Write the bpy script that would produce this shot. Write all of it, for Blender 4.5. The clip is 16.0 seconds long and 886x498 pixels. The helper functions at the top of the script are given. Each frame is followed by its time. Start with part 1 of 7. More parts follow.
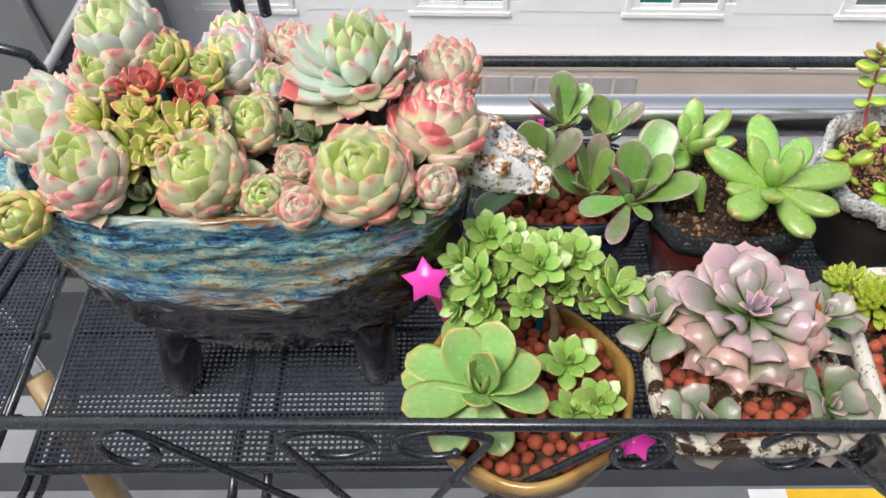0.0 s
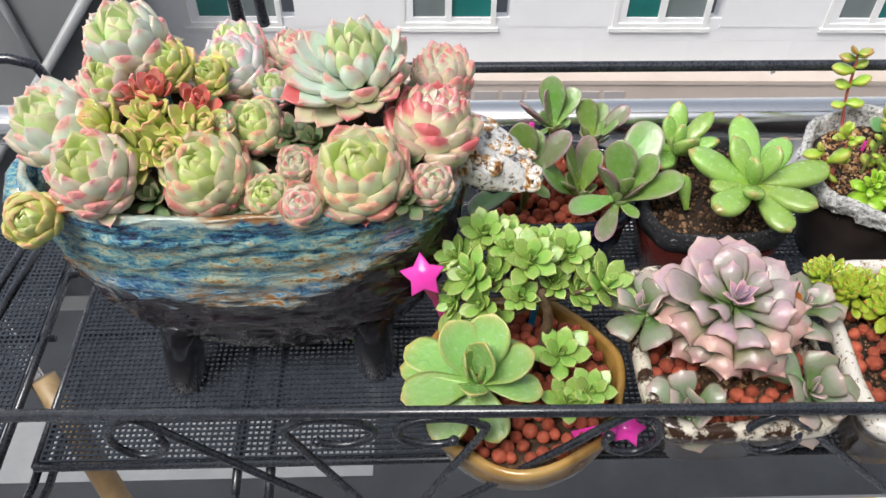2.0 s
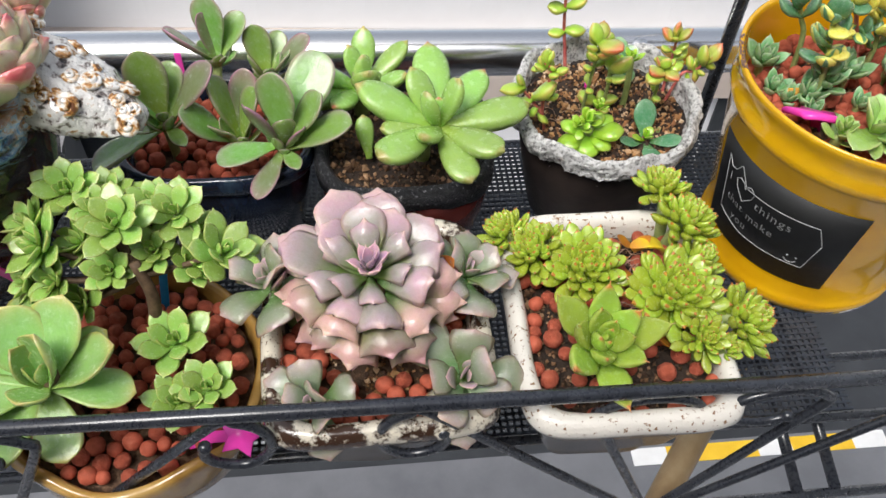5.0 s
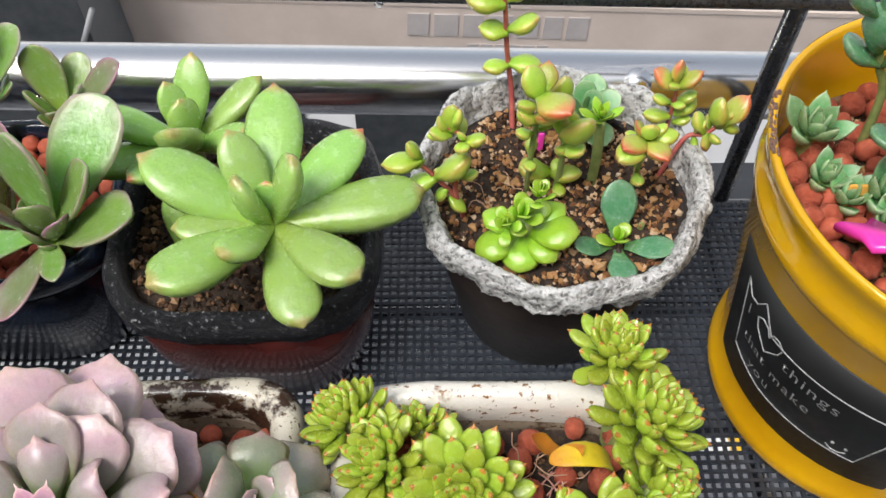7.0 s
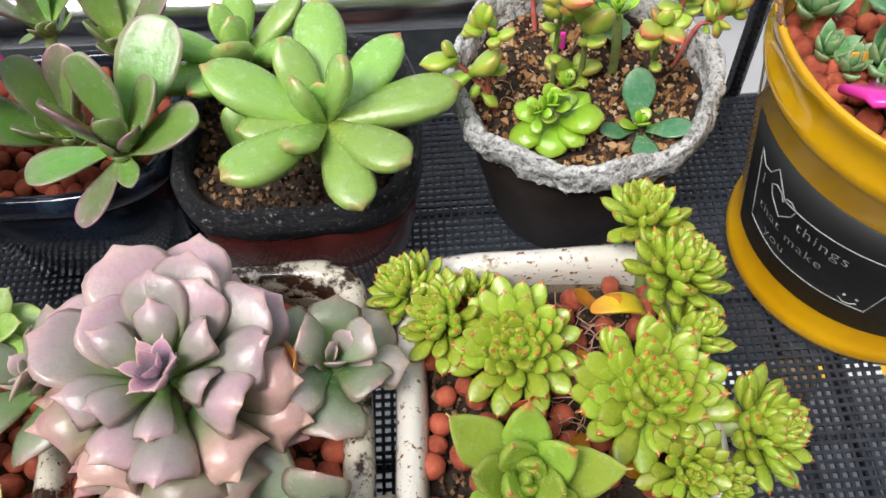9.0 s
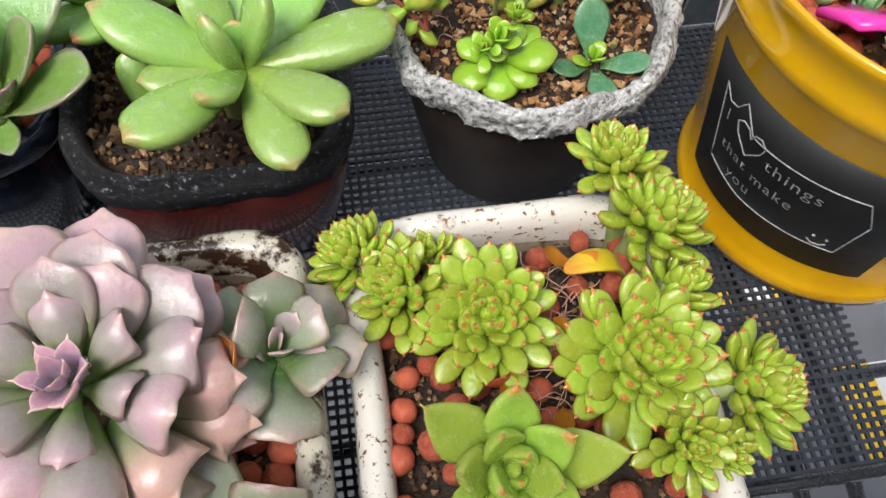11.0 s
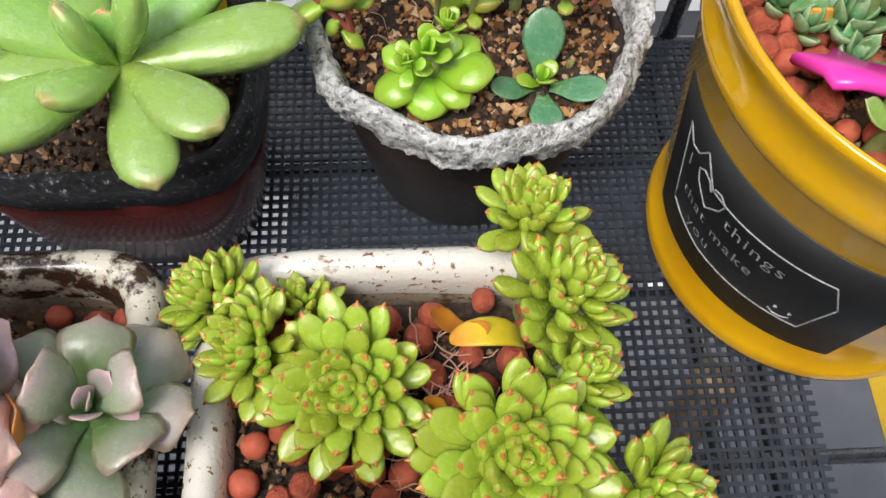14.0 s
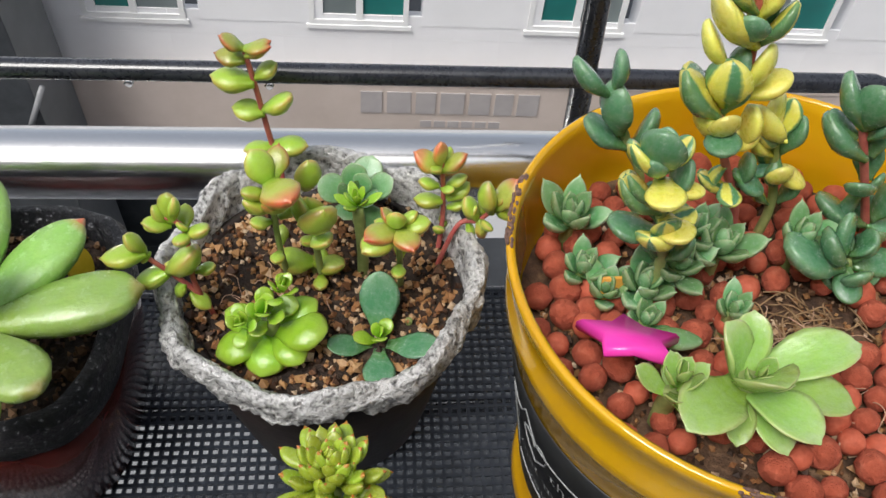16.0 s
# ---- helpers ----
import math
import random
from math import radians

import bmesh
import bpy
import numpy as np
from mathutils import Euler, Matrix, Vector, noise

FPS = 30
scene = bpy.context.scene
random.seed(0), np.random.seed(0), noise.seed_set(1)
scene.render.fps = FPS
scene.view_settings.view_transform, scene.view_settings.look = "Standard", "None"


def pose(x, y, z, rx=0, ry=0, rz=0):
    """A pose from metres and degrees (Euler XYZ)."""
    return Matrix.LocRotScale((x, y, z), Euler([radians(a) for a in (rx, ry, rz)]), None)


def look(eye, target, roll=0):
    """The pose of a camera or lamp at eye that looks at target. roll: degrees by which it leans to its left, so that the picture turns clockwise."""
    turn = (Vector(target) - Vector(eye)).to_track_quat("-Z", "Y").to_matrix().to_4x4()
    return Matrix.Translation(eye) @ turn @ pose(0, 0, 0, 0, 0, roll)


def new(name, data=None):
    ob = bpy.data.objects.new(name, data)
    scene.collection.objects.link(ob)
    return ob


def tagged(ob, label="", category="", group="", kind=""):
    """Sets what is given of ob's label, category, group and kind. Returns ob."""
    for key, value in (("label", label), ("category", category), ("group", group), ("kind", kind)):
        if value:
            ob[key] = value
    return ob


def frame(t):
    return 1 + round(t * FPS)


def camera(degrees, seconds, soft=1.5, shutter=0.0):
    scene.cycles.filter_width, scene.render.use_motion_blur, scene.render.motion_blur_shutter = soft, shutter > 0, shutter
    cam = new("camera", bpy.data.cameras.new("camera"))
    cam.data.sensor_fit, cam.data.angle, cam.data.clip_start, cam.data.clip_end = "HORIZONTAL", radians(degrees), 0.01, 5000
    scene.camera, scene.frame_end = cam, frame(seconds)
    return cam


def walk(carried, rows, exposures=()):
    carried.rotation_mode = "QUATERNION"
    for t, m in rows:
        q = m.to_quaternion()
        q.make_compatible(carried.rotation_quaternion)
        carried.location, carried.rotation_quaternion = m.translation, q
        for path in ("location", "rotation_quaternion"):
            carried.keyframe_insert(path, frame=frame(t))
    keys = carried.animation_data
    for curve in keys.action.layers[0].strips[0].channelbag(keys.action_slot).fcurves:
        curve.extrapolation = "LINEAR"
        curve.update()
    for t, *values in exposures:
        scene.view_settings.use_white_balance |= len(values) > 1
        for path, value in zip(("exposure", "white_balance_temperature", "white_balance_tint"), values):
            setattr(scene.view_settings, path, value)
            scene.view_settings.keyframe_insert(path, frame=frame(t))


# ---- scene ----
cam = camera(55.4, 16.0, soft=1.5)
# time, eye, target, lean
PATH = [
    (0, (0.045, 0.028, 0.521), (-0.022, 1.324, -1.001), -3.2),
    (0.5, (0.041, 0.036, 0.501), (-0.019, 1.334, -1.02), -3.0),
    (1, (0.066, 0.045, 0.494), (0.012, 1.344, -1.026), -3.0),
    (1.5, (0.057, 0.04, 0.503), (0.007, 1.354, -1.004), -2.7),
    (2, (0.042, 0.006, 0.529), (-0.002, 1.329, -0.97), -3.0),
    (2.5, (0.051, 0.015, 0.523), (0.018, 1.336, -0.978), -2.9),
    (3, (0.061, 0.021, 0.523), (0.03, 1.337, -0.983), -2.9),
    (3.5, (0.103, 0.019, 0.512), (0.091, 1.335, -0.995), -3.6),
    (4, (0.147, 0.032, 0.489), (0.305, 1.309, -1.043), 1.6),
    (4.5, (0.179, 0.045, 0.474), (0.364, 1.293, -1.078), 2.9),
    (5, (0.201, 0.069, 0.445), (0.382, 1.313, -1.11), 3.3),
    (5.2, (0.211, 0.08, 0.442), (0.381, 1.315, -1.122), 3.3),
    (7.3, (0.312, 0.242, 0.349), (0.318, 1.42, -1.267), -0.2),
    (7.5, (0.313, 0.241, 0.35), (0.35, 1.413, -1.271), 0.7),
    (8, (0.312, 0.24, 0.351), (0.299, 1.4, -1.277), -1.8),
    (8.5, (0.29, 0.214, 0.364), (0.26, 1.369, -1.269), -4.0),
    (8.7, (0.293, 0.195, 0.366), (0.259, 1.324, -1.285), -4.6),
    (10.8, (0.278, 0.219, 0.335), (0.492, 1.223, -1.381), 1.7),
    (11, (0.277, 0.221, 0.334), (0.477, 1.194, -1.402), 3.0),
    (11.5, (0.28, 0.221, 0.333), (0.462, 1.15, -1.428), 6.5),
    (12, (0.278, 0.222, 0.332), (0.444, 1.131, -1.442), 7.1),
    (12.5, (0.28, 0.226, 0.333), (0.434, 1.132, -1.443), 7.1),
    (13, (0.282, 0.23, 0.336), (0.428, 1.135, -1.442), 6.8),
    (13.5, (0.299, 0.248, 0.326), (0.418, 1.136, -1.462), 5.3),
    (14, (0.328, 0.259, 0.315), (0.428, 1.151, -1.472), 4.0),
    (14.5, (0.342, 0.262, 0.318), (0.46, 1.364, -1.348), 3.2),
    (15, (0.37, 0.26, 0.332), (0.414, 1.493, -1.242), -0.3),
    (15.5, (0.39, 0.257, 0.338), (0.493, 1.558, -1.177), 1.6),
    (16, (0.385, 0.259, 0.335), (0.494, 1.578, -1.165), 2.5),
]
walk(cam, [(t, look(eye, target, roll)) for t, eye, target, roll in PATH], ((0.0, 0.44), (5.0, 0.48), (7.5, 0.45), (12.5, 0.46), (14.5, 0.48), (15.3, 0.35), (16.0, 0.20)))

# ---- world, sun, exposure ----
world = bpy.data.worlds.new("overcast_sky")
scene.world = world
world.use_nodes = True
wn = world.node_tree.nodes
sky = wn.new("ShaderNodeTexSky")
sky.sky_type, sky.sun_disc = "NISHITA", False
sky.sun_elevation, sky.sun_rotation = radians(58), radians(-143)
sky.air_density, sky.dust_density, sky.ozone_density = 1.0, 4.0, 0.8
wn["Background"].inputs["Strength"].default_value = 0.135
veil = wn.new("ShaderNodeHueSaturation")
veil.inputs["Saturation"].default_value = 0.45
world.node_tree.links.new(sky.outputs[0], veil.inputs["Color"])
world.node_tree.links.new(veil.outputs[0], wn["Background"].inputs["Color"])
sun_data = bpy.data.lights.new("sun", "SUN")
sun_data.energy, sun_data.angle, sun_data.color = 2.0, radians(26), (1.0, 0.985, 0.96)
sun = new("sun", sun_data)
sun.matrix_world = look((0, 0, 0), (0.32, 0.36, -0.87))


# ---- materials ----
def nodes_of(name):
    m = bpy.data.materials.new(name)
    m.use_nodes = True
    nt = m.node_tree
    return m, nt, nt.nodes, nt.links, nt.nodes["Principled BSDF"]


def ramp_of(N, stops, interp="LINEAR"):
    r = N.new("ShaderNodeValToRGB")
    r.color_ramp.interpolation = interp
    els = r.color_ramp.elements
    while len(els) < len(stops):
        els.new(0.5)
    for e, (p, c) in zip(els, stops):
        e.position, e.color = p, (*c, 1)
    return r


def mix_of(N, L, fac, a, b, mode="MIX"):
    m = N.new("ShaderNodeMix")
    m.data_type, m.blend_type = "RGBA", mode
    for sock, v in (("Factor", fac), ("A", a), ("B", b)):
        s = [i for i in m.inputs if i.name == sock and (i.type == "RGBA" or sock == "Factor")][0]
        if isinstance(v, (int, float)):
            s.default_value = v
        elif isinstance(v, tuple):
            s.default_value = (*v, 1)
        else:
            L.new(v, s)
    return [o for o in m.outputs if o.type == "RGBA"][0]


def math_of(N, L, op, a, b=0.0, clamp=False):
    m = N.new("ShaderNodeMath")
    m.operation, m.use_clamp = op, clamp
    for i, v in enumerate((a, b)):
        if isinstance(v, (int, float)):
            m.inputs[i].default_value = v
        else:
            L.new(v, m.inputs[i])
    return m.outputs[0]


def noise_of(N, L, scale, detail=4, rough=0.55, coord="Object", stretch=None, turn=0.0):
    tc = N.new("ShaderNodeTexCoord")
    v = tc.outputs[coord]
    if stretch:
        mp = N.new("ShaderNodeMapping")
        mp.inputs["Scale"].default_value = stretch
        mp.inputs["Rotation"].default_value = (0, radians(turn), 0)
        L.new(v, mp.inputs[0])
        v = mp.outputs[0]
    n = N.new("ShaderNodeTexNoise")
    n.inputs["Scale"].default_value, n.inputs["Detail"].default_value = scale, detail
    n.inputs["Roughness"].default_value = rough
    L.new(v, n.inputs["Vector"])
    return n.outputs["Fac"]


def bump_of(N, L, B, height, strength, distance):
    b = N.new("ShaderNodeBump")
    b.inputs["Strength"].default_value, b.inputs["Distance"].default_value = strength, distance
    L.new(height, b.inputs["Height"])
    L.new(b.outputs[0], B.inputs["Normal"])


def surface(name, stops, scale=60, rough=0.5, metal=0.0, bump=0.0, dist=0.001, detail=5, coat=0.0, stretch=None, spec=0.5, rvar=0.15, fine=None):
    """A surface whose colour wanders along a ramp, with grain in its gloss and relief."""
    m, nt, N, L, B = nodes_of(name)
    f = noise_of(N, L, scale, detail, 0.6, stretch=stretch)
    r = ramp_of(N, stops)
    L.new(f, r.inputs[0])
    L.new(r.outputs[0], B.inputs["Base Color"])
    B.inputs["Metallic"].default_value = metal
    B.inputs["Specular IOR Level"].default_value = spec
    f2 = noise_of(N, L, fine or scale * 5, 3, 0.6)
    L.new(math_of(N, L, "ADD", math_of(N, L, "MULTIPLY", f2, rvar), rough - rvar / 2), B.inputs["Roughness"])
    B.inputs["Coat Weight"].default_value = coat
    B.inputs["Coat Roughness"].default_value = 0.06
    if bump:
        h = math_of(N, L, "ADD", f, math_of(N, L, "MULTIPLY", f2, 0.4))
        bump_of(N, L, B, h, bump, dist)
    return m


def leaf_paint(name, base, mid, tip, edge=None, edge_amount=0.6, tip_at=0.8, rough=0.42, bloom=0.12, hue=0.02, spots=0.0, stripe=None, spot_colour=(0.25, 0.06, 0.03), shift=0.10, stripe_at=0.62, rim=0.0, mid_at=0.4):
    """Leaf flesh: colour runs from base to tip, rims flush, wax and small blemishes over it; no two leaves quite alike."""
    m, nt, N, L, B = nodes_of(name)
    uv = N.new("ShaderNodeUVMap")
    sep = N.new("ShaderNodeSeparateXYZ")
    L.new(uv.outputs[0], sep.inputs[0])
    oi = N.new("ShaderNodeObjectInfo")
    n1 = noise_of(N, L, 2.2, 3)
    along = math_of(N, L, "ADD", sep.outputs[1], math_of(N, L, "MULTIPLY", math_of(N, L, "SUBTRACT", n1, 0.5), 0.16))
    along = math_of(N, L, "ADD", along, math_of(N, L, "MULTIPLY", math_of(N, L, "SUBTRACT", oi.outputs["Random"], 0.5), shift))
    r = ramp_of(N, [(0.0, base), (mid_at * 0.4, base), (mid_at, mid), (tip_at - 0.12, mid), (tip_at, tuple((a + b) / 2 for a, b in zip(mid, tip))), (min(1.0, tip_at + 0.12), tip)])
    L.new(along, r.inputs[0])
    col = r.outputs[0]
    if stripe:
        w = math_of(N, L, "ADD", math_of(N, L, "MULTIPLY", sep.outputs[0], 1.5), math_of(N, L, "MULTIPLY", n1, 0.5))
        w = math_of(N, L, "ADD", w, math_of(N, L, "MULTIPLY", oi.outputs["Random"], 0.7))
        sr = ramp_of(N, [(0.0, (0, 0, 0)), (stripe_at, (0, 0, 0)), (stripe_at + 0.12, (1, 1, 1)), (0.90, (1, 1, 1)), (1.0, (0.3, 0.3, 0.3))])
        L.new(math_of(N, L, "FRACT", w), sr.inputs[0])
        col = mix_of(N, L, sr.outputs[0], col, stripe)
    if edge:
        e = math_of(N, L, "ABSOLUTE", math_of(N, L, "SUBTRACT", sep.outputs[0], 0.5))
        e = math_of(N, L, "POWER", math_of(N, L, "MULTIPLY", e, 2.0), 4.5)
        e = math_of(N, L, "MULTIPLY", e, math_of(N, L, "MULTIPLY", sep.outputs[1], edge_amount), True)
        e = math_of(N, L, "MAXIMUM", e, math_of(N, L, "MULTIPLY", math_of(N, L, "POWER", sep.outputs[1], 16.0), rim))
        col = mix_of(N, L, e, col, edge)
    if spots:
        vo = noise_of(N, L, 22, 2)
        sp = ramp_of(N, [(0.0, (0, 0, 0)), (0.70, (0, 0, 0)), (0.74, (1, 1, 1)), (1, (1, 1, 1))])
        L.new(vo, sp.inputs[0])
        col = mix_of(N, L, math_of(N, L, "MULTIPLY", sp.outputs[0], spots), col, spot_colour)
    blot = noise_of(N, L, 5, 4, 0.6)
    br = ramp_of(N, [(0.0, (0.62, 0.70, 0.5)), (0.45, (1, 1, 1)), (0.62, (1, 1, 1)), (1.0, (1.1, 1.05, 0.92))])
    L.new(blot, br.inputs[0])
    col = mix_of(N, L, 0.75, col, br.outputs[0], "MULTIPLY")
    wax = noise_of(N, L, 9, 6, 0.7)
    wr = ramp_of(N, [(0.0, (0, 0, 0)), (0.4, (0, 0, 0)), (0.75, (1, 1, 1)), (1, (1, 1, 1))])
    L.new(wax, wr.inputs[0])
    col = mix_of(N, L, math_of(N, L, "MULTIPLY", wr.outputs[0], bloom * 0.6), col, (0.62, 0.68, 0.66))
    pore = noise_of(N, L, 46, 3, 0.7)
    pr = ramp_of(N, [(0.0, (0.72, 0.76, 0.62)), (0.36, (0.90, 0.92, 0.86)), (0.5, (1, 1, 1)), (0.66, (1.06, 1.05, 1.04)), (1.0, (1.25, 1.22, 1.2))])
    L.new(pore, pr.inputs[0])
    col = mix_of(N, L, 0.5, col, pr.outputs[0], "MULTIPLY")
    hs = N.new("ShaderNodeHueSaturation")
    L.new(math_of(N, L, "ADD", math_of(N, L, "MULTIPLY", math_of(N, L, "SUBTRACT", oi.outputs["Random"], 0.5), hue), 0.5), hs.inputs["Hue"])
    L.new(math_of(N, L, "ADD", math_of(N, L, "MULTIPLY", oi.outputs["Random"], 0.3), 0.80), hs.inputs["Value"])
    hs.inputs["Saturation"].default_value = 1.06
    L.new(col, hs.inputs["Color"])
    L.new(hs.outputs[0], B.inputs["Base Color"])
    L.new(math_of(N, L, "ADD", math_of(N, L, "MULTIPLY", wax, 0.25), rough - 0.12), B.inputs["Roughness"])
    B.inputs["Subsurface Weight"].default_value = 0.35
    B.inputs["Subsurface Radius"].default_value = (0.004, 0.006, 0.002)
    B.inputs["Subsurface Scale"].default_value = 0.22
    B.inputs["Specular IOR Level"].default_value = 0.6
    B.inputs["Coat Weight"].default_value = 0.4
    B.inputs["Coat Roughness"].default_value = 0.11
    bump_of(N, L, B, math_of(N, L, "ADD", n1, math_of(N, L, "ADD", math_of(N, L, "MULTIPLY", wax, 0.4), math_of(N, L, "MULTIPLY", pore, 0.06))), 0.15, 0.06)
    return m


IRON = surface("black_enamelled_iron", [(0.3, (0.014, 0.016, 0.021)), (0.6, (0.028, 0.031, 0.040)), (0.85, (0.06, 0.06, 0.066))], 90, 0.28, 0.0, 0.12, 0.0004, coat=0.45)
MESH = surface("black_coated_mesh", [(0.3, (0.022, 0.027, 0.037)), (0.7, (0.044, 0.053, 0.069))], 120, 0.32, 0.0, 0.0)
STEEL = surface("polished_stainless_steel", [(0.3, (0.86, 0.86, 0.85)), (0.7, (0.93, 0.93, 0.92))], 25, 0.2, 1.0, 0.0, 0.0003, stretch=(0.03, 1, 1), rvar=0.1)
CLAY = surface("fired_clay_pellet", [(0.25, (0.36, 0.070, 0.034)), (0.55, (0.52, 0.115, 0.060)), (0.85, (0.62, 0.20, 0.12))], 1.6, 0.75, 0.0, 0.5, 0.06, fine=9)
CLAY_HEAP = surface("fired_clay_heap", [(0.25, (0.36, 0.070, 0.034)), (0.55, (0.52, 0.115, 0.060)), (0.85, (0.62, 0.20, 0.12))], 300, 0.75, 0.0, 0.5, 0.0004, fine=1700)
SOIL = surface("gritty_potting_soil", [(0.25, (0.035, 0.02, 0.013)), (0.5, (0.11, 0.06, 0.033)), (0.7, (0.24, 0.14, 0.075)), (0.9, (0.42, 0.30, 0.19))], 190, 0.85, 0.0, 1.0, 0.002)
STEM = surface("woody_stem", [(0.3, (0.06, 0.034, 0.018)), (0.7, (0.16, 0.10, 0.055))], 220, 0.7, 0.0, 0.6, 0.0006)
RED_STEM = surface("red_stem", [(0.3, (0.38, 0.07, 0.07)), (0.7, (0.55, 0.16, 0.12))], 200, 0.5)
GREEN_STEM = surface("green_stem", [(0.3, (0.18, 0.26, 0.07)), (0.7, (0.34, 0.38, 0.14))], 200, 0.5)
PINK = surface("pink_plastic", [(0.3, (0.88, 0.04, 0.42)), (0.7, (0.95, 0.09, 0.54))], 40, 0.22, rvar=0.08)
BLUE = surface("blue_plastic", [(0.3, (0.01, 0.30, 0.72)), (0.7, (0.03, 0.40, 0.80))], 40, 0.3)
TAG_YELLOW = surface("yellow_plastic", [(0.3, (0.80, 0.55, 0.02)), (0.7, (0.9, 0.65, 0.05))], 200, 0.4)
BAMBOO = surface("weathered_bamboo", [(0.3, (0.22, 0.13, 0.06)), (0.55, (0.42, 0.29, 0.15)), (0.8, (0.58, 0.46, 0.28))], 30, 0.4, 0.0, 0.3, 0.001, stretch=(1, 1, 0.15))


# ---- mesh tools ----
def link(name, me, mat, parent=None, label=""):
    ob = new(name, me)
    if mat and not me.materials:
        me.materials.append(mat)
    if parent:
        ob.parent = parent
    if label:
        ob["label"] = label
    return ob


def part(name, bm, mat, parent=None, label="", smooth=True):
    me = bpy.data.meshes.new(name)
    bmesh.ops.recalc_face_normals(bm, faces=bm.faces)
    bm.to_mesh(me)
    bm.free()
    if smooth:
        me.polygons.foreach_set("use_smooth", [True] * len(me.polygons))
    return link(name, me, mat, parent, label)


def thing(name, loc, label, category, group="", kind=""):
    ob = new(name)
    ob.empty_display_size = 0.01
    ob.location = loc
    return tagged(ob, label, category, group, kind)


def box(bm, lo, hi, m=None):
    vs = [bm.verts.new((x, y, z)) for x in (lo[0], hi[0]) for y in (lo[1], hi[1]) for z in (lo[2], hi[2])]
    if m:
        for v in vs:
            v.co = m @ v.co
    for f in ((0, 1, 3, 2), (4, 6, 7, 5), (0, 4, 5, 1), (2, 3, 7, 6), (0, 2, 6, 4), (1, 5, 7, 3)):
        bm.faces.new([vs[i] for i in f])
    return vs


def soft_box(lo, hi, r=0.002, seg=2):
    bm = bmesh.new()
    box(bm, lo, hi)
    bmesh.ops.bevel(bm, geom=bm.edges[:], offset=r, segments=seg, profile=0.5, affect="EDGES")
    return bm


def loft(bm, rings, closed=True, cap_start=False, cap_end=False):
    grid = [[bm.verts.new(p) for p in ring] for ring in rings]
    n = len(grid[0])
    for a, b in zip(grid, grid[1:]):
        for i in range(n if closed else n - 1):
            bm.faces.new((a[i], a[(i + 1) % n], b[(i + 1) % n], b[i]))
    if cap_start:
        bm.faces.new(grid[0][::-1])
    if cap_end:
        bm.faces.new(grid[-1])
    return grid


def tube(bm, pts, r, n=8, r_end=None):
    """A round bar along a line of points."""
    pts = [Vector(p) for p in pts]
    side = None
    rings = []
    for i, p in enumerate(pts):
        d = (pts[min(i + 1, len(pts) - 1)] - pts[max(i - 1, 0)]).normalized()
        if side is None:
            side = d.orthogonal().normalized()
        side = (side - d * side.dot(d)).normalized()
        up = d.cross(side)
        rr = r if r_end is None else r + (r_end - r) * i / (len(pts) - 1)
        rings.append([p + rr * (math.cos(a) * side + math.sin(a) * up) for a in (2 * math.pi * k / n for k in range(n))])
    loft(bm, rings, True, True, True)


def smooth_line(pts, steps=6):
    """A Catmull-Rom line through points."""
    P = [Vector(p) for p in pts]
    P = [2 * P[0] - P[1], *P, 2 * P[-1] - P[-2]]
    out = []
    for a, b, c, d in zip(P, P[1:], P[2:], P[3:]):
        for k in range(steps):
            t = k / steps
            out.append(0.5 * ((2 * b) + (c - a) * t + (2 * a - 5 * b + 4 * c - d) * t * t + (3 * b - a - 3 * c + d) * t ** 3))
    return out + [P[-2]]


def ring_of(z, hx, hy, power=2.0, n=48, cx=0.0, cy=0.0):
    """A level ring: a circle or ellipse at power 2, a rounded box above."""
    out = []
    for k in range(n):
        a = 2 * math.pi * k / n
        c, s = math.cos(a), math.sin(a)
        out.append(Vector((cx + hx * math.copysign(abs(c) ** (2 / power), c), cy + hy * math.copysign(abs(s) ** (2 / power), s), z)))
    return out


LEAVES = {}


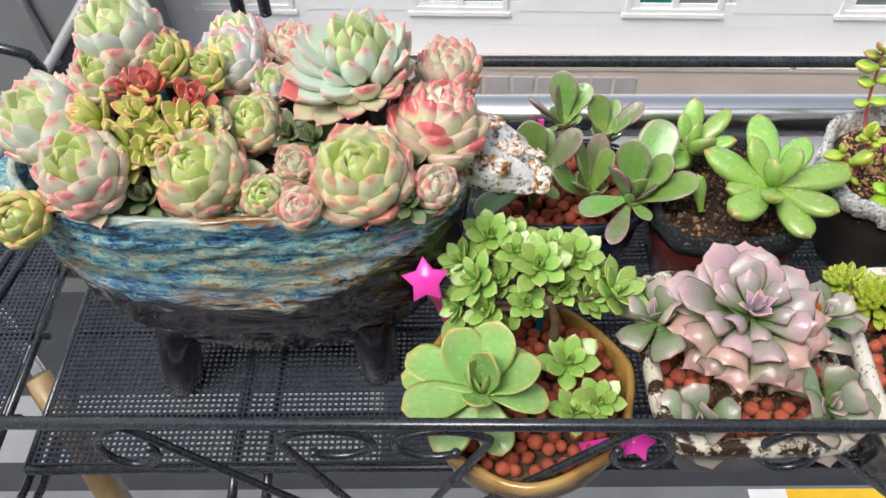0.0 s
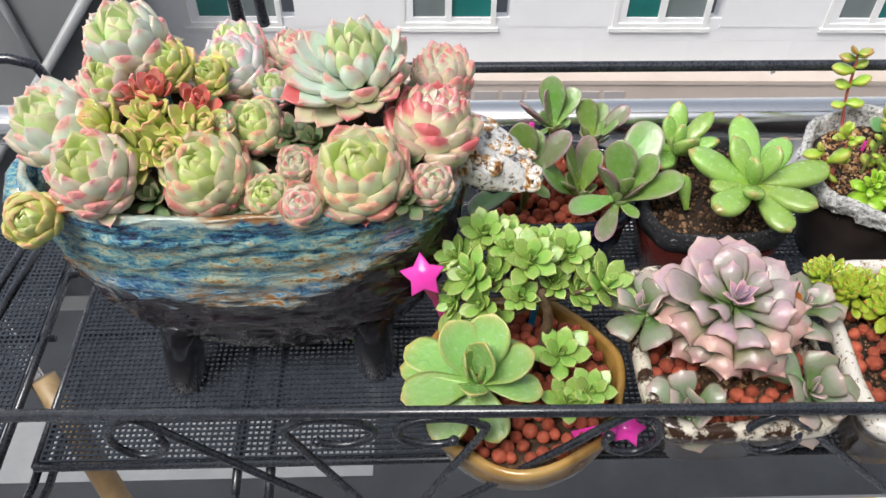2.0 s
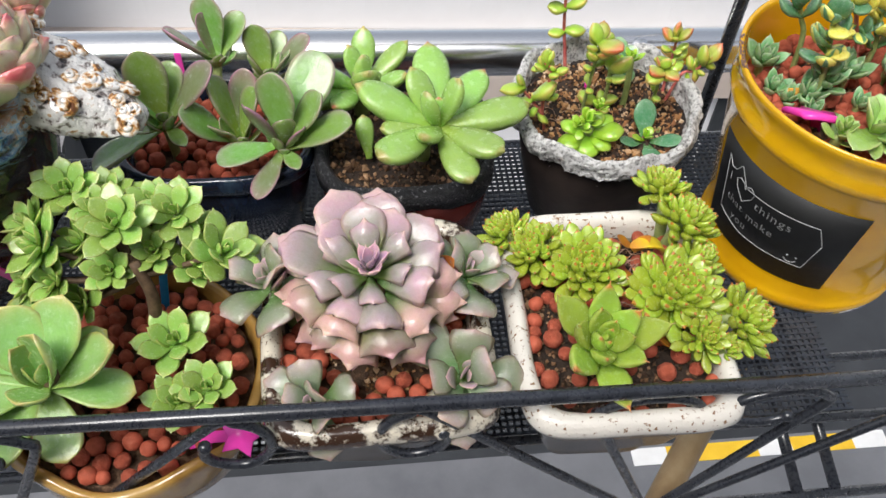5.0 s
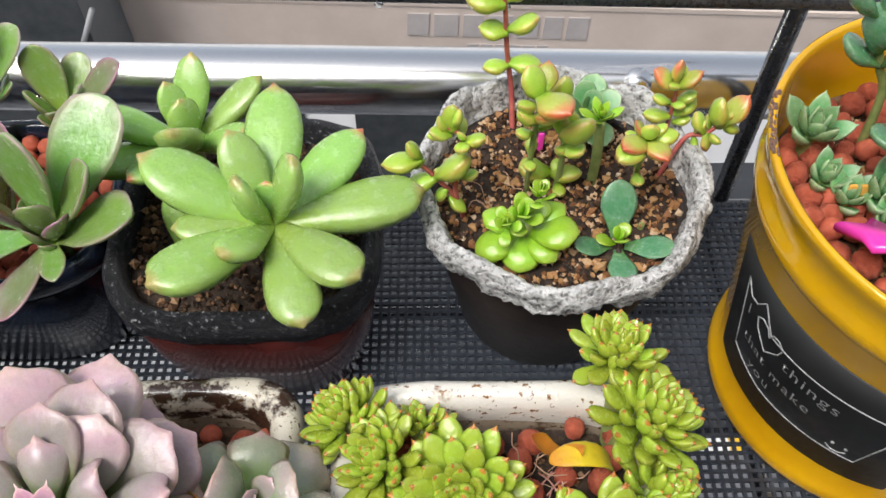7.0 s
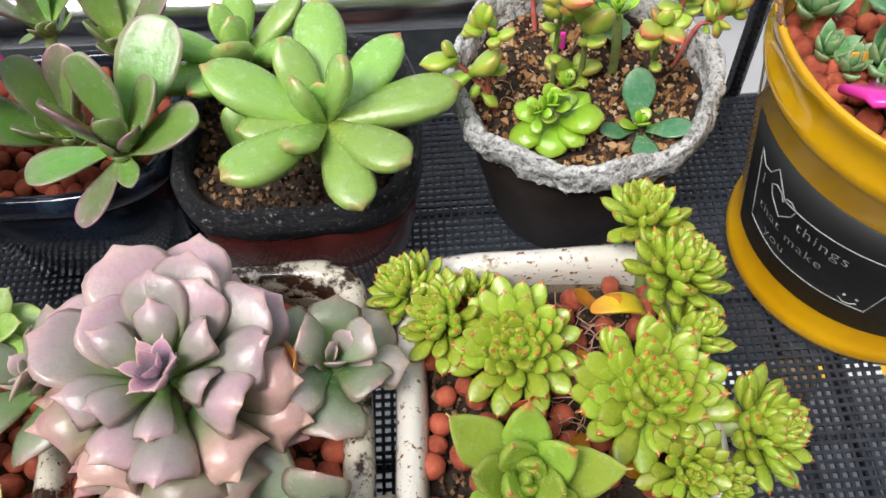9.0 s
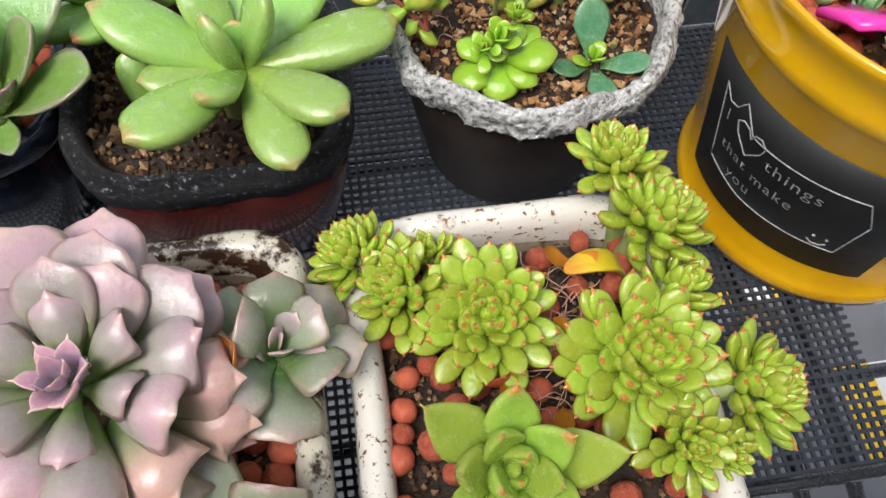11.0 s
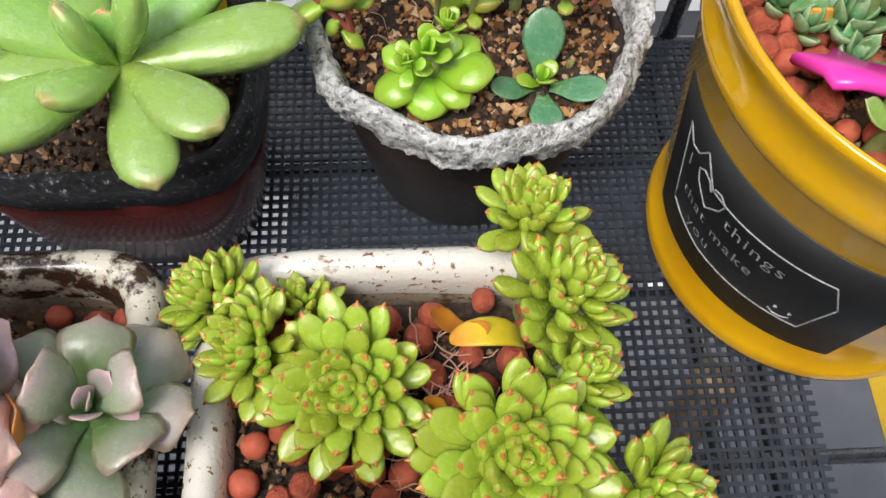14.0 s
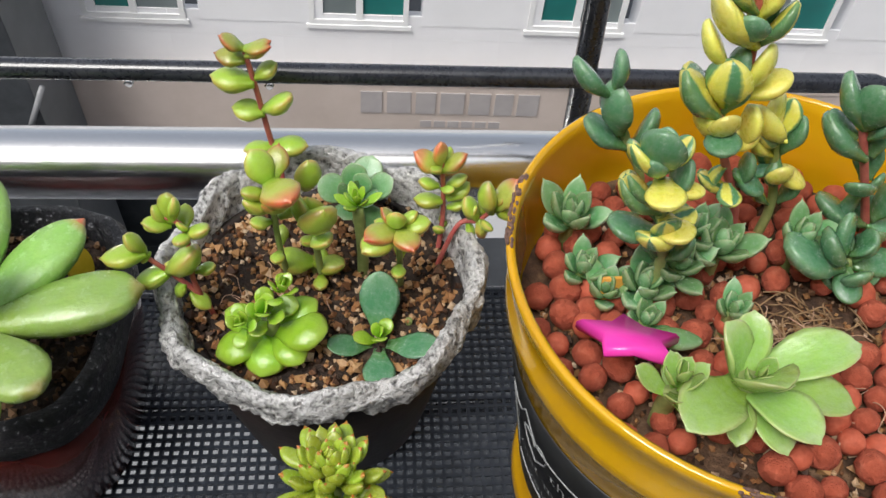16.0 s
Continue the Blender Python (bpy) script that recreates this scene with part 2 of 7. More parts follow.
def leaf_mesh(mat, W=0.5, T=0.12, wide=0.6, base=0.4, p=1.8, q=0.7, cup=0.2, bend=20.0, hook=0.0, mucro=0.0, fold=0.0, AR=10, wave=0.0):
    """A fleshy leaf one unit long along +x, its upper face to +z."""
    key = (mat.name, W, T, wide, base, p, q, cup, bend, hook, mucro, fold, wave)
    if key in LEAVES:
        return LEAVES[key]
    verts, uvs, faces = [], [], []
    x = z = 0.0
    last = 0.0
    ts = [0, 0.1, 0.24, 0.38, 0.52, 0.66, 0.78, 0.87, 0.93, 0.97, 0.99, 1.0]
    for i, t in enumerate(ts):
        ang = radians(bend) * (t - 0.2) + (radians(hook) * max(0, (t - 0.62) / 0.38) ** 1.5)
        x += math.cos(ang) * (t - last)
        z += math.sin(ang) * (t - last)
        last = t
        if t < wide:
            s = t / wide
            w = base + (1 - base) * (3 * s * s - 2 * s ** 3)
        else:
            s = (t - wide) / (1 - wide)
            w = max(0.0, 1 - s ** p) ** q
        th = (0.45 + 0.55 * math.sin(math.pi * min(1, t * 0.85 + 0.1))) * (0.25 + 0.75 * w ** 0.6)
        if t == 1.0:
            w, th = 0.03, 0.1
            x += mucro
        w *= W / 2
        th *= T / 2
        for k in range(AR):
            a = 2 * math.pi * k / AR
            c, sn = math.cos(a), math.sin(a)
            y = w * c
            zz = th * sn * (0.55 if sn > 0 else 1.0) + cup * w * c * c + fold * abs(c) ** 1.15 * w * max(0.0, (t - 0.3) / 0.7) ** 1.3
            zz += wave * w * math.sin(9 * t + 2.4 * math.copysign(1, c)) * abs(c) ** 2
            verts.append((x - zz * math.sin(ang), y, z + zz * math.cos(ang)))
            uvs.append((0.5 + 0.5 * c, t))
    n = len(ts)
    for i in range(n - 1):
        for k in range(AR):
            a, b = i * AR + k, i * AR + (k + 1) % AR
            faces.append((a, a + AR, b + AR, b))
    faces.append(tuple(range(AR)))
    faces.append(tuple((n - 1) * AR + k for k in range(AR))[::-1])
    me = bpy.data.meshes.new("leaf")
    me.from_pydata(verts, [], faces)
    me.polygons.foreach_set("use_smooth", [True] * len(me.polygons))
    layer = me.uv_layers.new(name="UVMap")
    for lo in me.loops:
        layer.data[lo.index].uv = uvs[lo.vertex_index]
    me.materials.append(mat)
    LEAVES[key] = me
    return me


def put_leaf(parent, me, m, name="leaf"):
    ob = new(name, me)
    ob.parent = parent
    ob.matrix_basis = m
    return ob


GOLDEN = 137.508


def leaves_round(parent, shapes, n, R, e_in=80, e_out=20, s_in=0.3, s_out=1.0, r0=0.1, h=0.2, spin=0.0, jit=5.0, curve=1.0, at=None, seed=1, wpow=0.8, base=0.0):
    """Leaves in a golden-angle rosette under parent: upright in the heart, open at the rim."""
    rng = random.Random(seed)
    at = at or Matrix.Identity(4)
    for i in range(n):
        f = i / max(1, n - 1)
        e = e_in + (e_out - e_in) * f ** curve
        s = R * (s_in + (s_out - s_in) * f ** wpow) * rng.uniform(0.93, 1.07)
        m = at @ pose(0, 0, 0, 0, 0, spin + GOLDEN * i + rng.uniform(-jit, jit))
        m = m @ pose(base + r0 * R * f, 0, h * R * (1 - f), 0, -(e + rng.uniform(-jit, jit)), 0)
        m = m @ pose(0, 0, 0, rng.uniform(-jit, jit), 0, 0) @ Matrix.Diagonal((s, s * rng.uniform(0.94, 1.06), s, 1))
        put_leaf(parent, shapes[i % len(shapes)] if isinstance(shapes, list) else shapes, m)


def lean(loc, toward=0.0, tilt=0.0):
    """A pose at loc whose up leans by tilt degrees toward the compass angle (degrees from +x)."""
    return Matrix.Translation(loc) @ pose(0, 0, 0, 0, 0, toward) @ pose(0, 0, 0, 0, tilt, 0) @ pose(0, 0, 0, 0, 0, -toward)


def leaf_to(parent, shape, base, tip, width=1.0, roll=0.0):
    """A leaf from base to tip, both in the parent's space, its face turned up and to the plant's heart."""
    base, tip = Vector(base), Vector(tip)
    d = tip - base
    ln = d.length
    x = d / ln
    flat = Vector((d.x, d.y, 0))
    flat = flat.normalized() if flat.length > 1e-4 else Vector((0, -1, 0))
    ref = Vector((0, 0, 1)) - flat * 0.8
    z = (ref - x * ref.dot(x)).normalized()
    y = z.cross(x)
    m = Matrix((x, y, z)).transposed().to_4x4()
    m.translation = base
    return put_leaf(parent, shape, m @ pose(0, 0, 0, roll) @ Matrix.Diagonal((ln, ln * width, ln * min(1.0, width), 1)))


# ---- the street below and the house across ----
ASPHALT = surface("wet_asphalt", [(0.3, (0.016, 0.019, 0.024)), (0.6, (0.026, 0.030, 0.036)), (0.9, (0.050, 0.055, 0.062))], 1.5, 0.6, fine=40)
PAVING = surface("concrete_paving", [(0.3, (0.13, 0.135, 0.148)), (0.6, (0.17, 0.175, 0.19)), (0.9, (0.22, 0.22, 0.24))], 1.2, 0.75, fine=30)
LIGHT_PAVING = surface("pale_concrete_strip", [(0.3, (0.20, 0.21, 0.22)), (0.7, (0.28, 0.285, 0.29))], 1.2, 0.75, fine=30)
PLASTER = surface("pale_facade_panels", [(0.2, (0.73, 0.73, 0.735)), (0.5, (0.78, 0.78, 0.79)), (0.85, (0.82, 0.82, 0.83))], 0.8, 0.6, fine=12)
SIGN = surface("brown_fascia", [(0.3, (0.45, 0.38, 0.33)), (0.7, (0.56, 0.48, 0.43))], 0.9, 0.55)
WHITE = surface("white_paint", [(0.3, (0.72, 0.72, 0.71)), (0.7, (0.82, 0.82, 0.81))], 3, 0.5)
YELLOW_PAINT = surface("yellow_road_paint", [(0.3, (0.72, 0.42, 0.01)), (0.7, (0.85, 0.55, 0.03))], 3, 0.6)
SIGN_INK = surface("faded_sign_ink", [(0.3, (0.34, 0.315, 0.31)), (0.7, (0.41, 0.38, 0.37))], 3, 0.6)
DARK = surface("dark_painted_metal", [(0.3, (0.02, 0.024, 0.028)), (0.7, (0.05, 0.055, 0.06))], 4, 0.4)


def glass(name, tint, rough=0.05):
    m, nt, N, L, B = nodes_of(name)
    f = noise_of(N, L, 0.7, 3)
    r = ramp_of(N, [(0.3, tuple(c * 0.6 for c in tint)), (0.75, tint)])
    L.new(f, r.inputs[0])
    L.new(r.outputs[0], B.inputs["Base Color"])
    B.inputs["Roughness"].default_value = rough
    B.inputs["Coat Weight"].default_value = 0.5
    return m


TEAL = glass("teal_tinted_pane", (0.02, 0.20, 0.18))
GREY_PANE = glass("grey_pane_with_blind", (0.22, 0.26, 0.26), 0.15)

GROUND = -10.5
bm = bmesh.new()
box(bm, (-400, -400, GROUND - 0.5), (400, 800, GROUND))
tagged(part("ground", bm, ASPHALT, smooth=False), "grey asphalt street far below the rack", "ground", kind="structure")
bm = bmesh.new()
box(bm, (-60, -0.85, GROUND + 0.001), (60, 5.0, GROUND + 0.15))
pavement = tagged(part("pavement", bm, PAVING, smooth=False), "light grey concrete pavement along the house", "pavement", kind="structure")
for x0, x1, m in ((3.7, 4.2, WHITE), (4.2, 5.5, YELLOW_PAINT), (5.5, 6.0, WHITE), (6.0, 6.9, YELLOW_PAINT), (6.9, 7.4, WHITE)):
    bm = bmesh.new()
    box(bm, (x0, 4.70, GROUND + 0.154), (x1, 4.95, GROUND + 0.162))
    tagged(part("road_marking", bm, m, smooth=False), "worn painted kerb marking on the pavement", "road marking", group="kerb markings", kind="structure")
for x0, x1, m in ((6.5, 7.0, YELLOW_PAINT), (7.0, 8.6, WHITE)):
    bm = bmesh.new()
    box(bm, (x0, 2.2, GROUND + 0.154), (x1, 3.6, GROUND + 0.162))
    tagged(part("road_marking", bm, m, smooth=False), "worn painted block on the pavement", "road marking", group="kerb markings", kind="structure")

bm = bmesh.new()
box(bm, (-14.0, 5.5, GROUND + 0.004), (-1.3, 6.6, GROUND + 0.012))
tagged(part("parking_strip", bm, LIGHT_PAVING, smooth=False), "pale concrete parking strip on the dark street", "parking strip", kind="structure")

FY = 10.0
WIN_SILL, WIN_TOP = -6.17, -4.5
PITCH, WIDE = 2.915, 1.31
WINDOWS = [-0.72 + PITCH * k for k in range(-5, 6)]
STREET_FALL = 2.4


def facade():
    wall = thing("wall_north", (0, FY, GROUND), "pale grey panelled house front across the street", "wall", kind="structure")
    wall.rotation_euler[1] = radians(STREET_FALL)
    spans = [(-30.0, WINDOWS[0])]
    for a, b in zip(WINDOWS, WINDOWS[1:]):
        spans.append((a + WIDE, b))
    spans.append((WINDOWS[-1] + WIDE, 30.0))
    g = 0.003
    bm = bmesh.new()
    box(bm, (-30, 0.02, 0), (30, 0.35, 2.6))
    part("wall_base", bm, PLASTER, wall, smooth=False)
    bm = bmesh.new()
    box(bm, (-30, 0.012, 2.6), (30, 0.35, WIN_SILL - GROUND))
    part("wall_backing", bm, PLASTER, wall, smooth=False)
    panel = None
    for row in range(2):
        z0 = 3.75 + row * 0.36
        for k in range(-20, 20):
            bm = bmesh.new()
            box(bm, (0, 0, 0), (1.47 - g, 0.03, 0.36 - g))
            if panel is None:
                panel = part("panel", bm, PLASTER, wall, smooth=False)
                ob = panel
            else:
                bm.free()
                ob = new("panel", panel.data)
                ob.parent = wall
            ob.location = (k * 1.47 + 0.2, 0.008, z0)
    for a, b in spans:
        bm = bmesh.new()
        box(bm, (a, 0, WIN_SILL - GROUND), (b, 0.35, WIN_TOP - GROUND))
        part("pier", bm, PLASTER, wall, smooth=False)
    bm = bmesh.new()
    box(bm, (-30, 0, WIN_TOP - GROUND), (30, 0.35, 11.6))
    part("wall_upper", bm, PLASTER, wall, smooth=False)
    for i, x in enumerate(WINDOWS):
        w = thing("window_%d" % (i + 1), (x, FY, WIN_SILL - x * math.tan(radians(STREET_FALL))), "white sliding window with teal and grey panes", "window", group="windows across the street", kind="structure")
        H = WIN_TOP - WIN_SILL
        w.rotation_euler[1] = radians(STREET_FALL)
        for name, lo, hi in (("window_sill", (-0.04, -0.035, -0.06), (WIDE + 0.04, 0.1, 0.0)), ("window_frame", (0, -0.02, 0.0), (0.07, 0.1, H)),
                             ("window_frame", (WIDE - 0.07, -0.02, 0), (WIDE, 0.1, H)), ("window_frame", (0.07, -0.02, H - 0.07), (WIDE - 0.07, 0.1, H)),
                             ("window_frame", (0.07, -0.02, 0), (WIDE - 0.07, 0.1, 0.07)), ("mullion", (WIDE * 0.47, -0.01, 0.07), (WIDE * 0.54, 0.09, H - 0.07))):
            bm = bmesh.new()
            box(bm, lo, hi)
            part(name, bm, WHITE, w, smooth=False)
        flip = i % 2
        for k, (lo, hi) in enumerate((((0.07, 0.03, 0.07), (WIDE * 0.47, 0.05, H - 0.07)), ((WIDE * 0.54, 0.03, 0.07), (WIDE - 0.07, 0.05, H - 0.07)))):
            bm = bmesh.new()
            box(bm, lo, hi)
            part("pane", bm, TEAL if (k == flip) else GREY_PANE, w, smooth=False)
    sign = thing("shop_sign", (0, FY - 0.25, -8.0), "long brown shop fascia with blurred lettering", "sign", kind="structure")
    sign.rotation_euler[1] = radians(STREET_FALL)
    bm = bmesh.new()
    box(bm, (-30, 0, 0), (30, 0.25, 1.05))
    part("fascia", bm, SIGN, sign, smooth=False)
    bm = bmesh.new()
    box(bm, (-30, -0.02, 1.05), (30, 0.25, 1.12))
    part("coping", bm, SIGN, sign, smooth=False)
    x = -0.12
    for k, w in enumerate((0.30, 0.34, 0.28, 0.34, 0.30, 0.26, 0.30)):
        bm = bmesh.new()
        box(bm, (x, -0.02, 0.55), (x + w, 0.0, 0.92))
        part("letter_bar", bm, SIGN_INK, sign, smooth=False)
        x += w + 0.07
    x = 0.74
    for k in range(6):
        bm = bmesh.new()
        box(bm, (x, -0.015, 0.30), (x + 0.16, 0.0, 0.41))
        part("letter_bar", bm, SIGN_INK, sign, smooth=False)
        x += 0.20
    for x in (-4.4, -1.0, 6.0, 12.0):
        bm = bmesh.new()
        box(bm, (x, FY - 0.03, GROUND + 0.01), (x + 2.6, FY + 0.01, -8.2))
        tagged(part("shop_front", bm, DARK, smooth=False), "dark glazed shop front under the fascia", "shop front", group="shop fronts", kind="structure")


facade()

# the side house that closes the street, with a dark braced gate
SLATE = surface("grey_clad_wall", [(0.3, (0.13, 0.135, 0.14)), (0.7, (0.18, 0.185, 0.19))], 0.8, 0.5)
PIPE = surface("grey_painted_pipe", [(0.3, (0.24, 0.245, 0.25)), (0.7, (0.32, 0.325, 0.33))], 3, 0.4)
annex = thing("annex", (-3.95, FY - 1.4, GROUND), "grey side house with a dark braced opening and pale pipes", "annex", kind="structure")
bm = bmesh.new()
box(bm, (-5.5, 0, 0), (0, 1.1, 8.2))
part("body", bm, SLATE, annex, smooth=False)
bm = bmesh.new()
loft(bm, [[Vector((x, y, z)) for x, z in ((-0.004, 6.0), (-0.004, 0.4), (-4.86, 0.4))] for y in (-0.012, -0.002)], True, True, True)
part("dark_opening", bm, DARK, annex, smooth=False)
for name, p, q, r in (("brace", (-0.12, -0.06, 5.95), (-4.7, -0.06, 0.7), 0.07), ("pipe", (-1.3, -0.05, 6.9), (-1.1, -0.05, 4.7), 0.05), ("pipe", (0.16, -0.05, 4.45), (-0.22, -0.05, 3.75), 0.035)):
    bm = bmesh.new()
    tube(bm, [p, q], r, 12)
    part(name, bm, PIPE, annex)

# the wall of the house behind
bm = bmesh.new()
box(bm, (-8, -0.85, GROUND), (8, -0.6, -0.6))
box(bm, (-8, -0.85, -0.6), (-1.3, -0.6, 1.2))
box(bm, (1.7, -0.85, -0.6), (8, -0.6, 1.2))
box(bm, (-8, -0.85, 1.2), (8, -0.6, 1.55))
tagged(part("wall_south", bm, PLASTER, smooth=False), "plain plastered house wall with an open window", "wall", kind="structure")
ROOM = surface("dim_room_plaster", [(0.3, (0.45, 0.44, 0.42)), (0.7, (0.55, 0.54, 0.52))], 1, 0.8)
bm = bmesh.new()
for lo, hi in (((-1.6, -3.6, -0.9), (2.0, -3.45, 1.5)), ((-1.6, -3.45, -0.9), (-1.45, -0.852, 1.5)), ((1.85, -3.45, -0.9), (2.0, -0.852, 1.5)), ((-1.45, -3.45, -0.9), (1.85, -0.852, -0.75)), ((-1.45, -3.45, 1.35), (1.85, -0.852, 1.5))):
    box(bm, lo, hi)
tagged(part("room_shell", bm, ROOM, smooth=False), "plain room behind the open window", "wall", kind="structure")

# ---- stainless handrail that carries the racks ----
rail = thing("steel_railing", (0, 0.55, 0.0570), "polished round stainless steel handrail behind the rack", "railing", kind="structure")
rail.rotation_euler[1] = radians(1.6)


bm = bmesh.new()
tube(bm, [(-2.2, 0.006, 0.0124), (0.3, 0.006, 0.0124), (2.6, 0.006, 0.0124)], 0.017, 48)
part("top_rail", bm, STEEL, rail, "round polished handrail")
for x in (-1.4, -0.45, 1.2, 2.2):
    bm = bmesh.new()
    bmesh.ops.create_cone(bm, cap_ends=True, segments=20, radius1=0.008, radius2=0.008, depth=0.95, matrix=Matrix.Translation((x, 0.001, -0.474)))
    part("baluster", bm, STEEL, rail)
bm = bmesh.new()
bmesh.ops.create_cone(bm, cap_ends=True, segments=24, radius1=0.0072, radius2=0.0062, depth=0.0024, matrix=Matrix.Translation((0.404, -0.0062, 0.0244)) @ pose(0, 0, 0, 45))
part("screw_plate", bm, STEEL, rail)

# ---- the wrought iron racks ----
FLOOR_Y0, FLOOR_Y1 = 0.286, 0.524
CELL, WIRE = 0.0042, 0.0008


def mesh_sheet(x0, x1, y0, y1, z, parent):
    """Square-holed sheet: flat wires one way, a hair lower the other way."""
    verts, faces = [], []

    def strip(lo, hi):
        b = len(verts)
        verts.extend((x, y, zz) for x in (lo[0], hi[0]) for y in (lo[1], hi[1]) for zz in (lo[2], hi[2]))
        faces.extend(tuple(b + i for i in f) for f in ((0, 1, 3, 2), (4, 6, 7, 5), (0, 4, 5, 1), (2, 3, 7, 6), (0, 2, 6, 4), (1, 5, 7, 3)))

    for k in range(int((y1 - y0) / CELL) + 1):
        y = y0 + k * CELL
        strip((x0, y - WIRE, z - 0.0016), (x1, y + WIRE, z))
    for k in range(int((x1 - x0) / CELL) + 1):
        x = x0 + k * CELL
        strip((x - WIRE, y0, z - 0.0019), (x + WIRE, y1, z - 0.0003))
    me = bpy.data.meshes.new("mesh_floor")
    me.from_pydata(verts, [], faces)
    ob = link("mesh_floor", me, MESH, parent, "fine square-holed black mesh")
    ob["kind"] = "stuff"
    return ob


def bar(parent, name, pts, r=0.0026, n=10, steps=0):
    bm = bmesh.new()
    tube(bm, smooth_line(pts, steps) if steps else pts, r, n)
    return part(name, bm, IRON, parent)


def scroll(parent, cx, cz, fan, outer, mirror, y=0.248):
    """One curl under the top rail whose leg runs to the foot of its fan."""
    s = -1 if mirror else 1
    pts = []
    if outer:
        a, b = 0.0195, 0.0205
        for k in range(15):
            ang = radians(10 - 285 * k / 14)
            g = 0.52 + 0.48 * min(1, k / 6)
            pts.append((cx + s * a * g * math.cos(ang), y - 0.002 * (1 - k / 14), cz + b * g * math.sin(ang)))
        foot = (fan - s * 0.010, y, -0.033)
    else:
        a, b = 0.026, 0.0165
        for k in range(15):
            ang = radians(-125 + 300 * k / 14)
            g = 0.5 + 0.5 * min(1, k / 6)
            pts.append((cx + s * a * g * math.cos(ang), y - 0.002 * (1 - k / 14), cz + 0.004 + b * g * math.sin(ang)))
        foot = (fan - s * 0.003, y, -0.033)
    last = Vector(pts[-1])
    for t in (0.25, 0.6, 1.0):
        pts.append(tuple(last.lerp(Vector(foot), t)))
    ob = bar(parent, "scroll", pts, 0.0026, 8, 3)
    bm = bmesh.new()
    bmesh.ops.create_icosphere(bm, subdivisions=2, radius=0.0033, matrix=Matrix.Translation(pts[0]))
    part("ball_end", bm, IRON, ob)


def rack(x0, x1, fans, label, hooks, slope, mesh_end):
    """slope: height of the rails at x0 and x1 for front and back."""
    r = thing("plant_rack", ((x0 + x1) / 2, 0.4, -0.004), label, "plant rack", group="hanging racks")
    (f0, f1), (b0, b1) = slope
    mesh_sheet(x0 + 0.012, mesh_end, FLOOR_Y0, FLOOR_Y1, 0.0, r)
    for name, pts in (("floor_bar", [(x0 + 0.008, FLOOR_Y0 - 0.003, -0.004), (x1 - 0.008, FLOOR_Y0 - 0.003, -0.004)]),
                      ("floor_bar", [(x0 + 0.008, FLOOR_Y1 + 0.003, -0.004), (x1 - 0.008, FLOOR_Y1 + 0.003, -0.004)]),
                      ("floor_bar", [(x0 + 0.008, FLOOR_Y0 - 0.003, -0.0045), (x0 + 0.008, FLOOR_Y1 + 0.003, -0.0045)]),
                      ("floor_bar", [(x1 - 0.008, FLOOR_Y0 - 0.003, -0.0045), (x1 - 0.008, FLOOR_Y1 + 0.003, -0.0045)]),
                      ("cross_bar", [(x0 + 0.008, 0.325, -0.0075), (x1, 0.325, -0.0075)]),
                      ("cross_bar", [(x0 + 0.008, 0.395, -0.0052), (x1, 0.395, -0.0052)]),
                      ("cross_bar", [(x0 + 0.008, 0.46, -0.0052), (x1, 0.46, -0.0052)])):
        bar(r, name, pts, 0.0032)
    bar(r, "front_rail", [(x0 - 0.012, 0.248, f0), ((x0 + x1) / 2, 0.248, (f0 + f1) / 2), (x1 + 0.012, 0.248, f1)], 0.0037, 14)
    bar(r, "bottom_rail", [(x0, 0.248, -0.034), (x1, 0.248, -0.034)], 0.0032)
    c = 0.018
    xa = x0 + 0.030
    bar(r, "rear_rail", [(xa - 0.01, 0.53, -0.004), (xa - 0.01, 0.53, b0 - c), (xa - 0.006, 0.53, b0 - c * 0.35), (xa + c * 0.6, 0.53, b0), (xa + c * 1.6, 0.53, b0 - 0.0003),
                              (x1 - c * 1.6, 0.53, b1 + 0.0003), (x1 - c * 0.6, 0.53, b1), (x1 + 0.006, 0.53, b1 - c * 0.35), (x1 + 0.01, 0.53, b1 - c), (x1 + 0.01, 0.53, -0.004)], 0.0042, 12)
    for x in (x0, x1):
        bar(r, "side_bar", [(x, 0.248, 0.115), (x, 0.248, -0.034), (x, 0.290, -0.045), (x, 0.525, -0.045)], 0.0032)
        bar(r, "side_bar", [(x + 0.004, 0.254, 0.11), (x + 0.004, 0.53, 0.06)], 0.003)
    for x in hooks:
        bar(r, "hook_post", [(x, 0.531, -0.05), (x, 0.531, 0.34), (x, 0.54, 0.362), (x, 0.565, 0.37), (x, 0.59, 0.36), (x, 0.597, 0.34), (x, 0.597, 0.145), (x, 0.597, 0.141)], 0.0048, 12)
        bar(r, "floor_strut", [(x - 0.01, 0.25, -0.034), (x - 0.01, 0.30, -0.022), (x - 0.01, 0.53, -0.012)], 0.0036)
        bar(r, "floor_strut", [(x + 0.014, 0.25, -0.034), (x + 0.014, 0.30, -0.022), (x + 0.014, 0.53, -0.012)], 0.0036)
    for f in fans:
        for dx, outer, mirror in ((-0.136, True, False), (-0.028, False, False), (0.036, False, True), (0.143, True, True)):
            t = (f + dx - x0) / (x1 - x0)
            z = f0 + (f1 - f0) * t
            scroll(r, f + dx, z - 0.0265, f, outer, mirror)
    for ob in r.children:
        ob.location = -r.location
    return r


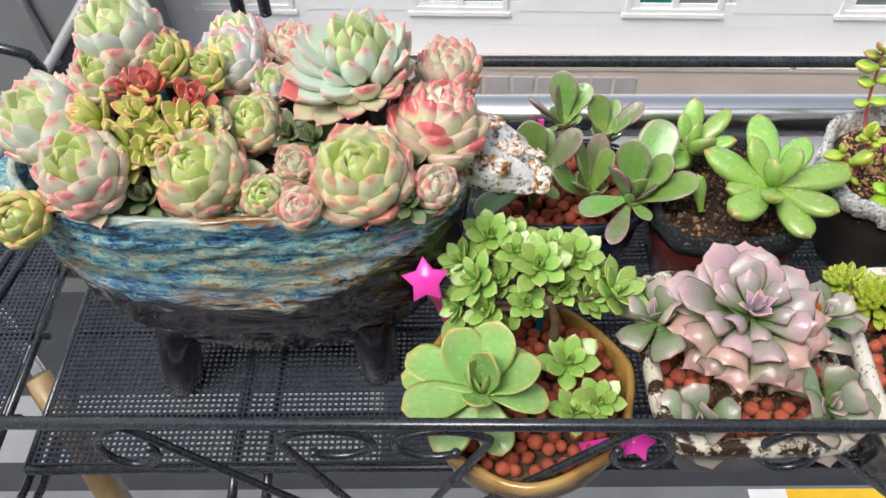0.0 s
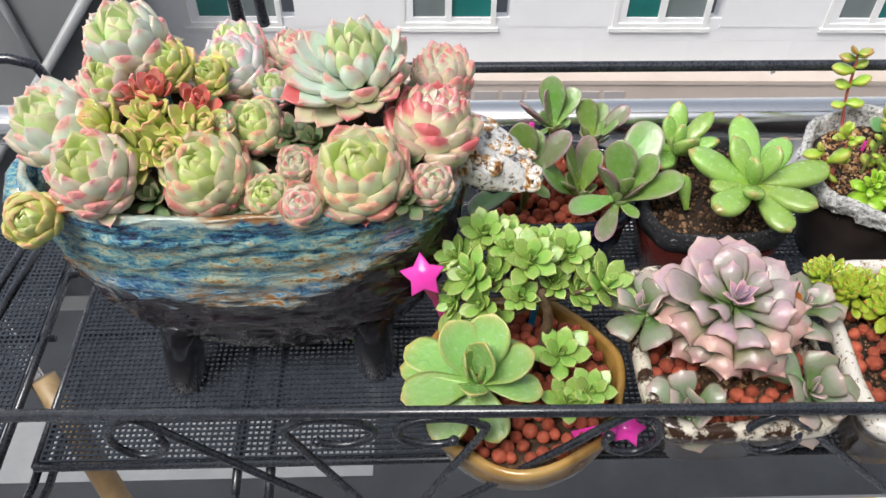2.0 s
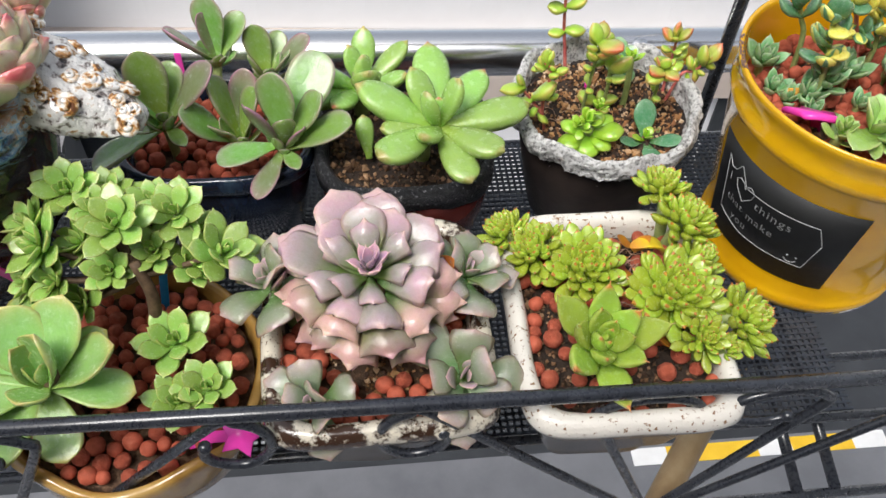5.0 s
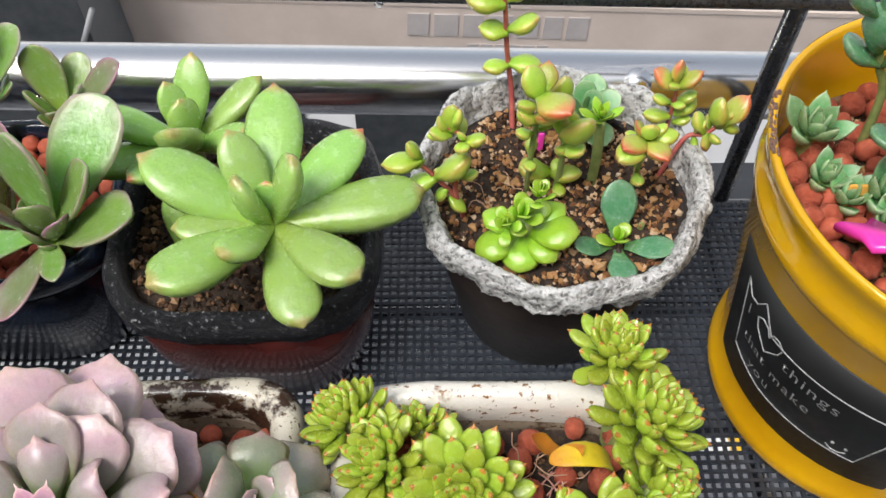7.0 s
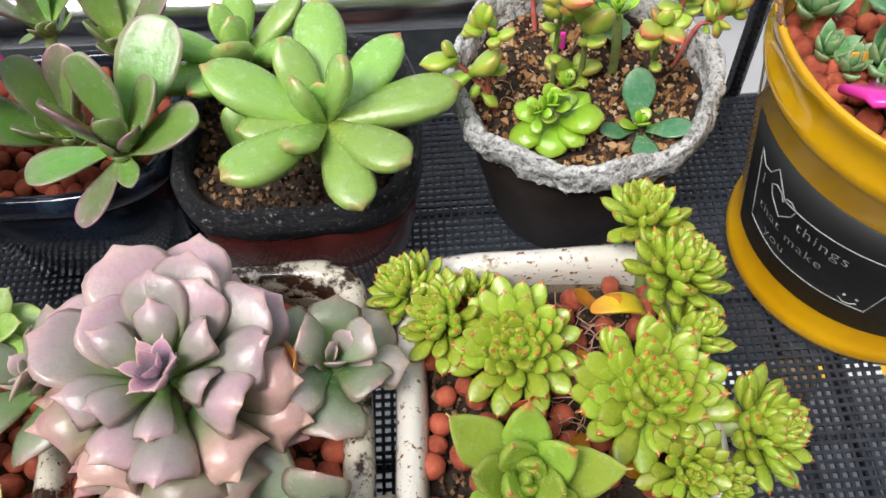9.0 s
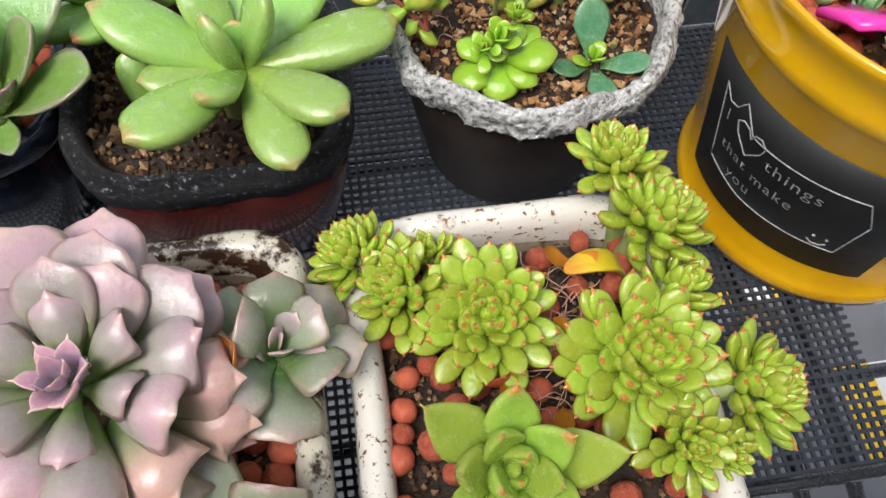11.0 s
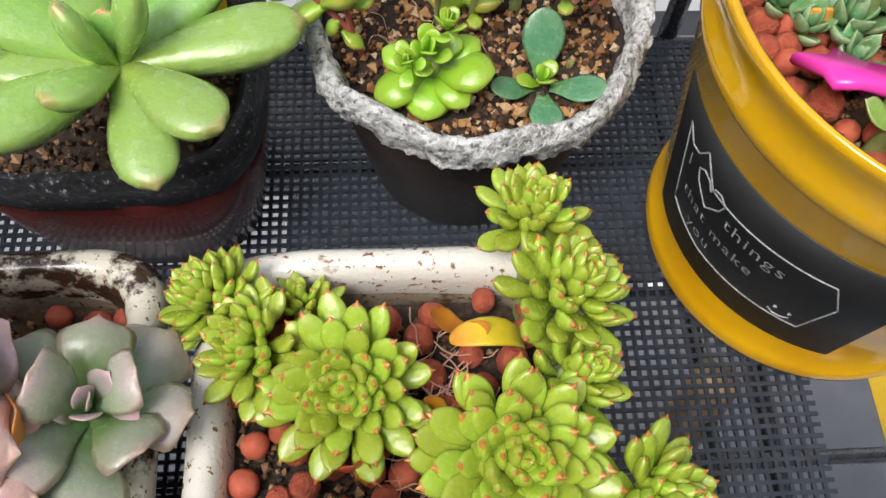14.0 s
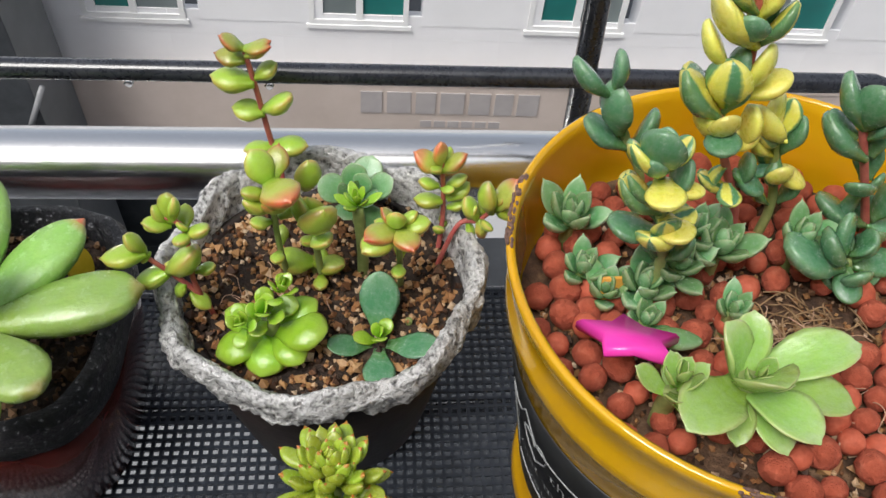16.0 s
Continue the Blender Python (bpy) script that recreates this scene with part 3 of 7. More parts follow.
rack(-0.268, 0.592, (-0.009, 0.358), "black wrought iron rack with a mesh floor and scrolled front", (-0.113, 0.461), ((0.127, 0.102), (0.150, 0.125)), 0.487)
rack(-1.06, -0.280, (-0.801, -0.434), "neighbouring black wrought iron rack with a mesh floor", (-0.91,), ((0.13, 0.126), (0.172, 0.163)), -0.292)

# bamboo props under the racks
for a, b in (((-0.28, 0.36, -0.008), (-0.16, 0.20, -0.26)), ((0.455, 0.36, -0.008), (0.33, 0.20, -0.26))):
    p = thing("bamboo_prop", b, "weathered tan bamboo prop wedged under the rack", "prop", group="bamboo props")
    bm = bmesh.new()
    d = Vector(a) - Vector(b)
    tube(bm, [d * t for t in (-3, -2, -1, 0, 0.25, 0.5, 0.55, 0.6, 0.8, 1)], 0.010, 12)
    part("cane", bm, BAMBOO, p)


# ---- pots ----
def pot_shell(rings, wall=0.005, depth=0.6, n=48):
    """A thick-walled pot from (height, half x, half y, power) rings: outside, rim, inside and bottom."""
    bm = bmesh.new()
    out = [ring_of(z, hx, hy, pw, n) for z, hx, hy, pw in rings]
    z, hx, hy, pw = rings[-1]
    lip = [ring_of(z + wall * 0.35, hx - wall * 0.3, hy - wall * 0.3, pw, n), ring_of(z + wall * 0.35, hx - wall * 0.7, hy - wall * 0.7, pw, n), ring_of(z, hx - wall, hy - wall, pw, n)]
    zb = z * (1 - depth)
    ins = [ring_of(z * 0.6 + zb * 0.4, hx - wall * 1.2, hy - wall * 1.2, pw, n), ring_of(zb, (hx - wall) * 0.85, (hy - wall) * 0.85, pw, n)]
    loft(bm, out + lip + ins, True, True, True)
    return bm


def wobble(bm, amount, scale, seed=0.0, lo=-9.0):
    for v in bm.verts:
        if v.co.z > lo:
            d = noise.noise_vector(v.co * scale + Vector((seed, seed, seed)))
            v.co += d * amount


def soil_bed(loc, hx, hy, power, z, label, mat=None, bump=0.002, seed=0):
    bm = bmesh.new()
    rings = [ring_of(0.0, hx * f, hy * f, power, 40) for f in (1.0, 0.9, 0.78, 0.64, 0.48, 0.32, 0.16, 0.04)]
    loft(bm, rings, True, False, True)
    for v in bm.verts:
        p = v.co * 90 + Vector((seed, 0, 0))
        v.co.z += bump * (noise.noise(p) + 0.6 * noise.noise(p * 2.7)) + 0.002
    base = [ring_of(-0.012, hx, hy, power, 40)]
    ob = part("potting_soil", bm, mat or SOIL)
    ob.location = (loc[0], loc[1], z)
    return tagged(ob, label, "soil", kind="stuff")


PELLETS = []


def pellet_meshes():
    for k in range(4):
        bm = bmesh.new()
        bmesh.ops.create_icosphere(bm, subdivisions=2, radius=1.0)
        for v in bm.verts:
            v.co *= 1 + 0.10 * noise.noise(v.co * 1.3 + Vector((k * 7, 0, 0))) + 0.04 * noise.noise(v.co * 4 + Vector((k, 9, 0)))
        me = bpy.data.meshes.new("clay_pellet")
        bm.to_mesh(me)
        bm.free()
        me.polygons.foreach_set("use_smooth", [True] * len(me.polygons))
        me.materials.append(CLAY)
        PELLETS.append(me)


pellet_meshes()


def pellets(cx, cy, z, inside, span, count, r=0.0047, seed=1, group="clay pellets", pile=None, loose=60):
    """Loose round pellets lying in a pot, as many as find room."""
    rng = random.Random(seed)
    placed, verts, faces = [], [], []
    tries = 0
    while len(placed) < count and tries < 9000:
        tries += 1
        x, y = rng.uniform(-span[0], span[0]), rng.uniform(-span[1], span[1])
        if not inside(x, y):
            continue
        rr = r * rng.uniform(0.82, 1.15)
        zz = pile(x, y) if pile else 0.0
        if any((x - a) ** 2 + (y - b) ** 2 < (0.80 * (rr + c)) ** 2 for a, b, c in placed):
            continue
        placed.append((x, y, rr))
        me = PELLETS[rng.randrange(4)]
        m = pose(cx + x, cy + y, z + zz + rng.uniform(0, 0.002), rng.uniform(0, 360), rng.uniform(0, 360), 0) @ Matrix.Diagonal((rr, rr, rr * 0.92, 1))
        if len(placed) <= loose:
            ob = new("clay_pellet", me)
            ob.matrix_basis = m
            tagged(ob, "round terracotta red clay pellet in a plant pot", "clay pellet", group)
        else:
            b = len(verts)
            verts.extend(tuple(m @ v.co) for v in me.vertices)
            faces.extend(tuple(b + i for i in f.vertices) for f in me.polygons)
    if verts:
        me = bpy.data.meshes.new("clay_pellets")
        me.from_pydata(verts, [], faces)
        me.polygons.foreach_set("use_smooth", [True] * len(me.polygons))
        ob = link("clay_pellets", me, CLAY_HEAP)
        tagged(ob, "heap of round terracotta red clay pellets", "clay pellets", kind="stuff")


def grit(cx, cy, z, hx, hy, count, seed, label, square=False, mat=None, big=0.12):
    """Coarse pale and brown grains strewn over the soil."""
    rng = random.Random(seed)
    verts, faces = [], []
    for _ in range(count):
        a, q = rng.uniform(0, 6.283), math.sqrt(rng.random())
        if square:
            q /= (math.cos(a) ** 4 + math.sin(a) ** 4) ** 0.25
        c = Vector((hx * q * math.cos(a), hy * q * math.sin(a), rng.uniform(-0.0005, 0.0015)))
        s = rng.uniform(0.0006, 0.0016) * (1.8 if rng.random() < big else 1.0)
        m = Euler((rng.uniform(0, 6), rng.uniform(0, 6), rng.uniform(0, 6))).to_matrix()
        b = len(verts)
        for d in ((1, 0, 0), (-1, 0, 0), (0, 1, 0), (0, -1, 0), (0, 0, 1), (0, 0, -1)):
            verts.append(c + m @ (Vector(d) * s * rng.uniform(0.7, 1.3)))
        faces += [tuple(b + i for i in f) for f in ((0, 2, 4), (2, 1, 4), (1, 3, 4), (3, 0, 4), (2, 0, 5), (1, 2, 5), (3, 1, 5), (0, 3, 5))]
    me = bpy.data.meshes.new("grit")
    me.from_pydata([tuple(v) for v in verts], [], faces)
    ob = link("grit", me, mat or GRIT)
    ob.location = (cx, cy, z)
    tagged(ob, label, "grit", kind="stuff")


def island_paint(name, stops, rough):
    m, nt, N, L, B = nodes_of(name)
    g = N.new("ShaderNodeNewGeometry")
    r = ramp_of(N, stops)
    n = noise_of(N, L, 900, 2)
    L.new(math_of(N, L, "ADD", math_of(N, L, "MULTIPLY", g.outputs["Random Per Island"], 0.85), math_of(N, L, "MULTIPLY", n, 0.2)), r.inputs[0])
    L.new(r.outputs[0], B.inputs["Base Color"])
    B.inputs["Roughness"].default_value = rough
    return m


GRIT = island_paint("mixed_grit", [(0.05, (0.018, 0.010, 0.006)), (0.28, (0.06, 0.026, 0.012)), (0.45, (0.24, 0.10, 0.035)), (0.75, (0.42, 0.23, 0.09)), (0.95, (0.62, 0.47, 0.32))], 0.7)
GRIT_DARK = island_paint("damp_dark_grit", [(0.05, (0.014, 0.009, 0.006)), (0.45, (0.07, 0.034, 0.016)), (0.75, (0.17, 0.085, 0.036)), (0.93, (0.36, 0.22, 0.12))], 0.75)


def glaze(name, stops, rough=0.12, scale=40, bump=0.3, dist=0.002, stretch=None, coat=0.6):
    return surface(name, stops, scale, rough, 0.0, bump, dist, coat=coat, stretch=stretch)


TAN = glaze("tan_honey_glaze", [(0.25, (0.20, 0.10, 0.02)), (0.5, (0.46, 0.26, 0.065)), (0.8, (0.62, 0.42, 0.16))], 0.2, 28)
NAVY = glaze("navy_drip_glaze", [(0.3, (0.006, 0.009, 0.020)), (0.6, (0.014, 0.022, 0.045)), (0.85, (0.05, 0.10, 0.14))], 0.1, 60, stretch=(1, 1, 0.2))
OXBLOOD = glaze("oxblood_brown_glaze", [(0.3, (0.04, 0.009, 0.008)), (0.6, (0.11, 0.022, 0.018)), (0.85, (0.17, 0.045, 0.035))], 0.2, 18, 0.15)
SPECKLED = surface("rough_black_speckled_glaze", [(0.35, (0.006, 0.007, 0.009)), (0.56, (0.02, 0.02, 0.024)), (0.62, (0.08, 0.08, 0.09)), (0.70, (0.50, 0.51, 0.52))], 520, 0.3, 0.0, 1.0, 0.002)
LAVA = surface("crusted_grey_white_glaze", [(0.28, (0.05, 0.05, 0.048)), (0.37, (0.22, 0.215, 0.21)), (0.43, (0.52, 0.51, 0.50)), (0.52, (0.84, 0.83, 0.82)), (0.64, (0.93, 0.92, 0.91))], 380, 0.36, 0.0, 1.0, 0.004, fine=1100, coat=0.35)
BODY_DARK = glaze("matt_black_brown_glaze", [(0.3, (0.014, 0.010, 0.009)), (0.7, (0.036, 0.025, 0.021))], 0.5, 40, 0.3, coat=0.0)
YELLOW = surface("yellow_enamelled_metal", [(0.2, (0.58, 0.27, 0.003)), (0.5, (0.72, 0.385, 0.005)), (0.85, (0.79, 0.45, 0.009))], 14, 0.14, 0.0, 0.06, 0.002, coat=0.8)


def flecked(name, ground, flecks, dark, amount=0.56):
    """Cream glaze that broke to brown specks, with scorched brown patches."""
    m, nt, N, L, B = nodes_of(name)
    f = noise_of(N, L, 420, 3, 0.6)
    a = ramp_of(N, [(0.0, ground), (0.60, ground), (0.66, flecks), (1.0, flecks)])
    L.new(f, a.inputs[0])
    g = noise_of(N, L, 55, 5, 0.65)
    b = ramp_of(N, [(0.0, (0, 0, 0)), (amount, (0, 0, 0)), (amount + 0.07, (1, 1, 1)), (1, (1, 1, 1))])
    L.new(g, b.inputs[0])
    L.new(mix_of(N, L, b.outputs[0], a.outputs[0], dark), B.inputs["Base Color"])
    B.inputs["Roughness"].default_value = 0.18
    B.inputs["Coat Weight"].default_value = 0.5
    bump_of(N, L, B, math_of(N, L, "ADD", f, g), 0.35, 0.0015)
    return m


CREAM = flecked("cream_glaze_with_brown_flecks", (0.76, 0.72, 0.65), (0.22, 0.10, 0.03), (0.24, 0.12, 0.05), 0.62)
CREAM_DARK = flecked("scorched_cream_glaze", (0.72, 0.66, 0.54), (0.13, 0.06, 0.02), (0.05, 0.025, 0.015), 0.485)
# scorched brown side, its colour darkened further for shade below the rim
POT_SIDE = flecked("mottled_pot_side_with_shade", (0.28, 0.22, 0.16), (0.08, 0.045, 0.025), (0.10, 0.06, 0.035))

# leaf colours
L_BLUE = leaf_paint("blue_green_leaf", (0.50, 0.67, 0.28), (0.65, 0.77, 0.66), (0.70, 0.34, 0.32), (0.72, 0.44, 0.38), 0.5, 1.02, rough=0.32, bloom=0.26, shift=0.14, rim=0.5)
L_PALE = leaf_paint("pale_green_pink_leaf", (0.58, 0.70, 0.30), (0.73, 0.77, 0.58), (0.66, 0.22, 0.24), (0.68, 0.36, 0.34), 0.5, 1.0, rough=0.32, bloom=0.22, shift=0.22, rim=0.45)
L_GREEN = leaf_paint("lime_leaf_with_blushed_tip", (0.42, 0.58, 0.16), (0.66, 0.74, 0.46), (0.66, 0.34, 0.24), (0.62, 0.33, 0.24), 0.6, 1.02, rough=0.30, bloom=0.2, shift=0.14, rim=0.5)
L_PINK = leaf_paint("pink_blushed_leaf", (0.62, 0.67, 0.34), (0.76, 0.70, 0.54), (0.68, 0.26, 0.27), (0.68, 0.32, 0.31), 0.5, 0.96, rough=0.32, bloom=0.22, shift=0.3, rim=0.4)
L_RED = leaf_paint("red_edged_leaf", (0.56, 0.66, 0.26), (0.70, 0.69, 0.46), (0.58, 0.13, 0.16), (0.58, 0.18, 0.20), 0.6, 0.94, rough=0.30, bloom=0.18, shift=0.4, rim=0.5)
L_LILAC = leaf_paint("pale_lilac_leaf", (0.62, 0.74, 0.50), (0.74, 0.82, 0.78), (0.78, 0.36, 0.42), (0.78, 0.46, 0.50), 0.5, 0.96, bloom=0.25, shift=0.2, rim=0.2)
L_YELLOW = leaf_paint("yellow_green_leaf", (0.48, 0.60, 0.08), (0.64, 0.70, 0.22), (0.76, 0.46, 0.26), (0.76, 0.44, 0.28), 0.4, 0.95, rough=0.34, bloom=0.12, shift=0.2, rim=0.3)
L_RUBY = leaf_paint("ruby_red_leaf", (0.56, 0.52, 0.22), (0.66, 0.28, 0.20), (0.62, 0.12, 0.11), (0.66, 0.16, 0.14), 0.6, 0.74, bloom=0.2, shift=0.5)
L_BROAD = leaf_paint("broad_green_leaf", (0.27, 0.46, 0.10), (0.31, 0.53, 0.17), (0.40, 0.56, 0.20), (0.70, 0.36, 0.12), 0.5, 0.98, rough=0.25, bloom=0.22, shift=0.15, rim=0.5)
L_TREE = leaf_paint("fresh_green_leaf", (0.24, 0.40, 0.08), (0.33, 0.52, 0.13), (0.48, 0.56, 0.18), (0.58, 0.40, 0.16), 0.4, 0.95, rough=0.25, bloom=0.14, shift=0.2, hue=0.03)
L_PURPLE = leaf_paint("dusty_mauve_leaf", (0.20, 0.36, 0.07), (0.39, 0.35, 0.25), (0.58, 0.34, 0.33), (0.80, 0.50, 0.44), 0.7, 0.80, rough=0.22, bloom=0.18, shift=0.3, hue=0.05, rim=0.7, mid_at=0.68)
L_DUSK = leaf_paint("silvery_lilac_green_leaf", (0.23, 0.37, 0.11), (0.39, 0.36, 0.32), (0.52, 0.35, 0.41), (0.78, 0.52, 0.48), 0.7, 0.82, rough=0.22, bloom=0.24, shift=0.3, hue=0.05, rim=0.7, mid_at=0.58)
L_MAUVE = leaf_paint("lilac_heart_leaf", (0.30, 0.36, 0.25), (0.48, 0.36, 0.46), (0.62, 0.36, 0.47), (0.84, 0.54, 0.54), 0.8, 0.78, rough=0.24, bloom=0.28, shift=0.4, hue=0.03, rim=0.8)
L_SAGE = leaf_paint("grey_sage_leaf", (0.17, 0.31, 0.11), (0.29, 0.34, 0.23), (0.40, 0.34, 0.32), (0.62, 0.36, 0.30), 0.6, 0.86, rough=0.24, bloom=0.2, shift=0.4, hue=0.05, rim=0.6, mid_at=0.58)
L_SEDUM = leaf_paint("bright_lime_leaf_red_tip", (0.21, 0.31, 0.025), (0.39, 0.49, 0.065), (0.50, 0.18, 0.045), (0.46, 0.53, 0.10), 0.10, 1.11, rough=0.25, bloom=0.12, spots=0.1, spot_colour=(0.55, 0.18, 0.05), shift=0.05, hue=0.03)
L_ECH = leaf_paint("apple_green_leaf", (0.27, 0.42, 0.06), (0.39, 0.54, 0.10), (0.64, 0.24, 0.10), (0.56, 0.50, 0.16), 0.35, 1.05, rough=0.25, bloom=0.14, spots=0.2, hue=0.03)
L_AGAVE = leaf_paint("plump_green_leaf", (0.34, 0.52, 0.10), (0.33, 0.53, 0.14), (0.62, 0.16, 0.10), (0.46, 0.54, 0.16), 0.25, 1.06, rough=0.25, bloom=0.18, shift=0.03, hue=0.03)
L_TONGUE = leaf_paint("green_tongue_leaf_mauve_edge", (0.28, 0.45, 0.08), (0.21, 0.38, 0.09), (0.28, 0.38, 0.16), (0.48, 0.22, 0.34), 0.7, 0.94, rough=0.24, bloom=0.26, shift=0.2, hue=0.04)
L_JADE = leaf_paint("deep_green_jade_leaf", (0.10, 0.24, 0.07), (0.09, 0.25, 0.12), (0.14, 0.30, 0.15), (0.30, 0.36, 0.22), 0.25, 0.88, rough=0.24, bloom=0.30)
L_VARIE = leaf_paint("green_and_yellow_jade_leaf", (0.66, 0.64, 0.10), (0.80, 0.75, 0.16), (0.82, 0.76, 0.22), (0.66, 0.66, 0.20), 0.2, 0.86, rough=0.25, bloom=0.14, stripe=(0.10, 0.27, 0.12), stripe_at=0.50)
L_GOLD = leaf_paint("bright_yellow_jade_leaf", (0.72, 0.68, 0.10), (0.86, 0.80, 0.17), (0.86, 0.80, 0.24), (0.70, 0.72, 0.20), 0.3, 0.88, rough=0.28, bloom=0.1)
L_BLUSH = leaf_paint("red_flushed_crassula_leaf", (0.32, 0.47, 0.06), (0.43, 0.48, 0.10), (0.58, 0.26, 0.12), (0.66, 0.10, 0.07), 1.0, 0.88, rough=0.34, bloom=0.10, spots=0.3, shift=0.35, rim=0.5)
L_SPECK = leaf_paint("speckled_crassula_leaf", (0.30, 0.48, 0.05), (0.42, 0.60, 0.09), (0.52, 0.50, 0.14), (0.74, 0.22, 0.12), 0.5, 1.0, rough=0.32, bloom=0.10, spots=0.2, shift=0.1)
L_RUFFLE = leaf_paint("glossy_ruffled_leaf", (0.20, 0.40, 0.03), (0.32, 0.54, 0.06), (0.38, 0.54, 0.09), (0.46, 0.42, 0.08), 0.3, 0.86, rough=0.22, bloom=0.05)
L_ICE = leaf_paint("blue_grey_small_leaf", (0.16, 0.34, 0.10), (0.18, 0.38, 0.16), (0.34, 0.50, 0.28), (0.50, 0.44, 0.32), 0.5, 0.92, rough=0.24, bloom=0.24, shift=0.25, hue=0.05)
L_MINT = leaf_paint("frosted_mint_leaf", (0.28, 0.47, 0.07), (0.34, 0.54, 0.14), (0.42, 0.56, 0.22), (0.60, 0.46, 0.26), 0.5, 0.96, rough=0.22, bloom=0.28, shift=0.2)

L_HEART = leaf_paint("fresh_heart_leaf", (0.32, 0.48, 0.07), (0.52, 0.64, 0.22), (0.68, 0.72, 0.36), (0.68, 0.58, 0.32), 0.5, 0.95, bloom=0.12)
L_FRESH = leaf_paint("fresh_pale_heart_leaf", (0.44, 0.62, 0.16), (0.60, 0.74, 0.36), (0.72, 0.70, 0.44), (0.72, 0.52, 0.42), 0.5, 0.98, bloom=0.2)
L_RIND = leaf_paint("brick_flushed_outer_leaf", (0.52, 0.62, 0.24), (0.68, 0.64, 0.44), (0.56, 0.20, 0.18), (0.54, 0.17, 0.16), 0.75, 0.94, rough=0.30, bloom=0.16, shift=0.35, rim=0.5)
# dark green leaf whose colour also carries the shade of the gaps
L_DEEP = leaf_paint("dark_leaf_with_gap_shade", (0.10, 0.16, 0.05), (0.17, 0.25, 0.12), (0.24, 0.20, 0.14), (0.36, 0.12, 0.10), 0.5, 0.85, rough=0.4, bloom=0.15)


def stalk(parent, pts, r, mat, r_end=None, name="stem", steps=5):
    bm = bmesh.new()
    tube(bm, smooth_line(pts, steps), r, 8, r_end)
    return part(name, bm, mat, parent)


# ---- the animal-shaped trough ----
def hull_glaze():
    """Runny glaze over carved strokes: navy under the rim, teal and cream on the flank, rust and bright blue at its lower edge, purple-black below."""
    m, nt, N, L, B = nodes_of("streaked_blue_glaze")
    tc = N.new("ShaderNodeTexCoord")
    sep = N.new("ShaderNodeSeparateXYZ")
    L.new(tc.outputs["Object"], sep.inputs[0])
    x, z = sep.outputs[0], sep.outputs[2]
    big = noise_of(N, L, 22, 5, 0.6, stretch=(0.5, 1, 1.4))
    stroke = noise_of(N, L, 150, 6, 0.66, stretch=(0.17, 0.4, 1.0), turn=4)
    stroke.node.inputs["Distortion"].default_value = 0.7
    fine = noise_of(N, L, 330, 6, 0.78, stretch=(0.30, 0.5, 0.9), turn=8)
    fine.node.inputs["Distortion"].default_value = 1.0
    drip = noise_of(N, L, 130, 5, 0.65, stretch=(1.0, 1, 0.16))
    tone = math_of(N, L, "ADD", math_of(N, L, "MULTIPLY", stroke, 0.50), math_of(N, L, "MULTIPLY", fine, 0.50))
    tone = math_of(N, L, "ADD", tone, math_of(N, L, "MULTIPLY", math_of(N, L, "SUBTRACT", big, 0.5), 0.22))
    # the band under the rim holds more of the dark blue
    band = math_of(N, L, "MULTIPLY", math_of(N, L, "SUBTRACT", math_of(N, L, "ADD", z, math_of(N, L, "MULTIPLY", math_of(N, L, "SUBTRACT", drip, 0.5), 0.05)), 0.146), 22.0, True)
    tone = math_of(N, L, "SUBTRACT", tone, math_of(N, L, "MULTIPLY", band, 0.085))
    r1 = ramp_of(N, [(0.35, (0.004, 0.008, 0.035)), (0.39, (0.012, 0.06, 0.17)), (0.42, (0.04, 0.20, 0.32)), (0.455, (0.11, 0.31, 0.36)), (0.495, (0.25, 0.42, 0.38)), (0.54, (0.48, 0.53, 0.38)), (0.58, (0.42, 0.24, 0.08)), (0.62, (0.14, 0.05, 0.01))])
    L.new(tone, r1.inputs[0])
    crack = noise_of(N, L, 620, 4, 0.7, stretch=(0.6, 0.8, 1.0))
    cr = ramp_of(N, [(0.0, (0.25, 0.3, 0.4)), (0.37, (0.35, 0.4, 0.5)), (0.46, (1, 1, 1)), (0.60, (1, 1, 1)), (0.68, (1.3, 1.25, 1.2))])
    L.new(crack, cr.inputs[0])
    flank = mix_of(N, L, 0.85, r1.outputs[0], cr.outputs[0], "MULTIPLY")
    lip = ramp_of(N, [(0.36, (0.12, 0.04, 0.01)), (0.45, (0.30, 0.15, 0.05)), (0.51, (0.52, 0.50, 0.38)), (0.57, (0.46, 0.55, 0.48)), (0.66, (0.12, 0.26, 0.30))])
    L.new(big, lip.inputs[0])
    up = math_of(N, L, "ADD", z, math_of(N, L, "MULTIPLY", math_of(N, L, "SUBTRACT", drip, 0.5), 0.016))
    flank = mix_of(N, L, math_of(N, L, "MULTIPLY", math_of(N, L, "SUBTRACT", up, 0.181), 300.0, True), flank, lip.outputs[0])
    d = noise_of(N, L, 160, 5, 0.62, stretch=(0.10, 0.4, 1.2), turn=-3)
    dr = ramp_of(N, [(0.42, (0.003, 0.002, 0.004)), (0.58, (0.014, 0.005, 0.011)), (0.72, (0.06, 0.025, 0.035))])
    L.new(d, dr.inputs[0])
    edge = math_of(N, L, "ADD", z, math_of(N, L, "MULTIPLY", math_of(N, L, "SUBTRACT", stroke, 0.5), 0.06))
    edge = math_of(N, L, "SUBTRACT", edge, math_of(N, L, "MULTIPLY", math_of(N, L, "MAXIMUM", math_of(N, L, "SUBTRACT", x, 0.03), 0.0), 0.46))
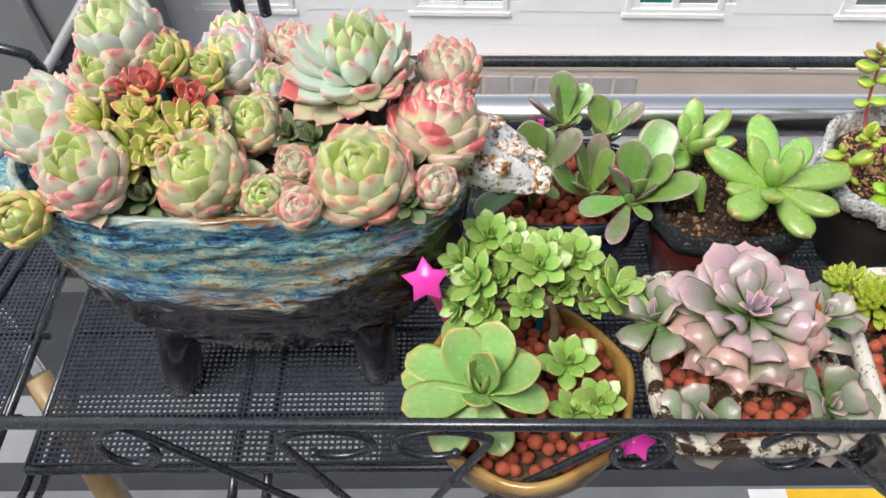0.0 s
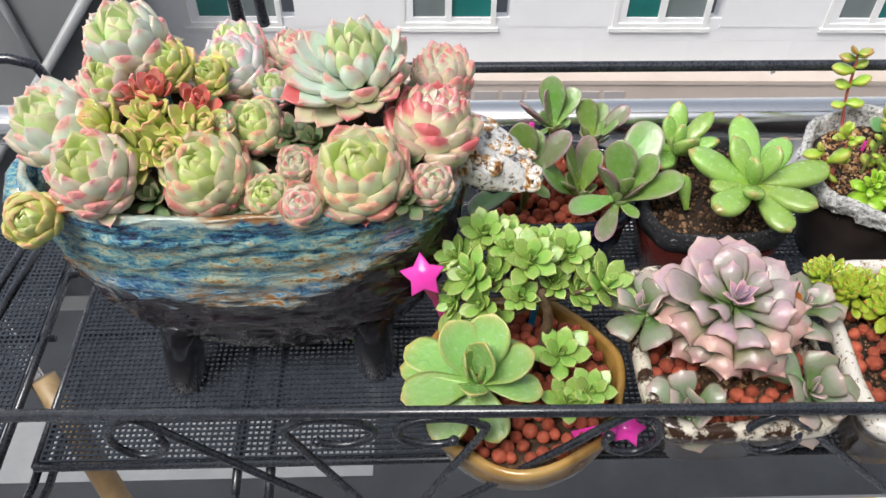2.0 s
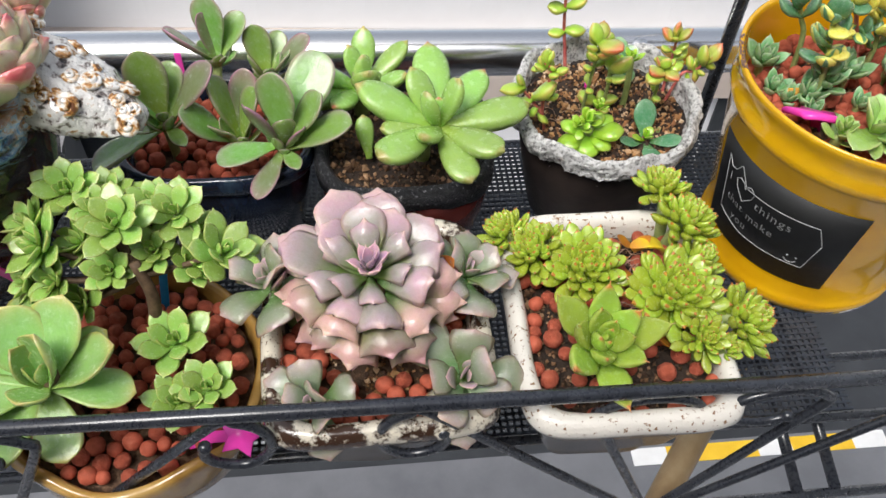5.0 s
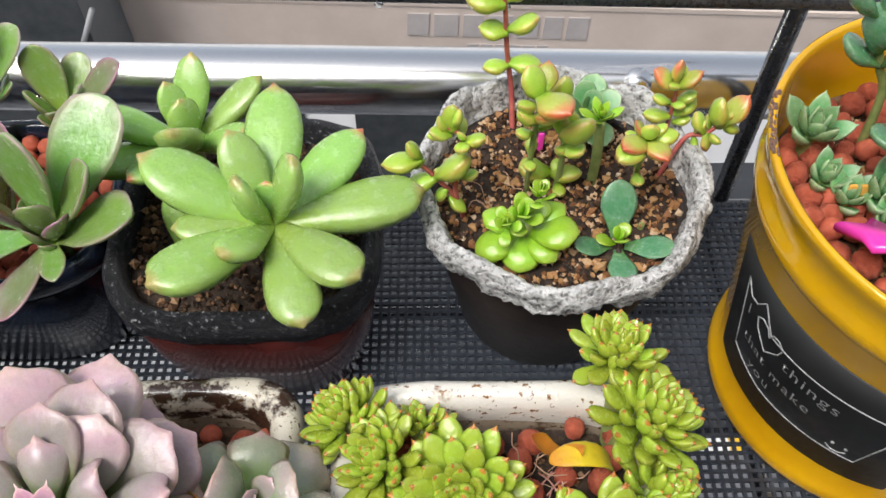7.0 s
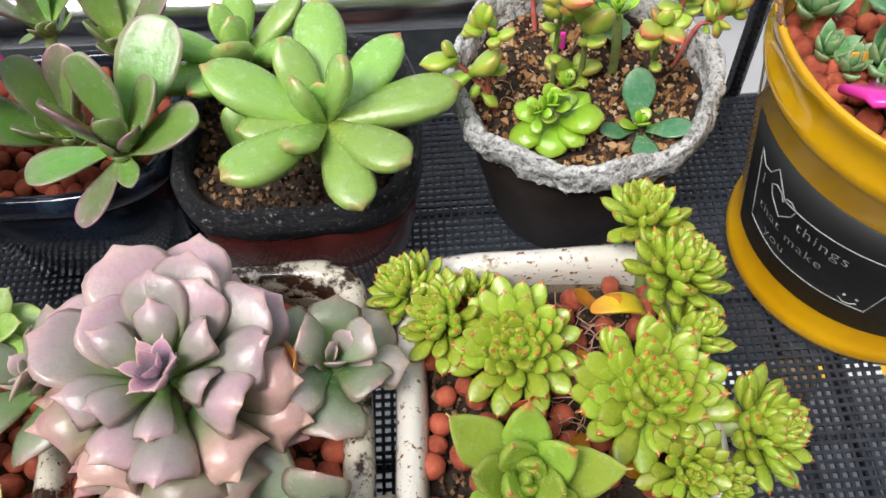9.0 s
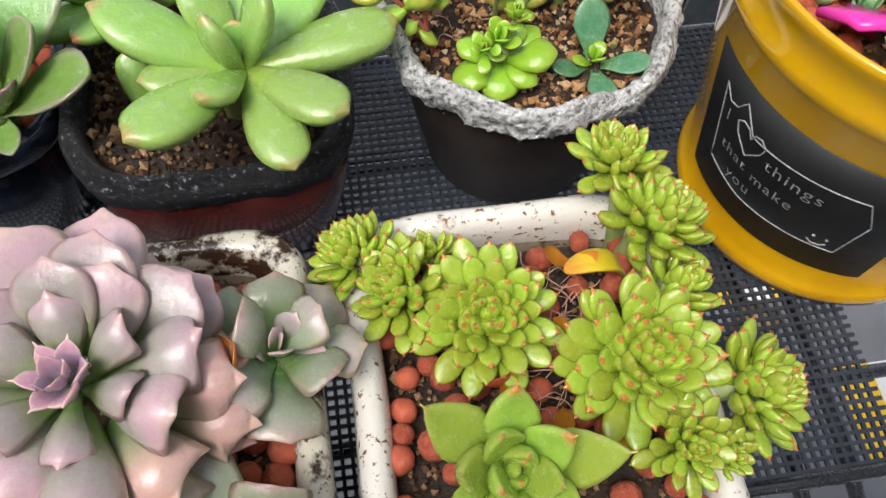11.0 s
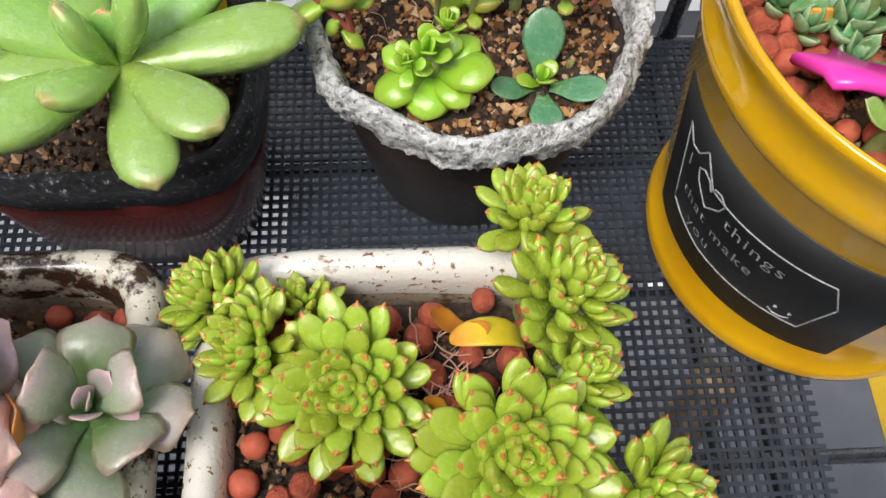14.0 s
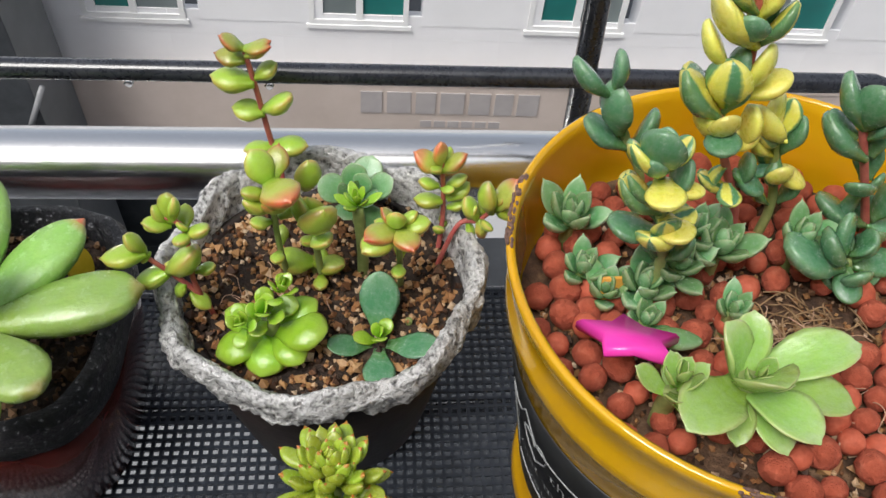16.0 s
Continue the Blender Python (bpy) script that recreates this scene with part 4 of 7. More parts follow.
    # rust and bright blue where the blue glaze stopped running
    low = math_of(N, L, "SUBTRACT", 1.0, math_of(N, L, "MULTIPLY", math_of(N, L, "ABSOLUTE", math_of(N, L, "SUBTRACT", edge, 0.119)), 50.0), True)
    rr = ramp_of(N, [(0.40, (0.02, 0.09, 0.30)), (0.46, (0.12, 0.36, 0.62)), (0.51, (0.62, 0.68, 0.62)), (0.55, (0.48, 0.20, 0.03)), (0.64, (0.30, 0.10, 0.01))])
    L.new(math_of(N, L, "ADD", math_of(N, L, "MULTIPLY", fine, 0.45), math_of(N, L, "MULTIPLY", big, 0.55)), rr.inputs[0])
    flank = mix_of(N, L, math_of(N, L, "MULTIPLY", low, 0.85), flank, rr.outputs[0])
    col = mix_of(N, L, math_of(N, L, "ADD", math_of(N, L, "MULTIPLY", math_of(N, L, "SUBTRACT", edge, 0.112), 110.0), 0.5, True), dr.outputs[0], flank)
    L.new(col, B.inputs["Base Color"])
    B.inputs["Roughness"].default_value = 0.22
    B.inputs["Coat Weight"].default_value = 1.0
    B.inputs["Coat Roughness"].default_value = 0.03
    cut = ramp_of(N, [(0.0, (0, 0, 0)), (0.40, (0.10, 0.10, 0.10)), (0.48, (0.7, 0.7, 0.7)), (0.60, (1, 1, 1)), (1.0, (1, 1, 1))])
    L.new(math_of(N, L, "ADD", math_of(N, L, "MULTIPLY", stroke, 0.50), math_of(N, L, "ADD", math_of(N, L, "MULTIPLY", d, 0.38), math_of(N, L, "MULTIPLY", fine, 0.12))), cut.inputs[0])
    bump_of(N, L, B, cut.outputs[0], 0.8, 0.0016)
    return m


HULL = hull_glaze()
HEAD_GLAZE = surface("crusted_black_white_glaze", [(0.33, (0.03, 0.026, 0.026)), (0.40, (0.26, 0.22, 0.20)), (0.45, (0.70, 0.68, 0.65)), (0.60, (0.85, 0.84, 0.81)), (0.66, (0.56, 0.36, 0.18)), (0.73, (0.30, 0.14, 0.05))], 170, 0.14, 0.0, 1.0, 0.0022, coat=0.9)
CURL_GLAZE = surface("white_and_rust_curl_glaze", [(0.38, (0.14, 0.05, 0.02)), (0.45, (0.50, 0.24, 0.06)), (0.50, (0.74, 0.60, 0.44)), (0.55, (0.87, 0.85, 0.82)), (0.62, (0.82, 0.80, 0.78)), (0.69, (0.50, 0.26, 0.08))], 190, 0.10, 0.0, 0.8, 0.0012, coat=0.9)
LEG_GLAZE = glaze("glossy_black_glaze", [(0.3, (0.006, 0.006, 0.008)), (0.7, (0.018, 0.017, 0.022))], 0.12, 40, 0.5)
BX, BY = -0.092, 0.400
trough = thing("animal_trough", (BX, BY, 0), "blue-glazed animal-shaped ceramic trough on four dark legs, full of rosettes", "planter")
bm = bmesh.new()
rings = []
for z, sx, sy, cx in ((0.024, 0.044, 0.020, 0.008), (0.030, 0.074, 0.038, 0.006), (0.048, 0.099, 0.053, 0.003), (0.076, 0.117, 0.061, 0.0), (0.104, 0.127, 0.0655, -0.001), (0.136, 0.133, 0.0675, -0.002), (0.168, 0.1355, 0.067, -0.002), (0.182, 0.136, 0.0665, -0.002),
                      (0.187, 0.134, 0.0645, -0.002), (0.186, 0.130, 0.0605, -0.002), (0.172, 0.127, 0.058, -0.002), (0.14, 0.112, 0.05, -0.002)):
    rg = ring_of(z, sx, sy, 2.35, 320, cx)
    for v in rg:
        u = v.x / 0.135
        v.z -= 0.016 * max(0, u) ** 2 * (z > 0.1) + 0.002 * max(0, -u) ** 2 * (z > 0.1)
    rings.append(rg)
fine = []
for ra, rb in zip(rings[:8], rings[1:9]):
    for k in range(9):
        fine.append([va.lerp(vb, k / 9) for va, vb in zip(ra, rb)])
loft(bm, fine + rings[8:], True, True, True)
for v in bm.verts:
    # slanting tool marks like fleece, deeper in the middle of the flank
    p = Vector((v.co.x * 17, v.co.y * 9, v.co.z * 150 - v.co.x * 14 + 1.2 * noise.noise(v.co * 24)))
    ridge = 1 - abs(noise.noise(p)) * 2.2
    rr = 0.0042 * max(0.0, ridge) ** 3 + 0.0012 * noise.noise(p * 2.1) + 0.0014 * noise.noise(v.co * 30)
    v.co += Vector((v.co.x, v.co.y * 3, 0)).normalized() * rr * (0.4 if v.co.z > 0.172 else 1.0)
    v.co.z += 0.0014 * noise.noise(v.co * 40)
part("body", bm, HULL, trough)
for x, y in ((-0.060, -0.050), (0.069, -0.042), (-0.064, 0.045), (0.070, 0.045)):
    bm = bmesh.new()
    rg = [ring_of(z, r, r, 2, 20, x - 0.013 * (x < 0) * (1 - z / 0.07), y + dy) for z, r, dy in ((0, 0.0135, 0), (0.003, 0.0145, 0), (0.03, 0.0145, 0.001), (0.055, 0.015, 0.004), (0.07, 0.015, 0.010))]
    loft(bm, rg, True, True, True)
    wobble(bm, 0.001, 80)
    part("leg", bm, LEG_GLAZE, trough, "glossy black stub leg")
# head: a blunt wedge that leans down, crusted with curls
bm = bmesh.new()
a, b = Vector((0.118, 0.020, 0.172)), Vector((0.186, -0.004, 0.150))
hrings = []
for t, w, h in ((0, 0.016, 0.016), (0.12, 0.023, 0.021), (0.32, 0.026, 0.021), (0.55, 0.023, 0.017), (0.78, 0.015, 0.011), (0.93, 0.009, 0.007), (1.0, 0.003, 0.003)):
    c = a.lerp(b, t)
    side = Vector((0.33, 0.94, 0))
    up = Vector((0.30, -0.1, 0.95))
    hrings.append([c + side * w * math.cos(q) + up * h * math.sin(q) for q in (2 * math.pi * k / 24 for k in range(24))])
loft(bm, hrings, True, True, True)
bmesh.ops.subdivide_edges(bm, edges=bm.edges[:], cuts=1, use_grid_fill=True)
for v in bm.verts:
    v.co += v.normal * 0 + noise.noise_vector(v.co * 110) * 0.0040 + noise.noise_vector(v.co * 280) * 0.0018
head = part("head", bm, HEAD_GLAZE, trough, "white and brown crusted head hanging forward")
rng = random.Random(8)
spots = []
while len(spots) < 34:
    t, q = rng.uniform(0.0, 0.97), rng.uniform(0.05, 3.35)
    R = rng.uniform(0.0038, 0.0078) * (1.0 - 0.25 * t)
    w, h = (0.024 * (1 - t) ** 0.6 + 0.004), (0.020 * (1 - t) ** 0.6 + 0.003)
    nrm = (Vector((0.33, 0.94, 0)) * math.cos(q) + Vector((0.30, -0.1, 0.95)) * math.sin(q)).normalized()
    c = a.lerp(b, t) + Vector((0.33, 0.94, 0)) * w * math.cos(q) + Vector((0.30, -0.1, 0.95)) * h * math.sin(q)
    if rng.random() < 0.9 and any((c - o).length < 0.72 * (R + ro) for o, ro in spots):
        R *= 0.6
    spots.append((c, R))
    s1 = nrm.orthogonal().normalized()
    s2 = nrm.cross(s1)
    bm = bmesh.new()
    tube(bm, [c + nrm * (0.0004 + 0.55 * R * (i / 26)) + (s1 * math.cos(g) + s2 * math.sin(g)) * R * (1 - 0.86 * i / 26) for i, g in ((i, i * 0.46 + len(spots)) for i in range(27))], 0.30 * R + 0.0004, 7, 0.16 * R + 0.0005)
    part("curl", bm, CURL_GLAZE, head, "white and rust glazed curl")
bm = bmesh.new()
loft(bm, [ring_of(z, rx, ry, 2, 24, cx, 0.006) for z, rx, ry, cx in ((0.085, 0.020, 0.034, 0.105), (0.12, 0.017, 0.032, 0.118), (0.150, 0.016, 0.026, 0.124), (0.176, 0.014, 0.022, 0.126))], True, True, True)
wobble(bm, 0.002, 70)
part("neck", bm, HULL, trough)
bm = bmesh.new()
bmesh.ops.create_icosphere(bm, subdivisions=3, radius=0.024, matrix=Matrix.Translation((-0.138, 0.0, 0.158)) @ Matrix.Diagonal((0.8, 1.2, 0.7, 1)))
wobble(bm, 0.004, 110)
part("tail", bm, HULL, trough, "crusted stub tail")
# dark soil; in the trough its tone also paints the shade between rosettes
DARK_SOIL = surface("dark_soil_and_gap_shade", [(0.25, (0.012, 0.008, 0.006)), (0.55, (0.04, 0.024, 0.015)), (0.9, (0.14, 0.09, 0.05))], 190, 0.85, 0.0, 1.0, 0.002)
soil_bed((BX, BY), 0.126, 0.060, 2.3, 0.172, "gritty soil in the blue trough, darkened for gap shade", DARK_SOIL, seed=3)


# the heart of a rosette is fresh, its lowest leaves are flushed
INNER = {L_GREEN.name: L_HEART, L_PALE.name: L_HEART, L_YELLOW.name: L_HEART, L_BLUE.name: L_FRESH, L_LILAC.name: L_FRESH, L_PINK.name: L_PALE, L_RED.name: L_PALE}
OUTER = {L_GREEN.name: L_RIND, L_PALE.name: L_PINK, L_BLUE.name: L_PALE, L_LILAC.name: L_PINK, L_PINK.name: L_RIND}


def artichoke(parent, mat, n, R, at, spread=104, flare=0.0, W=0.80, plump=0.44, seed=1, spin=0.0, jit=5.0, point=1.95, stub=0.0):
    """Overlapping leaves whose tips lie on a globe: shut in the heart, opening toward the foot."""
    rng = random.Random(seed)
    inner, outer = INNER.get(mat.name, mat), OUTER.get(mat.name, mat)
    kinds = [(inner, 34, 0.46), (inner, 40, 0.40), (mat, 56, 0.28), (outer, 56, 0.22)]
    shapes = [leaf_mesh(m_, W=W, T=plump, wide=0.56, base=0.60, p=point, q=0.66, cup=cp, bend=bd, mucro=0.05) for m_, bd, cp in kinds]
    for i in range(n):
        f = (i + 0.5) / n
        tip_a = radians(5 + (spread - 5) * f ** 0.72 + rng.uniform(-jit, jit) * 0.8)
        tip_r = R * (0.82 + 0.17 * min(1.0, f / 0.28) + 0.07 * f + flare * max(0.0, (f - 0.5) / 0.5) ** 1.2) * rng.uniform(0.95, 1.05)
        foot_a = tip_a + radians(74 - 22 * f)
        foot_r = R * (0.10 + 0.44 * f - stub)
        bx, bz = foot_r * math.sin(foot_a), foot_r * math.cos(foot_a)
        dx, dz = tip_r * math.sin(tip_a) - bx, tip_r * math.cos(tip_a) - bz
        ln = math.hypot(dx, dz) * 1.04
        w = ln * (0.64 + 0.44 * min(1.0, f * 1.6)) * rng.uniform(0.90, 1.10)
        m = at @ pose(0, 0, 0, 0, 0, spin + GOLDEN * i + rng.uniform(-jit, jit) * 1.5)
        m = m @ pose(bx, 0, bz, 0, -math.degrees(math.atan2(dz, dx)) , 0) @ pose(0, 0, 0, rng.uniform(-jit, jit) * 1.4, 0, 0)
        put_leaf(parent, shapes[0 if f < 0.12 else 1 if f + rng.uniform(-0.05, 0.05) < 0.26 else 2 if f + rng.uniform(-0.1, 0.1) < 0.66 else 3], m @ Matrix.Diagonal((ln, w, ln, 1)))


def globe(loc, R, mat, n=40, tilt=22, toward=-90, label="", spin=0.0, seed=1, drop=0.05, name="echeveria_rosette", under=None, **kw):
    """A tight rosette on a short stem."""
    x, y, z = loc
    ob = thing(name, (x, y, z - drop), label, "succulent", "rosettes in the trough")
    m = lean((0, 0.06 * R, drop - 0.06 * R), toward, tilt * 0.92)
    artichoke(ob, mat, int(n * 0.80), R * 1.12, m, spin=spin, seed=seed, **kw)
    if under:
        leaves_round(ob, leaf_mesh(under, W=0.6, T=0.16, wide=0.6, base=0.45, p=1.8, q=0.7, cup=0.2, bend=16, mucro=0.05), 8, R * 1.10, e_in=18, e_out=-6, s_in=0.85, r0=0.2, h=-0.2, at=m @ Matrix.Translation((0, 0, -0.34 * R)), seed=seed + 5, spin=spin)
    stalk(ob, [(0, 0, -0.002), (0, 0.002, drop * 0.4), tuple((m @ Vector((0, 0, -0.2 * R))))], 0.0035, STEM)
    return ob


S = 0.175


def plant(x, y, z, R, mat, n, label, **kw):
    globe((x, y, z), R, mat, n, drop=z - S, label=label, spin=x * 9000, seed=int(abs(x) * 1e4), **kw)


plant(-0.154, 0.432, 0.238, 0.0262, L_BLUE, 46, "blue-green rosette with faintly pink tips in the trough", tilt=14, under=L_PALE)
plant(-0.133, 0.425, 0.228, 0.0160, L_YELLOW, 32, "small yellow-green rosette in the trough", tilt=22, flare=0.2)
plant(-0.099, 0.444, 0.210, 0.0215, L_LILAC, 42, "pale bluish rosette flushed pink in the trough", tilt=15, under=L_RED)
plant(-0.107, 0.425, 0.219, 0.0118, L_YELLOW, 26, "small lime rosette leaning out of the trough", tilt=35, toward=-120, flare=0.25)
plant(-0.100, 0.468, 0.206, 0.0195, L_LILAC, 42, "pale lilac-pink rosette at the back of the trough", tilt=5, under=L_PINK)
plant(-0.066, 0.470, 0.200, 0.0168, L_PINK, 36, "pink rosette at the back of the trough", tilt=5, under=L_RED)
plant(-0.073, 0.432, 0.201, 0.0135, L_LILAC, 30, "pale lilac rosette behind the lime one", tilt=20)
plant(0.033, 0.448, 0.196, 0.0212, L_PINK, 56, "salmon-pink many-leaved rosette beside the head", tilt=12, W=0.62, point=1.7)
plant(0.027, 0.402, 0.194, 0.0255, L_RED, 48, "red-flushed rosette leaning toward the head", tilt=14, toward=20, flare=0.25, under=L_RED)
plant(-0.081, 0.403, 0.195, 0.0190, L_GREEN, 38, "lime rosette with orange tips in the trough", tilt=25, under=L_RED)
plant(-0.194, 0.392, 0.209, 0.0282, L_BLUE, 46, "large blue-green rosette at the tail end", tilt=20, toward=-120, under=L_PINK)
plant(-0.164, 0.412, 0.226, 0.0182, L_PALE, 34, "pale green rosette with pink edges", tilt=25, flare=0.15)
plant(-0.165, 0.355, 0.205, 0.0250, L_PALE, 44, "pink-tipped pale rosette over the trough's rim", tilt=22, under=L_RED)
plant(-0.106, 0.366, 0.192, 0.0278, L_GREEN, 50, "round lime rosette with orange tips over the rim", tilt=26, under=L_GREEN)
plant(-0.068, 0.350, 0.189, 0.0140, L_GREEN, 34, "small lime and red rosette at the rim", tilt=32, under=L_RED)
plant(-0.048, 0.343, 0.188, 0.0138, L_PINK, 26, "closed pink bud-like rosette hanging over the rim", tilt=34, spread=78, W=0.95)
plant(-0.015, 0.360, 0.194, 0.0275, L_GREEN, 46, "large round lime rosette with pink tips", tilt=26, flare=0.1, under=L_RED)
plant(-0.054, 0.372, 0.192, 0.0125, L_PINK, 30, "small brownish-pink rosette between larger ones", tilt=30)
plant(0.025, 0.360, 0.184, 0.0142, L_PINK, 32, "small dusky pink rosette near the head", tilt=28, toward=-70)


def crest(x, y, z, R, mat, n, toward, tilt, label, W=0.40, e_out=8):
    """A loose crested shoot: long leaves thrown outward from one point."""
    ob = thing("crested_shoot", (x, y, S), label, "succulent", "crested shoots in the trough")
    m = lean((0, 0, z - S - 0.5 * R), toward, tilt)
    long_l = leaf_mesh(mat, W=W + 0.08, T=0.26, wide=0.62, base=0.42, p=2.4, q=0.58, cup=0.36, bend=34, mucro=0.02)
    leaves_round(ob, long_l, n, R, e_in=84, e_out=e_out, s_in=0.55, r0=0.16, h=0.35, at=m, seed=int(x * -1e4), spin=x * 7000, jit=11)
    stalk(ob, [(0, 0, -0.002), (0, 0, (z - S) * 0.4), (0, 0, z - S - 0.5 * R)], 0.003, STEM)


crest(-0.160, 0.386, 0.222, 0.0218, L_YELLOW, 24, -150, 34, "yellow-green shoot of a crested rosette clump")
crest(-0.145, 0.374, 0.215, 0.0211, L_YELLOW, 23, -110, 52, "yellow-green shoot of a crested rosette clump")
crest(-0.128, 0.376, 0.214, 0.0224, L_YELLOW, 24, -70, 48, "yellow-green shoot of a crested rosette clump")
crest(-0.112, 0.386, 0.217, 0.0224, L_YELLOW, 24, -30, 36, "yellow-green shoot of a crested rosette clump")
crest(-0.136, 0.388, 0.224, 0.0192, L_YELLOW, 21, -90, 16, "yellow-green shoot of a crested rosette clump")
crest(-0.133, 0.402, 0.231, 0.0160, L_RUBY, 15, -90, 14, "ruby red shoot standing behind the crested clump", 0.5, 26)
crest(-0.113, 0.400, 0.222, 0.0165, L_RUBY, 14, -40, 24, "ruby red shoot standing behind the crested clump", 0.5, 20)
crest(-0.148, 0.402, 0.228, 0.0120, L_RUBY, 12, -120, 20, "small ruby red shoot behind the crested clump", 0.5, 20)
plant(-0.096, 0.390, 0.210, 0.0085, L_GREEN, 22, "small green and red shoot in the clump", tilt=10, spread=70)
plant(-0.205, 0.343, 0.183, 0.0180, L_YELLOW, 26, "pale bud-like rosette hanging off the tail end on an orange stem", tilt=45, toward=-80, spread=80, W=0.95)
# filler offsets added low in the gaps, dark for both leaf and shadow
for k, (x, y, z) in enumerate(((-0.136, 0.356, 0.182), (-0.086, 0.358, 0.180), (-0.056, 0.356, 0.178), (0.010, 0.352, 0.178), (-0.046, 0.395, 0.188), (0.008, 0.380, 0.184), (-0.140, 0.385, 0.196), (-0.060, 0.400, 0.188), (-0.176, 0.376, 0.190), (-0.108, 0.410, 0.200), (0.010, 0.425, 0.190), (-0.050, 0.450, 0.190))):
    ob = thing("echeveria_offset", (x, y, S), "dark green filler offset squeezed between the rosettes, gap shade in its colour", "succulent", "shaded offsets")
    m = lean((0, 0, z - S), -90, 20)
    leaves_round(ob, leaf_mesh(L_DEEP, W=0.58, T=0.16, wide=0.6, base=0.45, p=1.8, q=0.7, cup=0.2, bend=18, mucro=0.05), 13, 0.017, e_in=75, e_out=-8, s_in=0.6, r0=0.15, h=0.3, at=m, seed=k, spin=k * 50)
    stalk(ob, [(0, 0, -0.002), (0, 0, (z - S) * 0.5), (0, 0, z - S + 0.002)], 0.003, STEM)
ORANGE_STEM = surface("orange_stem", [(0.3, (0.62, 0.18, 0.08)), (0.7, (0.74, 0.30, 0.14))], 200, 0.5)
stolon = thing("runner_stem", (-0.180, 0.352, 0.176), "orange runner stem hanging over the trough's tail", "stem")
stalk(stolon, [(0.006, 0.004, 0.0), (-0.004, -0.004, 0.010), (-0.014, -0.008, 0.010), (-0.024, -0.008, 0.004)], 0.0024, ORANGE_STEM)

# the one wide open rosette
big = thing("echeveria_rosette", (-0.020, 0.425, S), "largest open pale green rosette with pink-tipped leaves", "succulent", "rosettes in the trough")
m = lean((0.003, 0.006, 0.036), -95, 12)
artichoke(big, L_BLUE, 36, 0.0320, m @ Matrix.Translation((0, 0, 0.008)), spread=108, W=0.52, plump=0.36, seed=4, point=2.3, flare=0.10)
wide_leaf = leaf_mesh(L_BLUE, W=0.44, T=0.22, wide=0.64, base=0.42, p=2.0, q=0.66, cup=0.25, bend=34, mucro=0.05)
rim_leaf = leaf_mesh(L_RED, W=0.50, T=0.18, wide=0.68, base=0.40, p=2.2, q=0.62, cup=0.28, bend=26, mucro=0.04)
for turn, rise, ln in ((198, 30, 0.046), (214, 22, 0.047), (182, 36, 0.044), (228, 14, 0.046), (165, 40, 0.040), (244, 22, 0.040), (20, 40, 0.036), (340, 34, 0.036)):
    put_leaf(big, wide_leaf, m @ pose(0, 0, 0, 0, 0, turn) @ pose(0.006, 0, 0.0, 0, -rise, 0) @ Matrix.Diagonal((ln, ln, ln, 1)))
for turn, rise, ln in ((205, 6, 0.046), (222, -2, 0.045), (240, 2, 0.042), (262, 10, 0.037), (286, 14, 0.035), (310, 18, 0.034), (190, 12, 0.044)):
    put_leaf(big, rim_leaf, m @ pose(0, 0, 0, 0, 0, turn) @ pose(0.006, 0, -0.004, 0, -rise, 0) @ Matrix.Diagonal((ln, ln, ln, 1)))
stalk(big, [(0, 0, -0.002), (0, 0, 0.02), (0, 0, 0.04)], 0.005, STEM)


# ---- tan bowl ----
TX, TY = 0.078, 0.307
bowl = thing("tan_bowl", (TX, TY, 0), "honey-tan glazed round bowl with a pinched wavy rim", "plant pot")
bm = pot_shell([(0.0, 0.046, 0.046, 2), (0.004, 0.050, 0.050, 2), (0.02, 0.060, 0.060, 2), (0.04, 0.066, 0.066, 2), (0.052, 0.068, 0.068, 2), (0.058, 0.0685, 0.0685, 2)], 0.006, n=64)
for v in bm.verts:
    if v.co.z > 0.045:
        a = math.atan2(v.co.y, v.co.x)
        v.co.z += 0.0022 * math.sin(5 * a + 0.6) + 0.0012 * math.sin(11 * a)
        v.co.xy *= 1 + 0.018 * math.sin(7 * a)
wobble(bm, 0.0008, 60)
part("bowl", bm, TAN, bowl)
soil_bed((TX, TY), 0.060, 0.060, 2, 0.046, "brown soil in the tan bowl", seed=1)
pellets(TX, TY, 0.053, lambda x, y: x * x + y * y < 0.057 ** 2, (0.06, 0.06), 240, seed=2, group="clay pellets in the tan bowl", pile=lambda x, y: 0.010 * max(0, 1 - ((x - 0.022) ** 2 + y * y) / 0.0026))

